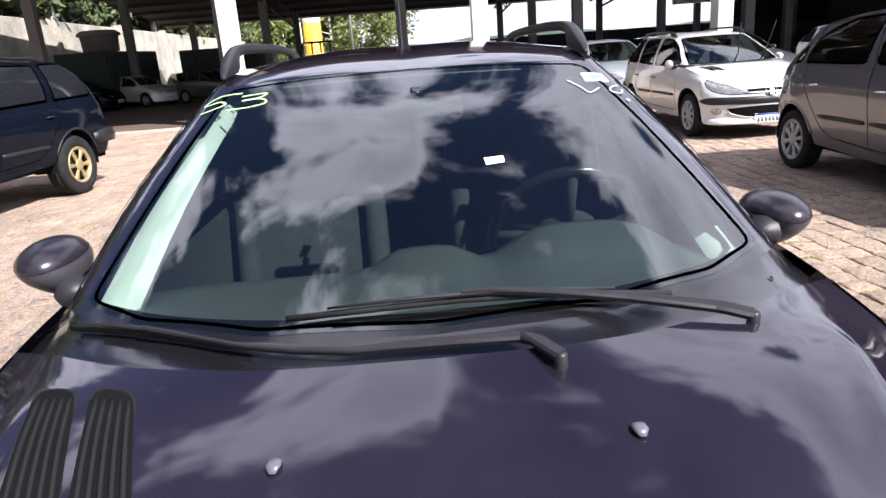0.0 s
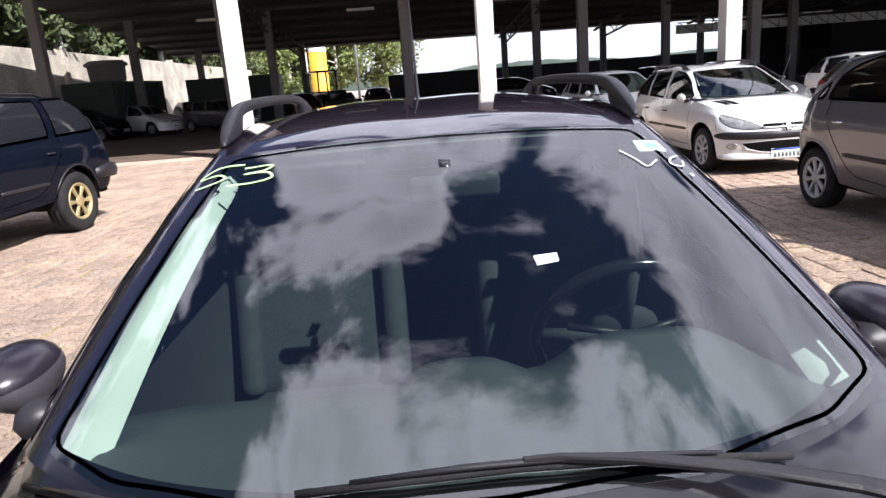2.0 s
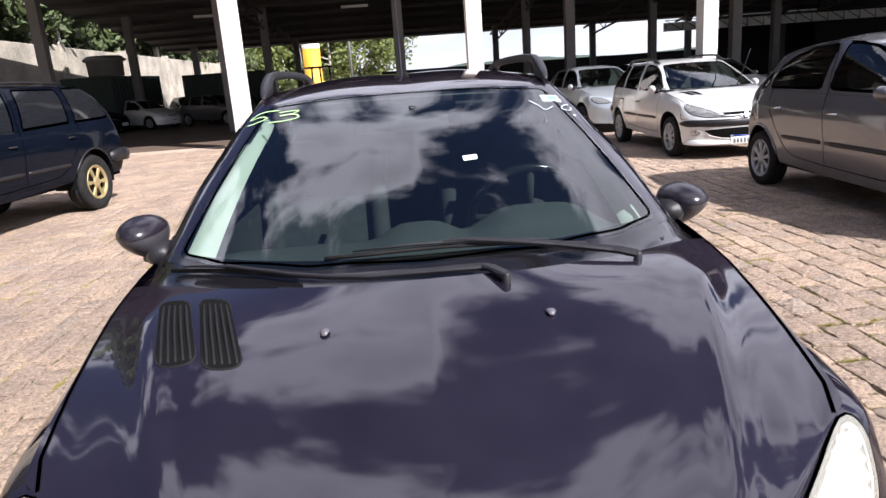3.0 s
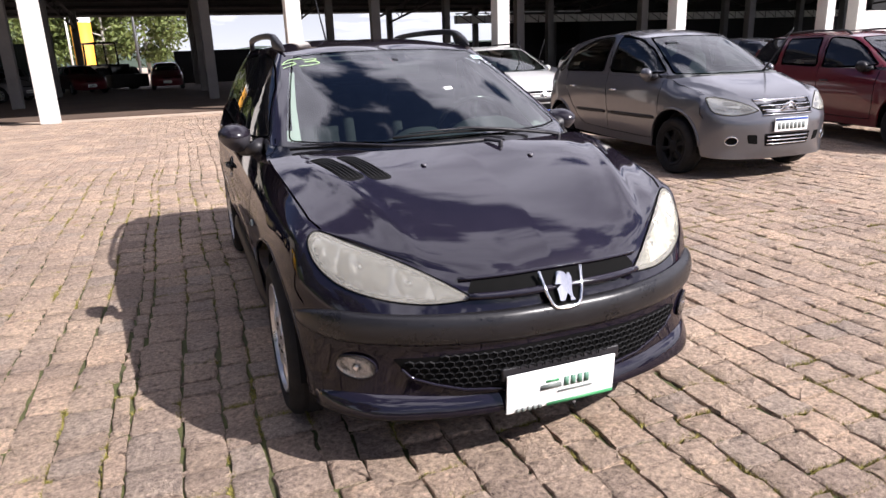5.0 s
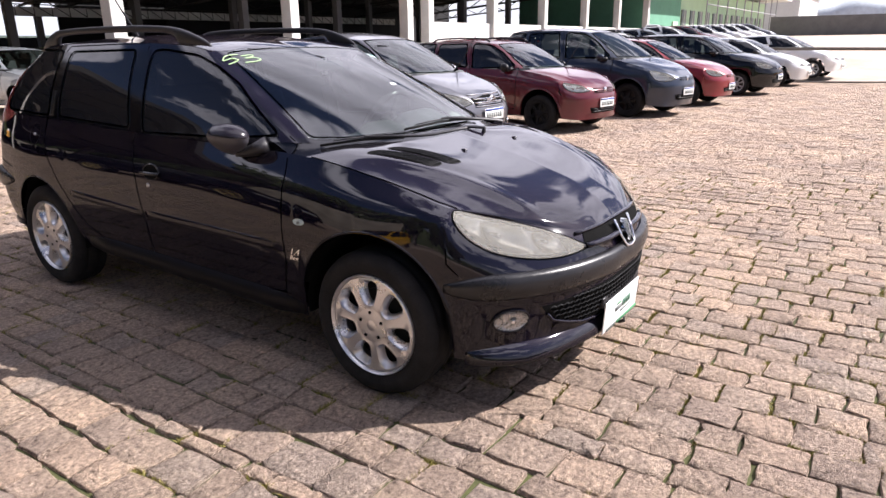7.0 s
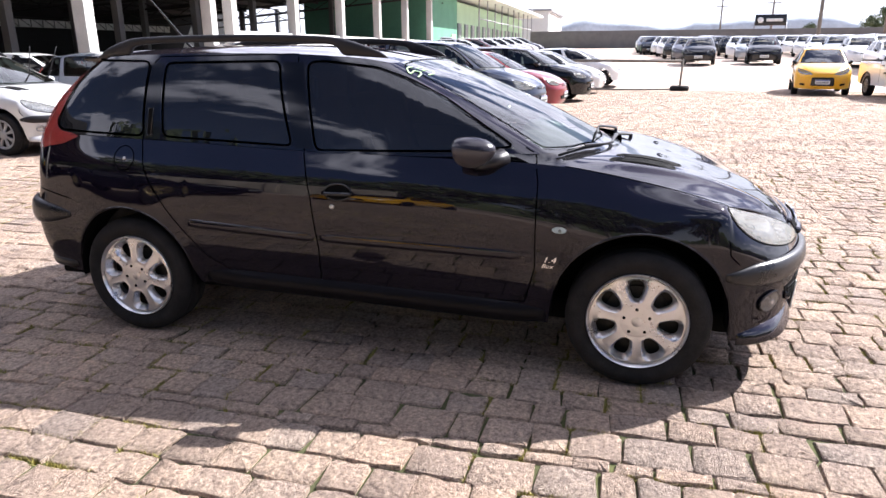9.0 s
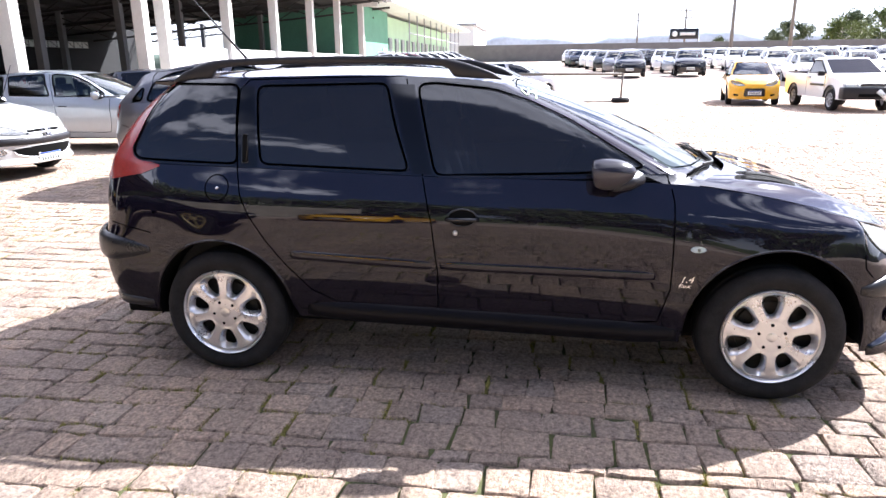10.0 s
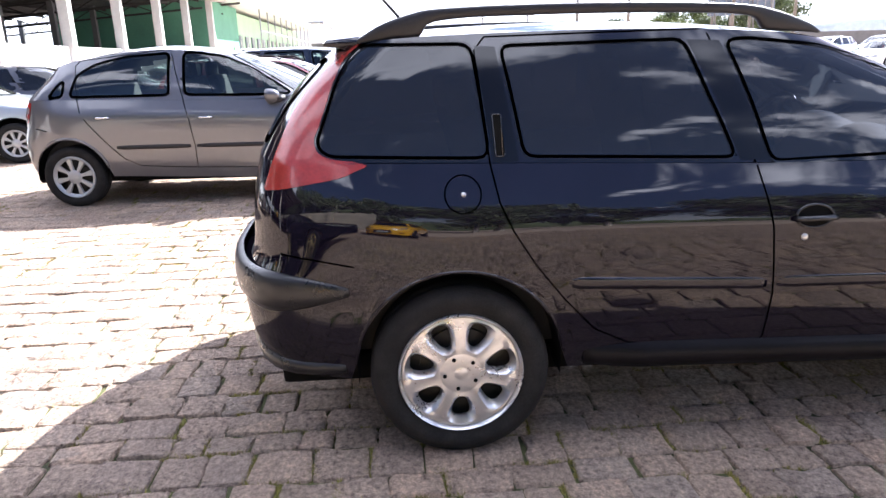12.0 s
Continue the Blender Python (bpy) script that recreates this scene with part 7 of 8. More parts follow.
def pickup(label, mat, m):
    """A two-seat pickup: cab and load bed in one rounded body."""
    car = tagged(new("pickup_truck"), label, "pickup", "parked cars")
    zc, R, yr = 0.325, 0.31, 2.72
    # side profile with wheel arches, extruded and rounded
    prof = [(-0.74, 0.34)] + [(0 - 0.39 * math.cos(a), zc + 0.39 * math.sin(a)) for a in np.linspace(0.05, math.pi - 0.05, 13)] + [(yr - 0.38 * math.cos(a), zc + 0.38 * math.sin(a)) for a in np.linspace(0.05, math.pi - 0.05, 13)] + [(3.48, 0.42), (3.52, 1.02), (1.80, 1.04), (1.70, 1.46), (1.55, 1.50), (1.05, 1.48), (0.22, 1.03), (-0.45, 0.88), (-0.72, 0.74), (-0.80, 0.55)]
    bm = bmesh.new()
    fan = {}
    for sg in (-1, 1):
        fan[sg] = [bm.verts.new((sg * (0.80 - (0.16 * max(0, (z - 1.0) / 0.5)) - (0.05 if y < -0.5 else 0)), y, z)) for y, z in prof]
        bm.faces.new(fan[sg] if sg > 0 else fan[sg][::-1])
    n = len(prof)
    for i in range(n):
        j = (i + 1) % n
        bm.faces.new((fan[1][i], fan[-1][i], fan[-1][j], fan[1][j]))
    bmesh.ops.recalc_face_normals(bm, faces=bm.faces)
    rims = [e for e in bm.edges if len(e.link_faces) == 2 and max(len(f.verts) for f in e.link_faces) > 4 and max(v.co.z for v in e.verts) > 0.72]
    bmesh.ops.bevel(bm, geom=rims, offset=0.05, segments=3, profile=0.5, affect="EDGES", clamp_overlap=True)
    bmesh.ops.triangulate(bm, faces=[f for f in bm.faces if len(f.verts) > 4])
    part("body", bm, mat, car, "", False)
    part("grille", box_bm(0.66, 0.05, 0.07, (0, -0.765, 0.745), 0.02), M_GLOSSBLACK, car)
    part("lower_intake", box_bm(0.80, 0.04, 0.09, (0, -0.865, 0.46), 0.02), M_LINER, car)
    part("roof_edge", box_bm(1.16, 0.06, 0.04, (0, 1.66, 1.475), 0.015), mat, car)
    bm = box_bm(1.36, 1.62, 0.02, (0, 2.65, 1.045), 0)
    part("bed_cover", bm, M_LINER, car)
    bm = box_bm(1.60, 0.34, 0.34, (0, -0.70, 0.52), 0.06)
    part("front_bumper", bm, M_PLASTIC, car)
    for sg in (-1, 1):
        part("headlamp", box_bm(0.36, 0.16, 0.13, (sg * 0.58, -0.74, 0.765), 0.03), M_CLEARLENS, car)
        bm = bmesh.new()
        q = [bm.verts.new((sg * (0.805 - 0.32 * (z - 1.0)), y, z)) for y, z in ((0.42, 1.06), (1.10, 1.42), (1.60, 1.42), (1.64, 1.07))]
        bm.faces.new(q)
        win = part("side_window", bm, M_TINT, car, "", False)
        rim = [Vector((sg * (0.808 - 0.32 * (z - 1.0)), y, z)) for y, z in ((0.42, 1.06), (1.10, 1.42), (1.60, 1.42), (1.64, 1.07), (0.42, 1.06))]
        part("window_frame", tube_bm(rim, 0.022, 6), M_PLASTIC, win)
        for yc in (0, yr):
            lip = [(sg * 0.80, yc - 0.39 * math.cos(a), zc + 0.39 * math.sin(a)) for a in np.linspace(0.1, math.pi - 0.1, 15)]
            part("arch_lip", tube_bm(lip, 0.028, 6), M_PLASTIC, car)
        for y in (0.40, 1.72):
            part("door_gap", box_bm(0.006, 0.010, 0.60, (sg * 0.801, y, 0.74), 0), M_SEAM, car)
        part("door_handle", box_bm(0.03, 0.14, 0.03, (sg * 0.81, 1.52, 0.93), 0.008), M_PLASTIC, car)
        part("bed_rail", tube_bm([(sg * 0.74, 1.86, 1.075), (sg * 0.74, 3.40, 1.065)], 0.025, 8), M_PLASTIC, car)
        part("mirror", box_bm(0.20, 0.10, 0.14, (sg * 0.92, 0.42, 1.05), 0.03), M_PLASTIC, car)
        part("rub_strip", box_bm(0.02, 0.95, 0.06, (sg * 0.805, 0.95, 0.72), 0.008), M_PLASTIC, car)
    bm = bmesh.new()
    bm.faces.new([bm.verts.new(p) for p in ((-0.68, 0.255, 1.055), (0.68, 0.255, 1.055), (0.60, 0.985, 1.455), (-0.60, 0.985, 1.455))])
    part("windscreen", bm, M_TINT, car, "", False)
    tm, rim_m, _ = wheel_meshes("cover", R, 0.20, 0.19, False)
    for sg in (-1, 1):
        for yy in (0, yr):
            w_ = put("wheel", tm, car)
            w_.matrix_basis = pose(sg * 0.70, yy, R, 0, 0, 0 if sg > 0 else 180)
            put("rim", rim_m, w_).matrix_basis = pose(0.09, 0, 0, 20)
    bm = box_bm(0.40, 0.01, 0.13, (0.25, -0.88, 0.46), 0, None, Matrix.Rotation(radians(40), 4, "Y"))
    part("hanging_plate", bm, M_PLATE, car)
    car.matrix_basis = m
    return car


pickup("white two-seat pickup with black bumper and a hanging plate", M_WHITE, pose(17.7, -7.95, 0, 0, 0, -88))
pickup("white pickup parked beyond the row of cars", M_WHITE, pose(36.0, 9.0, rise(36.0, 9.0), 0, 0, 8))

# rows far across the yard: one plain car, copied with other paints
FAR = dict(detail=0, droop=0.06, wheel="cover", glass=M_TINT, screen=M_CARGLASS, mirror=M_PLASTIC, group="far rows of parked cars", y=(-0.75, -0.34, 0.0, 0.18, 1.05, 2.46, 2.70, 3.1, 3.20))
far0, fb, fk = build_car("hatchback", FAR, M_BLACK, "black hatchback in the far rows of the yard", pose(34.4, -3.4, rise(34.4, -3.4), 0, 0, -96))
grille(fb, [(-0.25, 0.585), (0.25, 0.585), (0.25, 0.625), (-0.25, 0.625)], fb.front, far0, M_LINER)
FAR_PAINTS = [(M_BLACK, "black"), (M_WHITE, "white"), (M_SILVER, "silver"), (M_WHITE, "white"), (M_GREY, "grey"), (M_RED, "red"), (M_LIGHTGREY, "pale silver"), (M_DARKBLUE, "dark blue")]
rng = random.Random(5)


def repaint(car, mat):
    for o in car.children_recursive:
        if o.type == "MESH" and o.data.materials and o.data.materials[0] == M_BLACK:
            o.material_slots[0].link = "OBJECT"
            o.material_slots[0].material = mat


def far_car(x, y, turn, pick=None, where="in the far rows of the yard"):
    mat, word = FAR_PAINTS[pick if pick is not None else rng.randrange(8)]
    c = copy_thing(far0, pose(x, y, rise(x, y), 0, 0, turn + rng.uniform(-2, 2)))
    repaint(c, mat)
    c["label"] = f"{word} hatchback {where}"
    return c


for i in range(1, 9):
    far_car(34.4 + 4.9 * i, -3.4 + 0.25 * i, -96)
for i in range(9):
    far_car(35.0 + 4.9 * i, -6.6 - 0.1 * i, -96, 0 if i == 0 else None)
far_car(55, -1.6, -96, 0)
far_car(60, -1.4, -96, 4)
for row, x0, n in ((-10.6, 33, 8), (-13.6, 31, 8), (-17.0, 29.5, 8), (-20.5, 29, 8), (-24.5, 30, 7)):
    for i in range(n):
        far_car(x0 + 4.9 * i + rng.uniform(-0.3, 0.3), row - 0.25 * i, -150 if row < -16 else -100, rng.choice((1, 1, 2, 6, 1, 4)))
pickup("dark pickup standing side-on behind the white pickup", M_BLACK, pose(25.2, -13.6, rise(25.2, -13.6), 0, 0, -165))
far_car(29.0, -10.8, -95, 1)
# the near row goes on, then more rows behind it
for i, (x, y, p) in enumerate(((20.4, 1.55, 2), (23.9, 0.95, 1))):
    far_car(x, y, -6, p, "in the near row of the yard")
for i in range(14):
    far_car(11.6 + 3.3 * i, 8.3 - 0.05 * i, 8, (4, 0, 1, 2, 1, 1, 6, 1, 5, 1, 2, 1, 1, 4)[i], "in the second row of the yard")
for x, y, p in ((7.9, 14.0, 4), (11.2, 13.6, 1), (14.5, 13.4, 2), (21.0, 13.2, 1), (27.0, 13.0, 4), (34.0, 13.0, 1), (42, 13, 2)):
    far_car(x, y, 8, p, "beside the shed")
# cars in the shade of the shed
for x, y, a, p in ((-11.5, 38, 30, 0), (-8.5, 36, 10, 4), (-5.2, 36, 20, 5), (-1.5, 37, 0, 5), (7.2, 35, 80, 0), (12.5, 31, 10, 0), (17.0, 33, 20, 4), (22.5, 31, 0, 5), (27, 33, 10, 4), (-13, 30, 75, 7), (33, 30, 10, 0), (-11.2, 31.5, 60, 2), (-7.5, 31.0, 60, 4), (-9.0, 41, 40, 7), (-6, 43, 30, 4)):
    far_car(x, y, a, p, "in the shade of the shed")


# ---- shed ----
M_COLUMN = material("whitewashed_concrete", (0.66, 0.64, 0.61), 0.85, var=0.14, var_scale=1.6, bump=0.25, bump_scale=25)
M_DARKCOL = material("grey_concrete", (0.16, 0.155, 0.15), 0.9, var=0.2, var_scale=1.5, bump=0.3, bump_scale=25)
M_ROOF = material("dark_roof_sheeting", (0.060, 0.058, 0.056), 0.8, var=0.35, var_scale=0.5)
M_BEAM = material("roof_timber", (0.045, 0.042, 0.040), 0.85, var=0.3, var_scale=1.0)
M_HALFWALL = material("white_low_wall", (0.74, 0.73, 0.70), 0.85, var=0.12, var_scale=0.8, bump=0.2, bump_scale=18)
M_GREENWALL = material("green_painted_wall", (0.115, 0.30, 0.20), 0.8, var=0.15, var_scale=0.6)
M_PALEGREEN = material("pale_green_wall", (0.44, 0.62, 0.42), 0.85, var=0.1, var_scale=0.6)
M_CONCRETE = material("stained_concrete_wall", (0.30, 0.270, 0.225), 0.92, var=0.55, var_scale=0.8, bump=0.3, bump_scale=14, tint=(0.36, 0.325, 0.27))
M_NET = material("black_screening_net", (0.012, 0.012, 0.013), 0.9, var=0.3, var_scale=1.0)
M_WHITEWALL = material("off_white_wall", (0.62, 0.62, 0.61), 0.85, var=0.1, var_scale=0.3)
M_SKYLIGHT = material("dirty_window", (0.10, 0.12, 0.12), 0.3, var=0.2, var_scale=0.6)
M_POLE = material("weathered_pole", (0.16, 0.14, 0.12), 0.85, var=0.25, var_scale=2)
M_TANKGREEN = material("dark_green_container_paint", (0.010, 0.024, 0.017), 0.6, var=0.2, var_scale=1.2)
M_SILO = material("orange_yellow_silo_paint", (0.78, 0.36, 0.03), 0.6, var=0.1, var_scale=0.6)
M_BARK = material("pale_bark", (0.50, 0.47, 0.42), 0.9, var=0.35, var_scale=1.6, bump=0.4, bump_scale=20)
M_LEAF = material("tree_leaves", (0.038, 0.062, 0.022), 0.65, var=0.45, var_scale=0.8, isl_rand=0.5, tint=(0.075, 0.098, 0.032))
M_LEAFYELLOW = material("sunlit_shrub_leaves", (0.10, 0.13, 0.030), 0.65, var=0.4, var_scale=0.8, isl_rand=0.5)
# distance haze is mixed into this pale blue-grey base colour
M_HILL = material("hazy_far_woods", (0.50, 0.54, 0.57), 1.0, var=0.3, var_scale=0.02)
M_MAST = material("galvanised_steel", (0.30, 0.30, 0.31), 0.5, 0.6, var=0.2, var_scale=3)

shed = tagged(new("shed"), "long open shed with white concrete columns and dark roof", "shed", "", "structure")
SHED_Y, EAVE = 16.5, 6.5
col_x = [-4.05, 2.05, 8.2, 14.7, 21.4, 22.95, 28.7, 34.6, 40.8, 46.8, 53.4]
col_me = None
for x in col_x:
    if col_me is None:
        bm = box_bm(0.40, 0.46, EAVE, (0, 0, EAVE / 2), 0.03)
        # corbel under the eave
        box_bm(0.34, 1.5, 0.34, (0, -0.75, EAVE - 0.17), 0.03, bm)
        col = part("column", bm, M_COLUMN, shed, "whitewashed concrete column", False)
        col_me = col.data
    else:
        col = put("column", col_me, shed, "whitewashed concrete column")
    col.location = (x, SHED_Y, 0)
inner_me = None
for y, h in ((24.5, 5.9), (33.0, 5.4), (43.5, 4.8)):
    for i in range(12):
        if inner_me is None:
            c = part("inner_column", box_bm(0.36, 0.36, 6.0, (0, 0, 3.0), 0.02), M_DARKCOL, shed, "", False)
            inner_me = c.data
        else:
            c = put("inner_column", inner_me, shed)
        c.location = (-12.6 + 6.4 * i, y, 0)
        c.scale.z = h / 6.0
# one sloping roof with purlins and trusses below it
def roof_z(y):
    return EAVE + 0.15 - (y - 15.0) * 0.078
bm = bmesh.new()
x0, x1 = -14.5, 54.6
pr = [(14.6, roof_z(14.6)), (46.0, roof_z(46.0)), (46.0, roof_z(46.0) + 0.10), (14.6, roof_z(14.6) + 0.10)]
va, vb_ = [bm.verts.new((x0, y, z)) for y, z in pr], [bm.verts.new((x1, y, z)) for y, z in pr]
for i in range(4):
    bm.faces.new((va[i], va[(i + 1) % 4], vb_[(i + 1) % 4], vb_[i]))
bm.faces.new(va[::-1]); bm.faces.new(vb_)
bmesh.ops.recalc_face_normals(bm, faces=bm.faces)
part("shed_roof", bm, M_ROOF, shed, "dark sheet roof", False)
for y in np.arange(15.2, 46, 2.4):
    part("purlin", box_bm(x1 - x0, 0.10, 0.16, (0.5 * (x0 + x1), float(y), roof_z(y) - 0.09), 0), M_BEAM, shed, "", False)
for i in range(11):
    x = -6.2 + 6.4 * i
    bm = tube_bm([(x, 15.0, roof_z(15.0) - 0.25), (x, 45.5, roof_z(45.5) - 0.25)], 0.09, 4)
    tube_bm([(x, 16.5, roof_z(16.5) - 0.95), (x, 43.5, roof_z(43.5) - 0.95)], 0.07, 4, bm)
    for k in range(9):
        y = 17 + 3 * k
        tube_bm([(x, y, roof_z(y) - 0.95), (x, y + 1.5, roof_z(y + 1.5) - 0.25), (x, y + 3, roof_z(y + 3) - 0.95)], 0.04, 4, bm)
    part("truss", bm, M_BEAM, shed, "", False)
# lamps under the roof
for x in (-8, -1.6, 4.8, 11.2, 17.6):
    for y in (22.0, 30.0):
        part("lamp_box", box_bm(1.2, 0.25, 0.10, (x, y, roof_z(y) - 0.75), 0.02), M_HALFWALL, shed, "unlit strip lamp", False)
# fascia along the eave
part("fascia", box_bm(x1 - x0, 0.06, 0.30, (0.5 * (x0 + x1), 14.55, roof_z(14.6)), 0.01), M_BEAM, shed, "", False)
# low wall between the far columns, and dark screens above it
for a, b in zip(col_x[5:], col_x[6:]):
    part("low_wall", box_bm(b - a - 0.44, 0.18, 2.3, (0.5 * (a + b), SHED_Y + 0.05, 1.15), 0.01), M_HALFWALL, shed, "", False)
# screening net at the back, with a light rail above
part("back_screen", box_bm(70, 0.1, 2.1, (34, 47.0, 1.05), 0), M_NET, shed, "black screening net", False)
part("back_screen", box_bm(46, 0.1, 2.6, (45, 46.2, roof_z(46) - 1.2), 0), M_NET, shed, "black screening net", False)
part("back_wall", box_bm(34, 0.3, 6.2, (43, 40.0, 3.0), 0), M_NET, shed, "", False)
part("light_rail", box_bm(34, 0.10, 0.50, (33.2, 39.6, 3.38), 0), M_HALFWALL, shed, "", False)
bm = tube_bm([(16.2, 39.45, 3.75), (50.2, 39.45, 3.75)], 0.03, 4)
for k in range(34):
    tube_bm([(16.3 + k, 39.45, 3.15), (16.3 + k, 39.45, 3.75), (17.3 + k, 39.45, 3.15)], 0.025, 4, bm)
part("lattice_rail", bm, M_BEAM, shed, "", False)

# brown earth sheet; the roof's shade is put into its dark colour
shed_floor = part("shed_floor", box_bm(76, 44, 0.02, (22.5, 40.0, 0), 0), material("earth_floor_shade_tone", (0.10, 0.066, 0.048), 0.95, var=0.35, var_scale=0.8, bump=0.4, bump_scale=20), None, "", False)
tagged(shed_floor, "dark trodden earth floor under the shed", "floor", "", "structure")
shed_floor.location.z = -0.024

# ---- green building at the end of the shed ----
green = tagged(new("green_building"), "green hall with a row of windows and scaffolding", "building", "", "structure")
part("wall", box_bm(9.0, 12, 6.4, (59.1, SHED_Y + 6.1, 3.2), 0.02), M_GREENWALL, green, "", False)
part("wall", box_bm(46, 12, 6.2, (86.9, SHED_Y + 6.6, 3.1), 0.02), M_PALEGREEN, green, "", False)
part("roof", box_bm(58, 15, 0.35, (83.4, SHED_Y + 5.0, 6.75), 0.02), M_WHITEWALL, green, "", False)
for i in range(14):
    w_ = part("window", box_bm(1.5, 0.12, 1.5, (66.4 + 3.1 * i, SHED_Y + 0.55, 3.4), 0.01), M_SKYLIGHT, green, "", False)
    part("frame", box_bm(0.08, 0.06, 1.5, (66.4 + 3.1 * i, SHED_Y + 0.47, 3.4), 0), M_HALFWALL, w_, "", False)
part("door", box_bm(1.6, 0.1, 3.0, (61.9, SHED_Y + 0.04, 1.5), 0.01), M_PALEGREEN, green, "", False)
scaffold = tagged(new("scaffold"), "steel scaffold poles along the green hall", "scaffold")
for i in range(10):
    x = 66.9 + 4.4 * i
    part("upright", tube_bm([(x, SHED_Y - 1.4, 0), (x, SHED_Y - 1.4, 9.5)], 0.07, 6), M_MAST, scaffold)
for z in (2.4, 4.6, 6.8):
    part("ledger", tube_bm([(66.9, SHED_Y - 1.4, z), (106.9, SHED_Y - 1.4, z)], 0.05, 6), M_MAST, scaffold)
white_hall = tagged(new("white_hall"), "plain off-white warehouse beyond the green hall", "building", "", "structure")
part("wall", box_bm(26, 22, 8.6, (142, 26, 4.3), 0.05), M_WHITEWALL, white_hall, "", False)
part("roof", box_bm(27, 23, 0.4, (142, 26, 8.8), 0.05), M_MAST, white_hall, "", False)

# ---- boundary wall, container, tank, silo, tractor ----
def wall_between(a, b, h, t, mat, name, label):
    a, b = Vector(a), Vector(b)
    d = b - a
    ob = part(name, box_bm(d.length, t, h, (0, 0, h / 2), 0.03), mat, None, "", False)
    ob.matrix_basis = Matrix.Translation(0.5 * (a + b)) @ Matrix.Rotation(math.atan2(d.y, d.x), 4, "Z")
    return tagged(ob, label, "wall", "", "structure")


wall_between((-16.2, 6.0, 0), (-17.0, 78.0, 0), 4.2, 0.25, M_CONCRETE, "wall_west", "tall stained concrete boundary wall")
for i in range(9):
    t = (i + 0.5) / 9
    p = Vector((-16.2, 6, 0)).lerp(Vector((-17.0, 78, 0)), t)
    tagged(part("wall_pier", box_bm(0.4, 0.4, 4.35, (p.x + 0.1, p.y, 2.17), 0.02), M_CONCRETE, None, "", False), "concrete pier of the boundary wall", "wall", "", "structure")
wall_between((86, -70, 1.7), (86, 12.4, 1.7), 2.1, 0.3, M_DARKCOL, "wall_east", "dark low wall along the far side of the yard")
container = tagged(new("container"), "dark green steel container in the shade", "container")
part("body", box_bm(5.0, 2.4, 2.5, (0, 0, 1.3), 0.03), M_TANKGREEN, container, "", False)
for i in range(16):
    part("rib", box_bm(0.09, 0.05, 2.3, (-2.35 + 0.31 * i, -1.22, 1.3), 0.01), M_TANKGREEN, container, "", False)
container.matrix_basis = pose(-13.9, 33.5, 0, 0, 0, 84)
copy_thing(container, pose(-9.6, 39.5, 0, 0, 0, 4))
tank = tagged(new("water_tank"), "round grey water tank on top of a container", "tank")
part("shell", lathe_bm([(0.001, 1.15), (0.9, 1.12), (1.15, 0.95), (1.15, 0.85), (1.0, 0.8), (0.95, 0.0), (0.001, 0.0)], 28, "z"), M_DARKCOL, tank)
tank.matrix_basis = pose(-13.4, 31.6, 2.56) @ Matrix.Scale(0.8, 4)
silo = tagged(new("silo"), "tall orange-yellow silo with a white top", "silo")
part("shell", lathe_bm([(1.15, 0), (1.15, 6.4), (0.001, 6.4)], 32, "z"), M_SILO, silo)
part("cap", lathe_bm([(1.16, 6.4), (1.16, 7.2), (0.6, 7.7), (0.001, 7.8)], 32, "z"), M_HALFWALL, silo)
part("pipe", tube_bm([(-1.5, -0.4, 0), (-1.5, -0.4, 7.6)], 0.12, 8), M_HALFWALL, silo)
silo.matrix_basis = pose(-11.0, 92.0, 0)

tractor = tagged(new("loader_tractor"), "dark loader tractor with an open cab frame in the shade", "tractor")
part("body", box_bm(1.1, 3.0, 0.8, (0, 0, 1.0), 0.08), M_GLOSSBLACK, tractor)
for sx in (-0.6, 0.6):
    for y in (-0.1, 1.3):
        part("cab_post", tube_bm([(sx, y, 1.3), (sx * 0.95, y, 2.5)], 0.05, 6), M_GLOSSBLACK, tractor)
part("cab_roof", box_bm(1.4, 1.6, 0.10, (0, 0.6, 2.55), 0.03), M_GLOSSBLACK, tractor)
part("bucket", box_bm(2.1, 0.7, 0.7, (0, -2.1, 0.5), 0.08), M_DISC, tractor)
tm_, rim_, _ = wheel_meshes("black", 0.62, 0.34, 0.40, False)
for sx in (-1, 1):
    for y in (-1.0, 1.1):
        w_ = put("wheel", tm_, tractor)
        w_.matrix_basis = pose(sx * 0.85, y, 0.62, 0, 0, 0 if sx > 0 else 180)
        put("rim", rim_, w_).matrix_basis = pose(0.18, 0, 0)
tractor.matrix_basis = pose(-4.6, 41.0, 0, 0, 0, 30)

# ---- barrier with a tyre foot ----
barrier = tagged(new("barrier"), "striped bar on a post standing in an old tyre", "barrier")
part("bar", tube_bm([(25.9, -2.06, 1.02), (25.6, 1.9, 1.05)], 0.05, 8), M_POLE, barrier)
part("post", tube_bm([(25.9, -2.06, 0.0), (25.88, -2.1, 1.06)], 0.04, 8), M_POLE, barrier)
bm = lathe_bm([(0.17, 0.03), (0.30, 0.0), (0.34, 0.08), (0.30, 0.17), (0.17, 0.15)], 24, "z", None, (25.9, -2.06, 0.0))
part("tyre_foot", bm, M_RUBBER, barrier)
part("rope", tube_bm([(25.9, -2.06, 0.05), (25.7, 0.5, 0.02), (25.6, 3.0, 0.02)], 0.03, 6), M_POLE, barrier)
barrier.location = (-3.5, 0.31, 0)

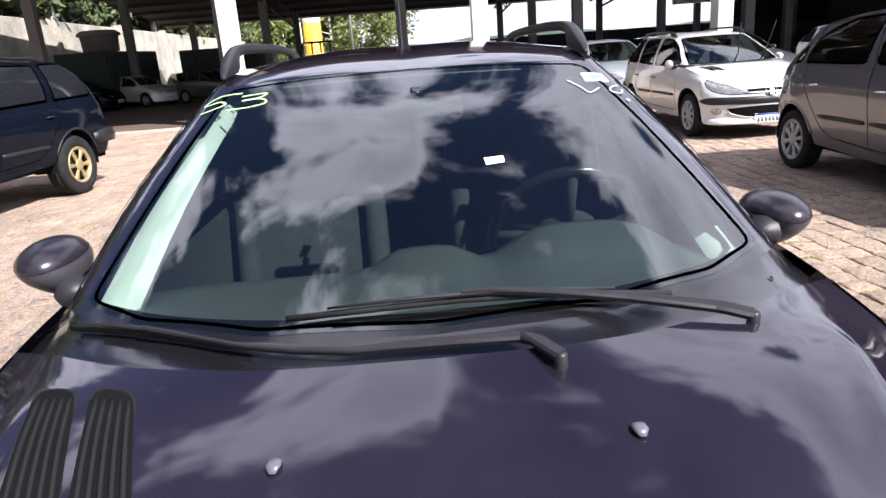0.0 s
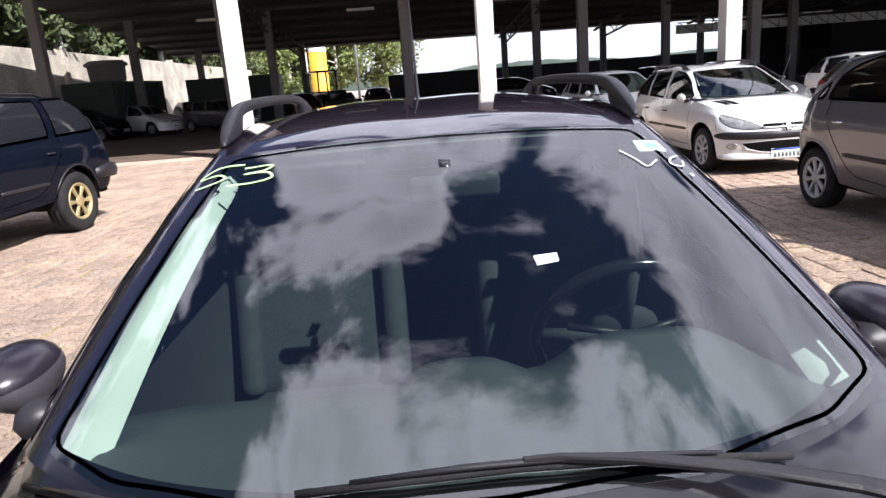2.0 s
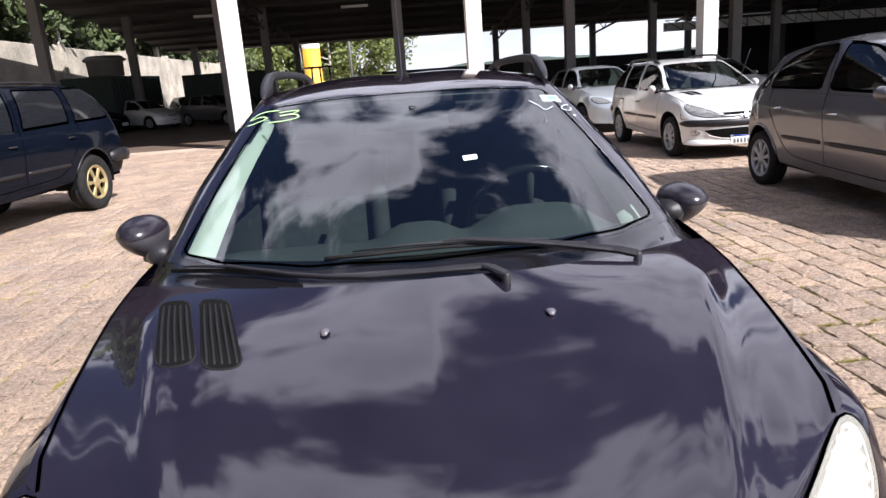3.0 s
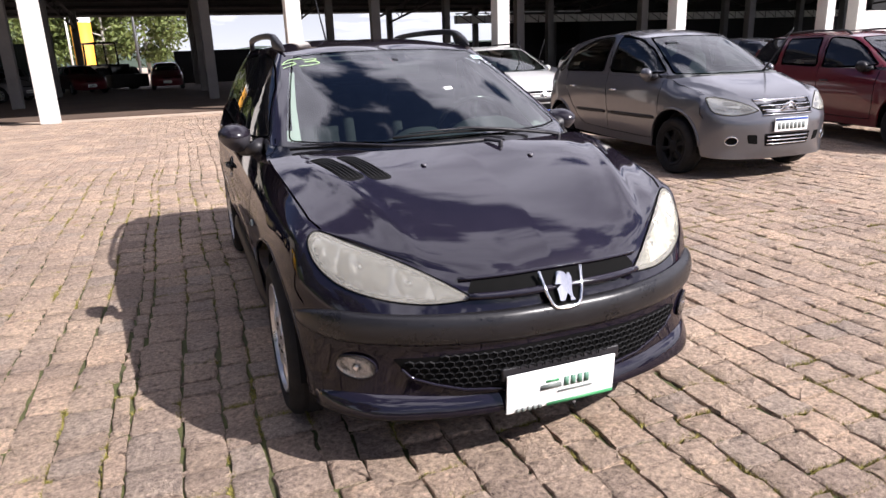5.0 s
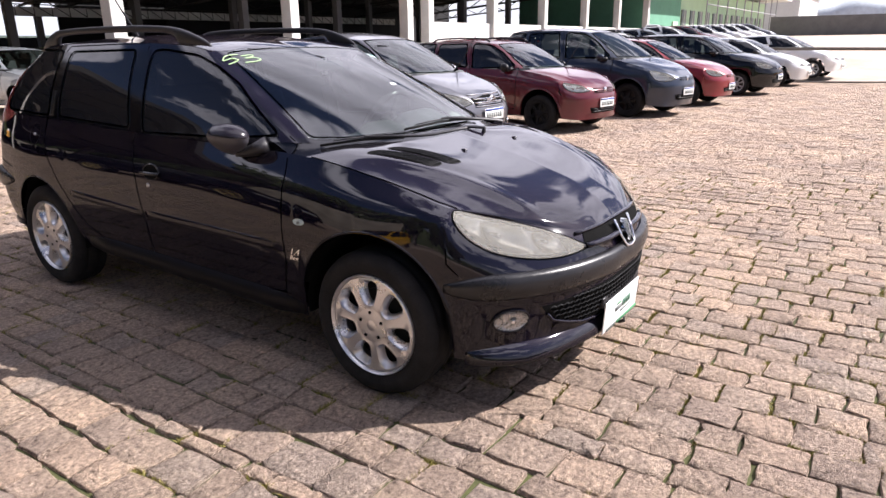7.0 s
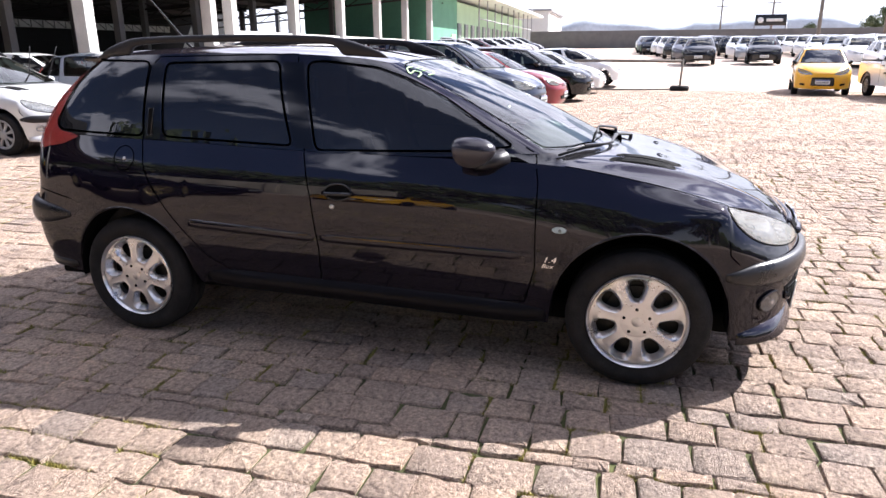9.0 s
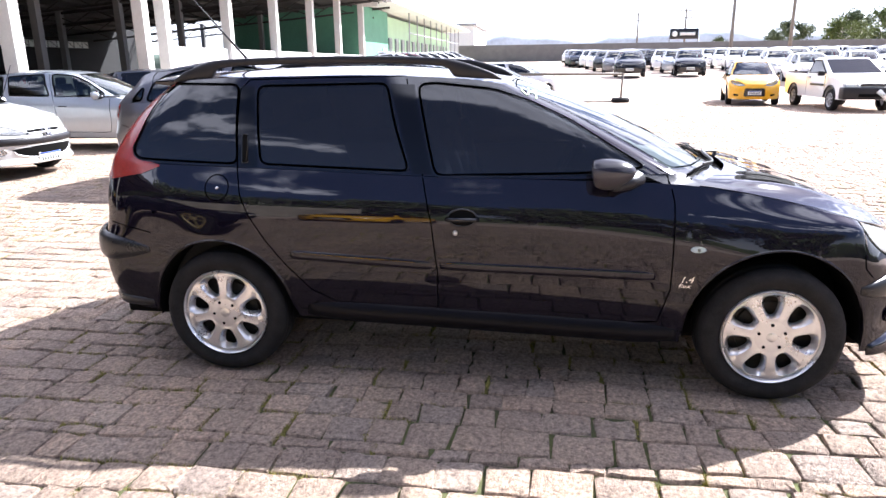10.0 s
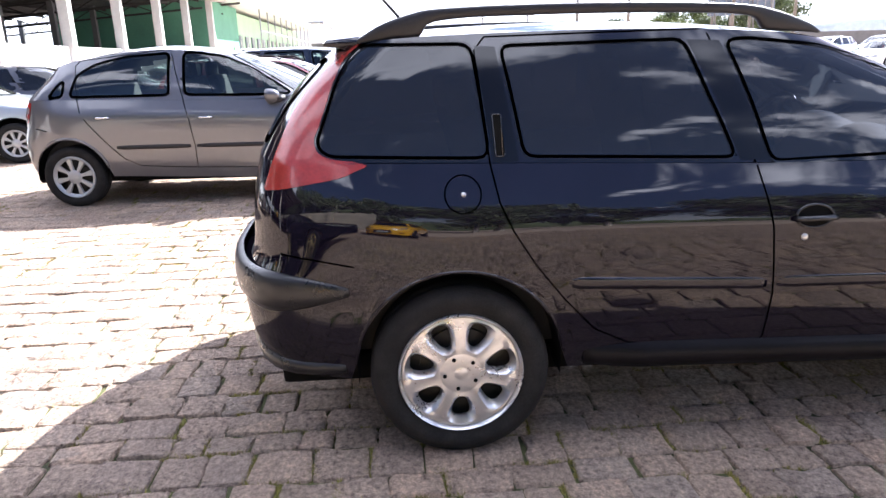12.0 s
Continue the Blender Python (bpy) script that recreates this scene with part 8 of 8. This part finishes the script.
# ---- poles, signs ----
def utility_pole(x, y, h, arms=2):
    p = tagged(new("utility_pole"), "grey utility pole with cross arms", "pole", "utility poles")
    part("mast", tube_bm([(0, 0, 0), (0, 0, h)], 0.16, 8, None, [0.20, 0.12]), M_POLE, p)
    for k in range(arms):
        part("cross_arm", box_bm(0.12, 2.2, 0.14, (0, 0, h - 0.5 - 1.1 * k), 0.01), M_POLE, p)
    p.location = (x, y, rise(x, y))
    return p


for x, y, h in ((72, -23.5, 13), (69, -17, 8.5), (64, -31.2, 13), (120, -22, 8.5), (135, -16, 9), (78, -46, 15)):
    utility_pole(x, y, h)
lamp_post = tagged(new("lamp_post"), "thin mast with a floodlight, standing in the shed's rear yard", "mast")
part("mast", tube_bm([(0, 0, 0), (0, 0, 9.5)], 0.09, 8, None, [0.11, 0.06]), M_MAST, lamp_post)
part("floodlight", box_bm(0.9, 0.3, 0.35, (0, -0.1, 9.4), 0.03), M_MAST, lamp_post)
part("foot", lathe_bm([(0.55, 0), (0.5, 0.35), (0.12, 0.6)], 12, "z"), M_DARKCOL, lamp_post)
lamp_post.location = (-3.4, 52.0, 0)
sign = tagged(new("roadside_sign"), "black roadside sign over an orange shop roof", "sign")
part("board", box_bm(0.3, 4.4, 1.6, (0, 0, 5.3), 0.05), M_GLOSSBLACK, sign)
part("emblem", lathe_bm([(0.001, -0.2), (0.42, -0.18), (0.42, -0.12)], 20, "x", None, (0, 1.45, 5.3)), M_HALFWALL, sign)
part("lettering_bar", box_bm(0.06, 2.3, 0.42, (-0.18, -0.5, 5.3), 0), M_HALFWALL, sign)
part("shop_roof", box_bm(6, 9, 0.8, (3, -2.5, 3.4), 0.2), material("orange_roof", (0.50, 0.20, 0.12), 0.8, var=0.2), sign)
part("shop_wall", box_bm(5.6, 8.4, 3.0, (3, -2.5, 1.5), 0.05), M_WHITEWALL, sign)
for y in (-2.2, 2.2):
    part("leg", tube_bm([(0, y, 0), (0, y, 5)], 0.12, 6), M_MAST, sign)
sign.location = (112, -20.4, rise(112, -20.4) - 1.3)
board = tagged(new("billboard"), "large grey billboard seen from its braced back", "billboard")
M_BOARD = material("weathered_blue_grey_board", (0.15, 0.18, 0.23), 0.8, var=0.25, var_scale=1.5)
part("panel", box_bm(0.3, 6.8, 3.6, (0, 0, 5.6), 0.03), M_BOARD, board)
for k in range(9):
    part("batten", box_bm(0.08, 0.10, 3.5, (-0.2, -3.2 + 0.8 * k, 5.6), 0), M_MAST, board)
for y in (-2.9, -1.0, 1.0, 2.9):
    part("leg", tube_bm([(0, y, 0), (0, y, 7.9)], 0.15, 6), M_POLE, board)
    part("brace", tube_bm([(-2.0, y, 0), (-0.2, y, 6.0)], 0.10, 6), M_POLE, board)
board.matrix_basis = pose(70, -35.1, rise(70, -35.1), 0, 0, -10)


# ---- trees ----
def tree_meshes(seed, h, crown_r, leaves, leaf, bare=0.35):
    """A tapered trunk with limbs, and a crown of many small leaves in uneven clumps."""
    rr = random.Random(seed)
    bm = bmesh.new()
    lean = Vector((rr.uniform(-0.03, 0.03), rr.uniform(-0.03, 0.03), 1))
    top = lean * h * 0.92
    tube_bm([Vector((0, 0, 0)), top * 0.3, top * 0.65, top], 0.2, 8, bm, [0.024 * h, 0.018 * h, 0.012 * h, 0.004 * h])
    clumps = []
    for k in range(15):
        t = bare + (0.97 - bare) * (k + rr.random()) / 15
        a = rr.uniform(0, 6.28)
        reach = crown_r * (0.35 + 0.75 * math.sin(math.pi * min(1, max(0.08, (t - bare) / (1.02 - bare)))) ) * rr.uniform(0.6, 1.1)
        b0 = top * t * 0.95
        e = b0 + Vector((math.cos(a) * reach, math.sin(a) * reach, reach * rr.uniform(0.15, 0.6)))
        tube_bm([b0, (b0 + e) / 2 + Vector((0, 0, 0.06 * h * 0.3)), e], 0.1, 5, bm, [0.008 * h, 0.005 * h, 0.002 * h])
        clumps += [(e, crown_r * rr.uniform(0.28, 0.5)), (b0.lerp(e, 0.6), crown_r * rr.uniform(0.22, 0.4))]
    clumps.append((top, crown_r * 0.35))
    trunk = bpy.data.meshes.new("trunk")
    bm.to_mesh(trunk)
    bm.free()
    trunk.materials.append(M_BARK)
    verts, faces = [], []
    for i in range(leaves):
        c, r = rr.choice(clumps)
        d = Vector((rr.gauss(0, 1), rr.gauss(0, 1), rr.gauss(0, 0.75)))
        d = d.normalized() * r * rr.random() ** 0.45
        p = c + d
        u = Vector((rr.gauss(0, 1), rr.gauss(0, 1), rr.gauss(0, 1))).normalized()
        v = u.cross(Vector((rr.gauss(0, 1), rr.gauss(0, 1), rr.gauss(0, 1)))).normalized()
        s = leaf * rr.uniform(0.6, 1.3)
        b = len(verts)
        verts += [p - u * s, p + v * s * 0.45, p + u * s, p - v * s * 0.45]
        faces.append((b, b + 1, b + 2, b + 3))
    return trunk, verts, faces


def tree_kind(seed, h, crown_r, leaves, leaf, mat, label, bare=0.35):
    trunk, v, f = tree_meshes(seed, h, crown_r, leaves, leaf, bare)
    t = tagged(new("tree"), label, "tree", "trees")
    put("trunk", trunk, t)
    put("crown", mesh_from("crown", v, f, mat, None, False), t)
    return t


eucalypt = tree_kind(3, 15.0, 3.2, 5200, 0.26, M_LEAF, "tall slim tree with a pale trunk behind the wall", 0.42)
eucalypt.matrix_basis = pose(-18.0, 35.0, 0) @ Matrix.Scale(0.95, 4)
broad = tree_kind(8, 9.0, 3.6, 5200, 0.24, M_LEAF, "broad dark green tree behind the wall", 0.22)
broad.matrix_basis = pose(-21.0, 28.0, 0) @ Matrix.Scale(1.1, 4)
shrub = tree_kind(11, 6.5, 3.4, 5200, 0.22, M_LEAFYELLOW, "sunlit yellow-green tree beyond the shed", 0.12)
shrub.matrix_basis = pose(-16.0, 99.0, 0) @ Matrix.Scale(1.4, 4)
rng = random.Random(21)
for x, y in ((-18, 37.5), (-18.2, 53), (-18, 60.5), (-18.5, 64), (-21, 29), (-22, 45), (-23, 57), (-20, 23), (-21, 15)):
    copy_thing(eucalypt, Matrix.Translation((x, y, 0)) @ Matrix.Rotation(rng.uniform(0, 6.3), 4, "Z") @ Matrix.Scale(rng.uniform(0.85, 1.05), 4))
for x, y in ((-19.5, 18), (-21, 23), (-20, 33), (-22, 37), (-20.5, 41), (-22, 47), (-20, 51), (-22, 56), (-20.5, 62), (-21, 70), (-19, 80), (-20, 11), (-25, 30), (-25, 40), (-25, 50)):
    copy_thing(broad, Matrix.Translation((x, y, 0)) @ Matrix.Rotation(rng.uniform(0, 6.3), 4, "Z") @ Matrix.Scale(rng.uniform(0.95, 1.25), 4))
for x, y in ((-21, 98), (-9.5, 101), (-26, 100), (-4.5, 106), (-13, 106)):
    copy_thing(shrub, Matrix.Translation((x, y, 0)) @ Matrix.Rotation(rng.uniform(0, 6.3), 4, "Z") @ Matrix.Scale(rng.uniform(1.2, 1.6), 4))
# the wood on the far right and single trees along the road
for x, y, s in ((92, -36, 0.75), (97, -39, 0.9), (101, -44, 1.0), (90, -42, 0.8), (108, -52, 1.2), (112, -60, 1.3), (118, -68, 1.4), (104, -58, 1.2), (95, -50, 1.0), (99, -30, 0.6), (104, -24, 0.5), (116, -38, 0.9)):
    x, y = -3.5 + 1.4 * (x + 3.5), 1 + 1.4 * (y - 1)
    copy_thing(broad if rng.random() < 0.7 else shrub, Matrix.Translation((x, y, rise(x, y) - 0.3)) @ Matrix.Rotation(rng.uniform(0, 6.3), 4, "Z") @ Matrix.Scale(s, 4))
# bare-looking tree behind the camera, mirrored in the car's side
for x, y, s in ((-26, -6, 1.0), (-24, 1, 1.1), (-25.5, 7, 1.25), (-24, 13, 1.1), (-23, -13, 1.2), (-28, -20, 1.3), (-27, -1, 1.3)):
    copy_thing(broad, Matrix.Translation((x, y, 0)) @ Matrix.Rotation(rng.uniform(0, 6.3), 4, "Z") @ Matrix.Scale(s, 4))
copy_thing(eucalypt, Matrix.Translation((-30, 8, 0)))
copy_thing(eucalypt, Matrix.Translation((-28, -16, 0)))


# ---- far hills and tree lines ----
def ridge(name, label, a0, a1, dist, base, amp, seed, mat):
    rr = random.Random(seed)
    verts, faces = [], []
    n = 160
    hgt = [0.0] * (n + 1)
    for o in range(1, 7):
        ph, fr = rr.uniform(0, 6.28), 1.7 ** o
        for i in range(n + 1):
            hgt[i] += math.sin(fr * 3.1 * i / n * 2 + ph) / (1.45 ** o)
    for i in range(n + 1):
        a = radians(a0 + (a1 - a0) * i / n)
        z = base + amp * hgt[i] + rr.uniform(-0.06, 0.06) * base
        for r, zz in ((dist, -1), (dist, max(0.5, z) * 0.7), (dist * 1.04, max(0.6, z)), (dist * 1.2, -1)):
            verts.append((r * math.cos(a), r * math.sin(a), zz))
        if i:
            q = 4 * i
            faces += [(q - 4 + k, q + k, q + k + 1, q - 3 + k) for k in range(3)]
    return tagged(put(name, mesh_from(name, verts, faces, mat)), label, "hills", "", "structure")


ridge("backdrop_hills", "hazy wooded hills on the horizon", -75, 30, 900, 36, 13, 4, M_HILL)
ridge("backdrop_woods", "dark line of woods behind the shed", 30, 150, 330, 6, 2.6, 9, material("far_dark_woods", (0.05, 0.07, 0.055), 1.0, var=0.4, var_scale=0.05))
ridge("backdrop_rear", "line of trees behind the camera", 150, 285, 75, 7, 3.2, 14, M_LEAF)


# ---- paving: granite setts in courses that run along the row of the car ----
prng = np.random.RandomState(7)


# edges of the courses beside the car
COURSE_EDGES = (-1.365, -1.18, -1.03, -0.905, -0.72, -0.60)


def courses(x0, x1, y0, y1):
    """Centre and size of every sett in a stretch of the yard."""
    out = []
    edges = [x0]
    while edges[-1] < x1:
        edges.append(edges[-1] + prng.uniform(0.135, 0.190))
    if x0 < COURSE_EDGES[0] < x1:
        lo = [e for e in edges if e < COURSE_EDGES[0] - 0.07]
        lo += list(COURSE_EDGES)
        while lo[-1] < x1:
            lo.append(lo[-1] + prng.uniform(0.135, 0.190))
        edges = lo
    for a, b in zip(edges, edges[1:]):
        y = y0 + prng.uniform(-0.2, 0)
        while y < y1:
            ln = min(0.25, max(0.12, prng.normal(0.178, 0.032)))
            out.append((0.5 * (a + b), y + ln / 2, b - a, ln))
            y += ln
    out = np.array(out)
    out[:, :2] += prng.normal(0, 0.003, (len(out), 2))
    return out


def wave(x, y):
    """The courses wander a little."""
    return 0.020 * np.sin(0.9 * y + 0.31 * x) + 0.012 * np.sin(2.3 * y + 1.7 * x), 0.015 * np.sin(1.1 * x)


OUTLINE_SIMPLE = [(-0.80, -1), (0.80, -1), (1, -0.84), (1, 0), (1, 0.84), (0.80, 1), (-0.80, 1), (-1, 0.84), (-1, 0), (-1, -0.84)]
OUTLINE_FULL = [(-0.84, -1), (-0.3, -1), (0.3, -1), (0.84, -1), (1, -0.88), (1, -0.3), (1, 0.3), (1, 0.88), (0.84, 1), (0.3, 1), (-0.3, 1), (-0.84, 1), (-1, 0.88), (-1, 0.3), (-1, -0.3), (-1, -0.88)]


def sett_shape(outline, w, ln, gap, top, rng_):
    """Uneven outlines with blunt corners and a rough crowned top, for many setts at once; returns arrays (n, 3k + 1, 3)."""
    base, n, k = np.array(outline, float), len(w), len(outline)
    cut = rng_.uniform(0.0, 1.0, (n, k))
    hw, hl = (w - gap)[:, None] / 2, (ln - gap)[:, None] / 2
    far = np.abs(base) > 0.5
    bx = base[None, :, 0] * np.where((far.all(1) & (np.abs(base[:, 0]) < 1))[None], 1.0 + 0.16 * cut, 1.0)
    by = base[None, :, 1] * np.where((far.all(1) & (np.abs(base[:, 1]) < 1))[None], 1.0 + 0.12 * cut, 1.0)
    ox, oy = bx * hw + rng_.normal(0, 0.0048, (n, k)), by * hl + rng_.normal(0, 0.0048, (n, k))
    low = np.stack([ox, oy, np.full((n, k), -0.045)], 2)
    tilt = ox * rng_.normal(0, 0.014, (n, 1)) + oy * rng_.normal(0, 0.014, (n, 1))
    edge = rng_.uniform(0.002, 0.006, (n, k))
    up = np.stack([ox - np.sign(ox) * np.minimum(edge, np.abs(ox)), oy - np.sign(oy) * np.minimum(edge, np.abs(oy)), top[:, None] + tilt + rng_.normal(0, 0.0018, (n, k))], 2)
    rim = np.stack([ox, oy, up[:, :, 2] - rng_.uniform(0.003, 0.009, (n, k))], 2)
    mid = np.stack([rng_.normal(0, 0.014, n), rng_.normal(0, 0.014, n), top + rng_.normal(0.002, 0.0025, n)], 1)[:, None]
    return np.concatenate([low, rim, up, mid], 1)


def sett_faces(k):
    return [(i, (i + 1) % k, k + (i + 1) % k, k + i) for i in range(k)] + [(k + i, k + (i + 1) % k, 2 * k + (i + 1) % k, 2 * k + i) for i in range(k)] + [(2 * k + i, 2 * k + (i + 1) % k, 3 * k) for i in range(k)]


pavement = tagged(new("pavement"), "worn pinkish granite setts with mossy joints", "paving", "", "structure")
near = courses(-6.0, 9.2, -5.6, 9.0)
dx, dy = wave(near[:, 0], near[:, 1])
pos = np.stack([near[:, 0] + dx, near[:, 1] + dy], 1)
single = (pos[:, 0] > -1.95) & (pos[:, 0] < -0.80) & (pos[:, 1] > -0.9) & (pos[:, 1] < 3.9)
single &= np.cumsum(single) <= 290
level = prng.normal(0, 0.0020, len(near))
rest = np.where(~single)[0]
shape = sett_shape(OUTLINE_FULL, near[rest, 2], near[rest, 3], 0.0080, level[rest], prng)
V = (shape + np.concatenate([pos[rest], np.zeros((len(rest), 1))], 1)[:, None]).reshape(-1, 3)
F = [tuple(49 * i + q for q in f) for i in range(len(rest)) for f in sett_faces(16)]
me = bpy.data.meshes.new("setts")
me.from_pydata(V.tolist(), [], F)
me.materials.append(M_SETT)
me.polygons.foreach_set("use_smooth", [True] * len(me.polygons))
sharp(me, 50)
tagged(put("setts", me, pavement), "", "", "", "stuff")
# farther setts: fewer faces
far_sets = []
for box in ((9.2, 22.3, -14, 9.0), (-11, -6.0, -14.5, 16.5), (-6.0, 22.3, 9.0, 16.5), (-6.0, 9.2, -14.5, -5.6)):
    far_sets.append(courses(*box))
far_s = np.vstack(far_sets)
dx, dy = wave(far_s[:, 0], far_s[:, 1])
n = len(far_s)
c = np.array([(-1, -1), (1, -1), (1, 1), (-1, 1)], float)
ox = c[None, :, 0] * (far_s[:, 2:3] - 0.008) / 2 + prng.normal(0, 0.004, (n, 4))
oy = c[None, :, 1] * (far_s[:, 3:4] - 0.008) / 2 + prng.normal(0, 0.004, (n, 4))
tz = prng.normal(0, 0.002, (n, 1)) + prng.normal(0, 0.0015, (n, 4))
low = np.stack([ox, oy, np.full((n, 4), -0.045)], 2)
up = np.stack([ox * 0.975, oy * 0.978, tz], 2)
V = (np.concatenate([low, up], 1) + np.stack([far_s[:, 0] + dx, far_s[:, 1] + dy, np.zeros(n)], 1)[:, None]).reshape(-1, 3)
quad = np.array([(0, 1, 5, 4), (1, 2, 6, 5), (2, 3, 7, 6), (3, 0, 4, 7), (4, 5, 6, 7)])
F = (8 * np.arange(n)[:, None, None] + quad[None]).reshape(-1, 4)
me = bpy.data.meshes.new("setts")
me.from_pydata(V.tolist(), [], F.tolist())
me.materials.append(M_SETT)
tagged(put("setts", me, pavement), "", "", "", "stuff")
# single setts beside the car, on shared meshes
pool = {}
chosen = np.where(single)[0]
shape = sett_shape(OUTLINE_SIMPLE, near[chosen, 2], near[chosen, 3], 0.0080, level[chosen], prng)
for row, i in enumerate(chosen):
    w_, l_ = float(near[i, 2]), float(near[i, 3])
    key = (round(w_ / 0.025), round(l_ / 0.030), int(i) % 4)
    if key not in pool:
        me = bpy.data.meshes.new("sett")
        me.from_pydata(shape[row].tolist(), [], sett_faces(10))
        me.materials.append(M_SETT_ONE)
        me.polygons.foreach_set("use_smooth", [True] * len(me.polygons))
        sharp(me, 50)
        pool[key] = (me, w_, l_)
    me, w0_, l0_ = pool[key]
    ob = put("sett", me, pavement)
    ob.location, ob.scale = (float(pos[i, 0]), float(pos[i, 1]), 0), (w_ / w0_, l_ / l0_, 1)
# short grass and moss that grows in the joints, thick in some places
grng = np.random.RandomState(31)
c = np.concatenate([pos, near[:, 2:4]], 1)
c = c[(c[:, 0] > -5.0) & (c[:, 0] < 5.0) & (c[:, 1] > -3.6) & (c[:, 1] < 7.0)]
thick = np.sin(1.9 * c[:, 0] + 0.7 * c[:, 1] + 1.0) + np.sin(2.7 * c[:, 1] - 1.3 * c[:, 0]) + grng.normal(0, 0.9, len(c))
c = c[thick > -0.3]
spots = []
for x, y, w, ln in c:
    k = grng.randint(8, 24)
    side = grng.randint(4)
    for t in grng.uniform(-0.5, 0.5, k):
        if side < 2:
            spots.append((x + (side - 0.5) * w, y + t * ln))
        else:
            spots.append((x + t * w, y + (side - 2.5) * ln))
spots = np.array(spots)
spots += grng.normal(0, 0.003, spots.shape)
reps = np.repeat(spots, 7, axis=0) + grng.normal(0, 0.006, (len(spots) * 7, 2))
n = len(reps)
ang, tall, wide_ = grng.uniform(0, 2 * np.pi, n), grng.uniform(0.010, 0.024, n), grng.uniform(0.0015, 0.0036, n)
tip = grng.normal(0, 0.010, (n, 2))
z0 = np.full(n, -0.014)
a = np.stack([reps[:, 0] - wide_ * np.cos(ang), reps[:, 1] - wide_ * np.sin(ang), z0], 1)
b = np.stack([reps[:, 0] + wide_ * np.cos(ang), reps[:, 1] + wide_ * np.sin(ang), z0], 1)
t = np.stack([reps[:, 0] + tip[:, 0], reps[:, 1] + tip[:, 1], z0 + tall], 1)
me = bpy.data.meshes.new("moss_tufts")
me.from_pydata(np.stack([a, b, t], 1).reshape(-1, 3).tolist(), [], np.arange(3 * n).reshape(-1, 3).tolist())
me.materials.append(material("joint_grass", (0.16, 0.155, 0.030), 0.8, var=0.4, var_scale=4, isl_rand=0.5, tint=(0.32, 0.27, 0.07)))
tagged(put("moss_tufts", me, pavement), "", "", "", "stuff")
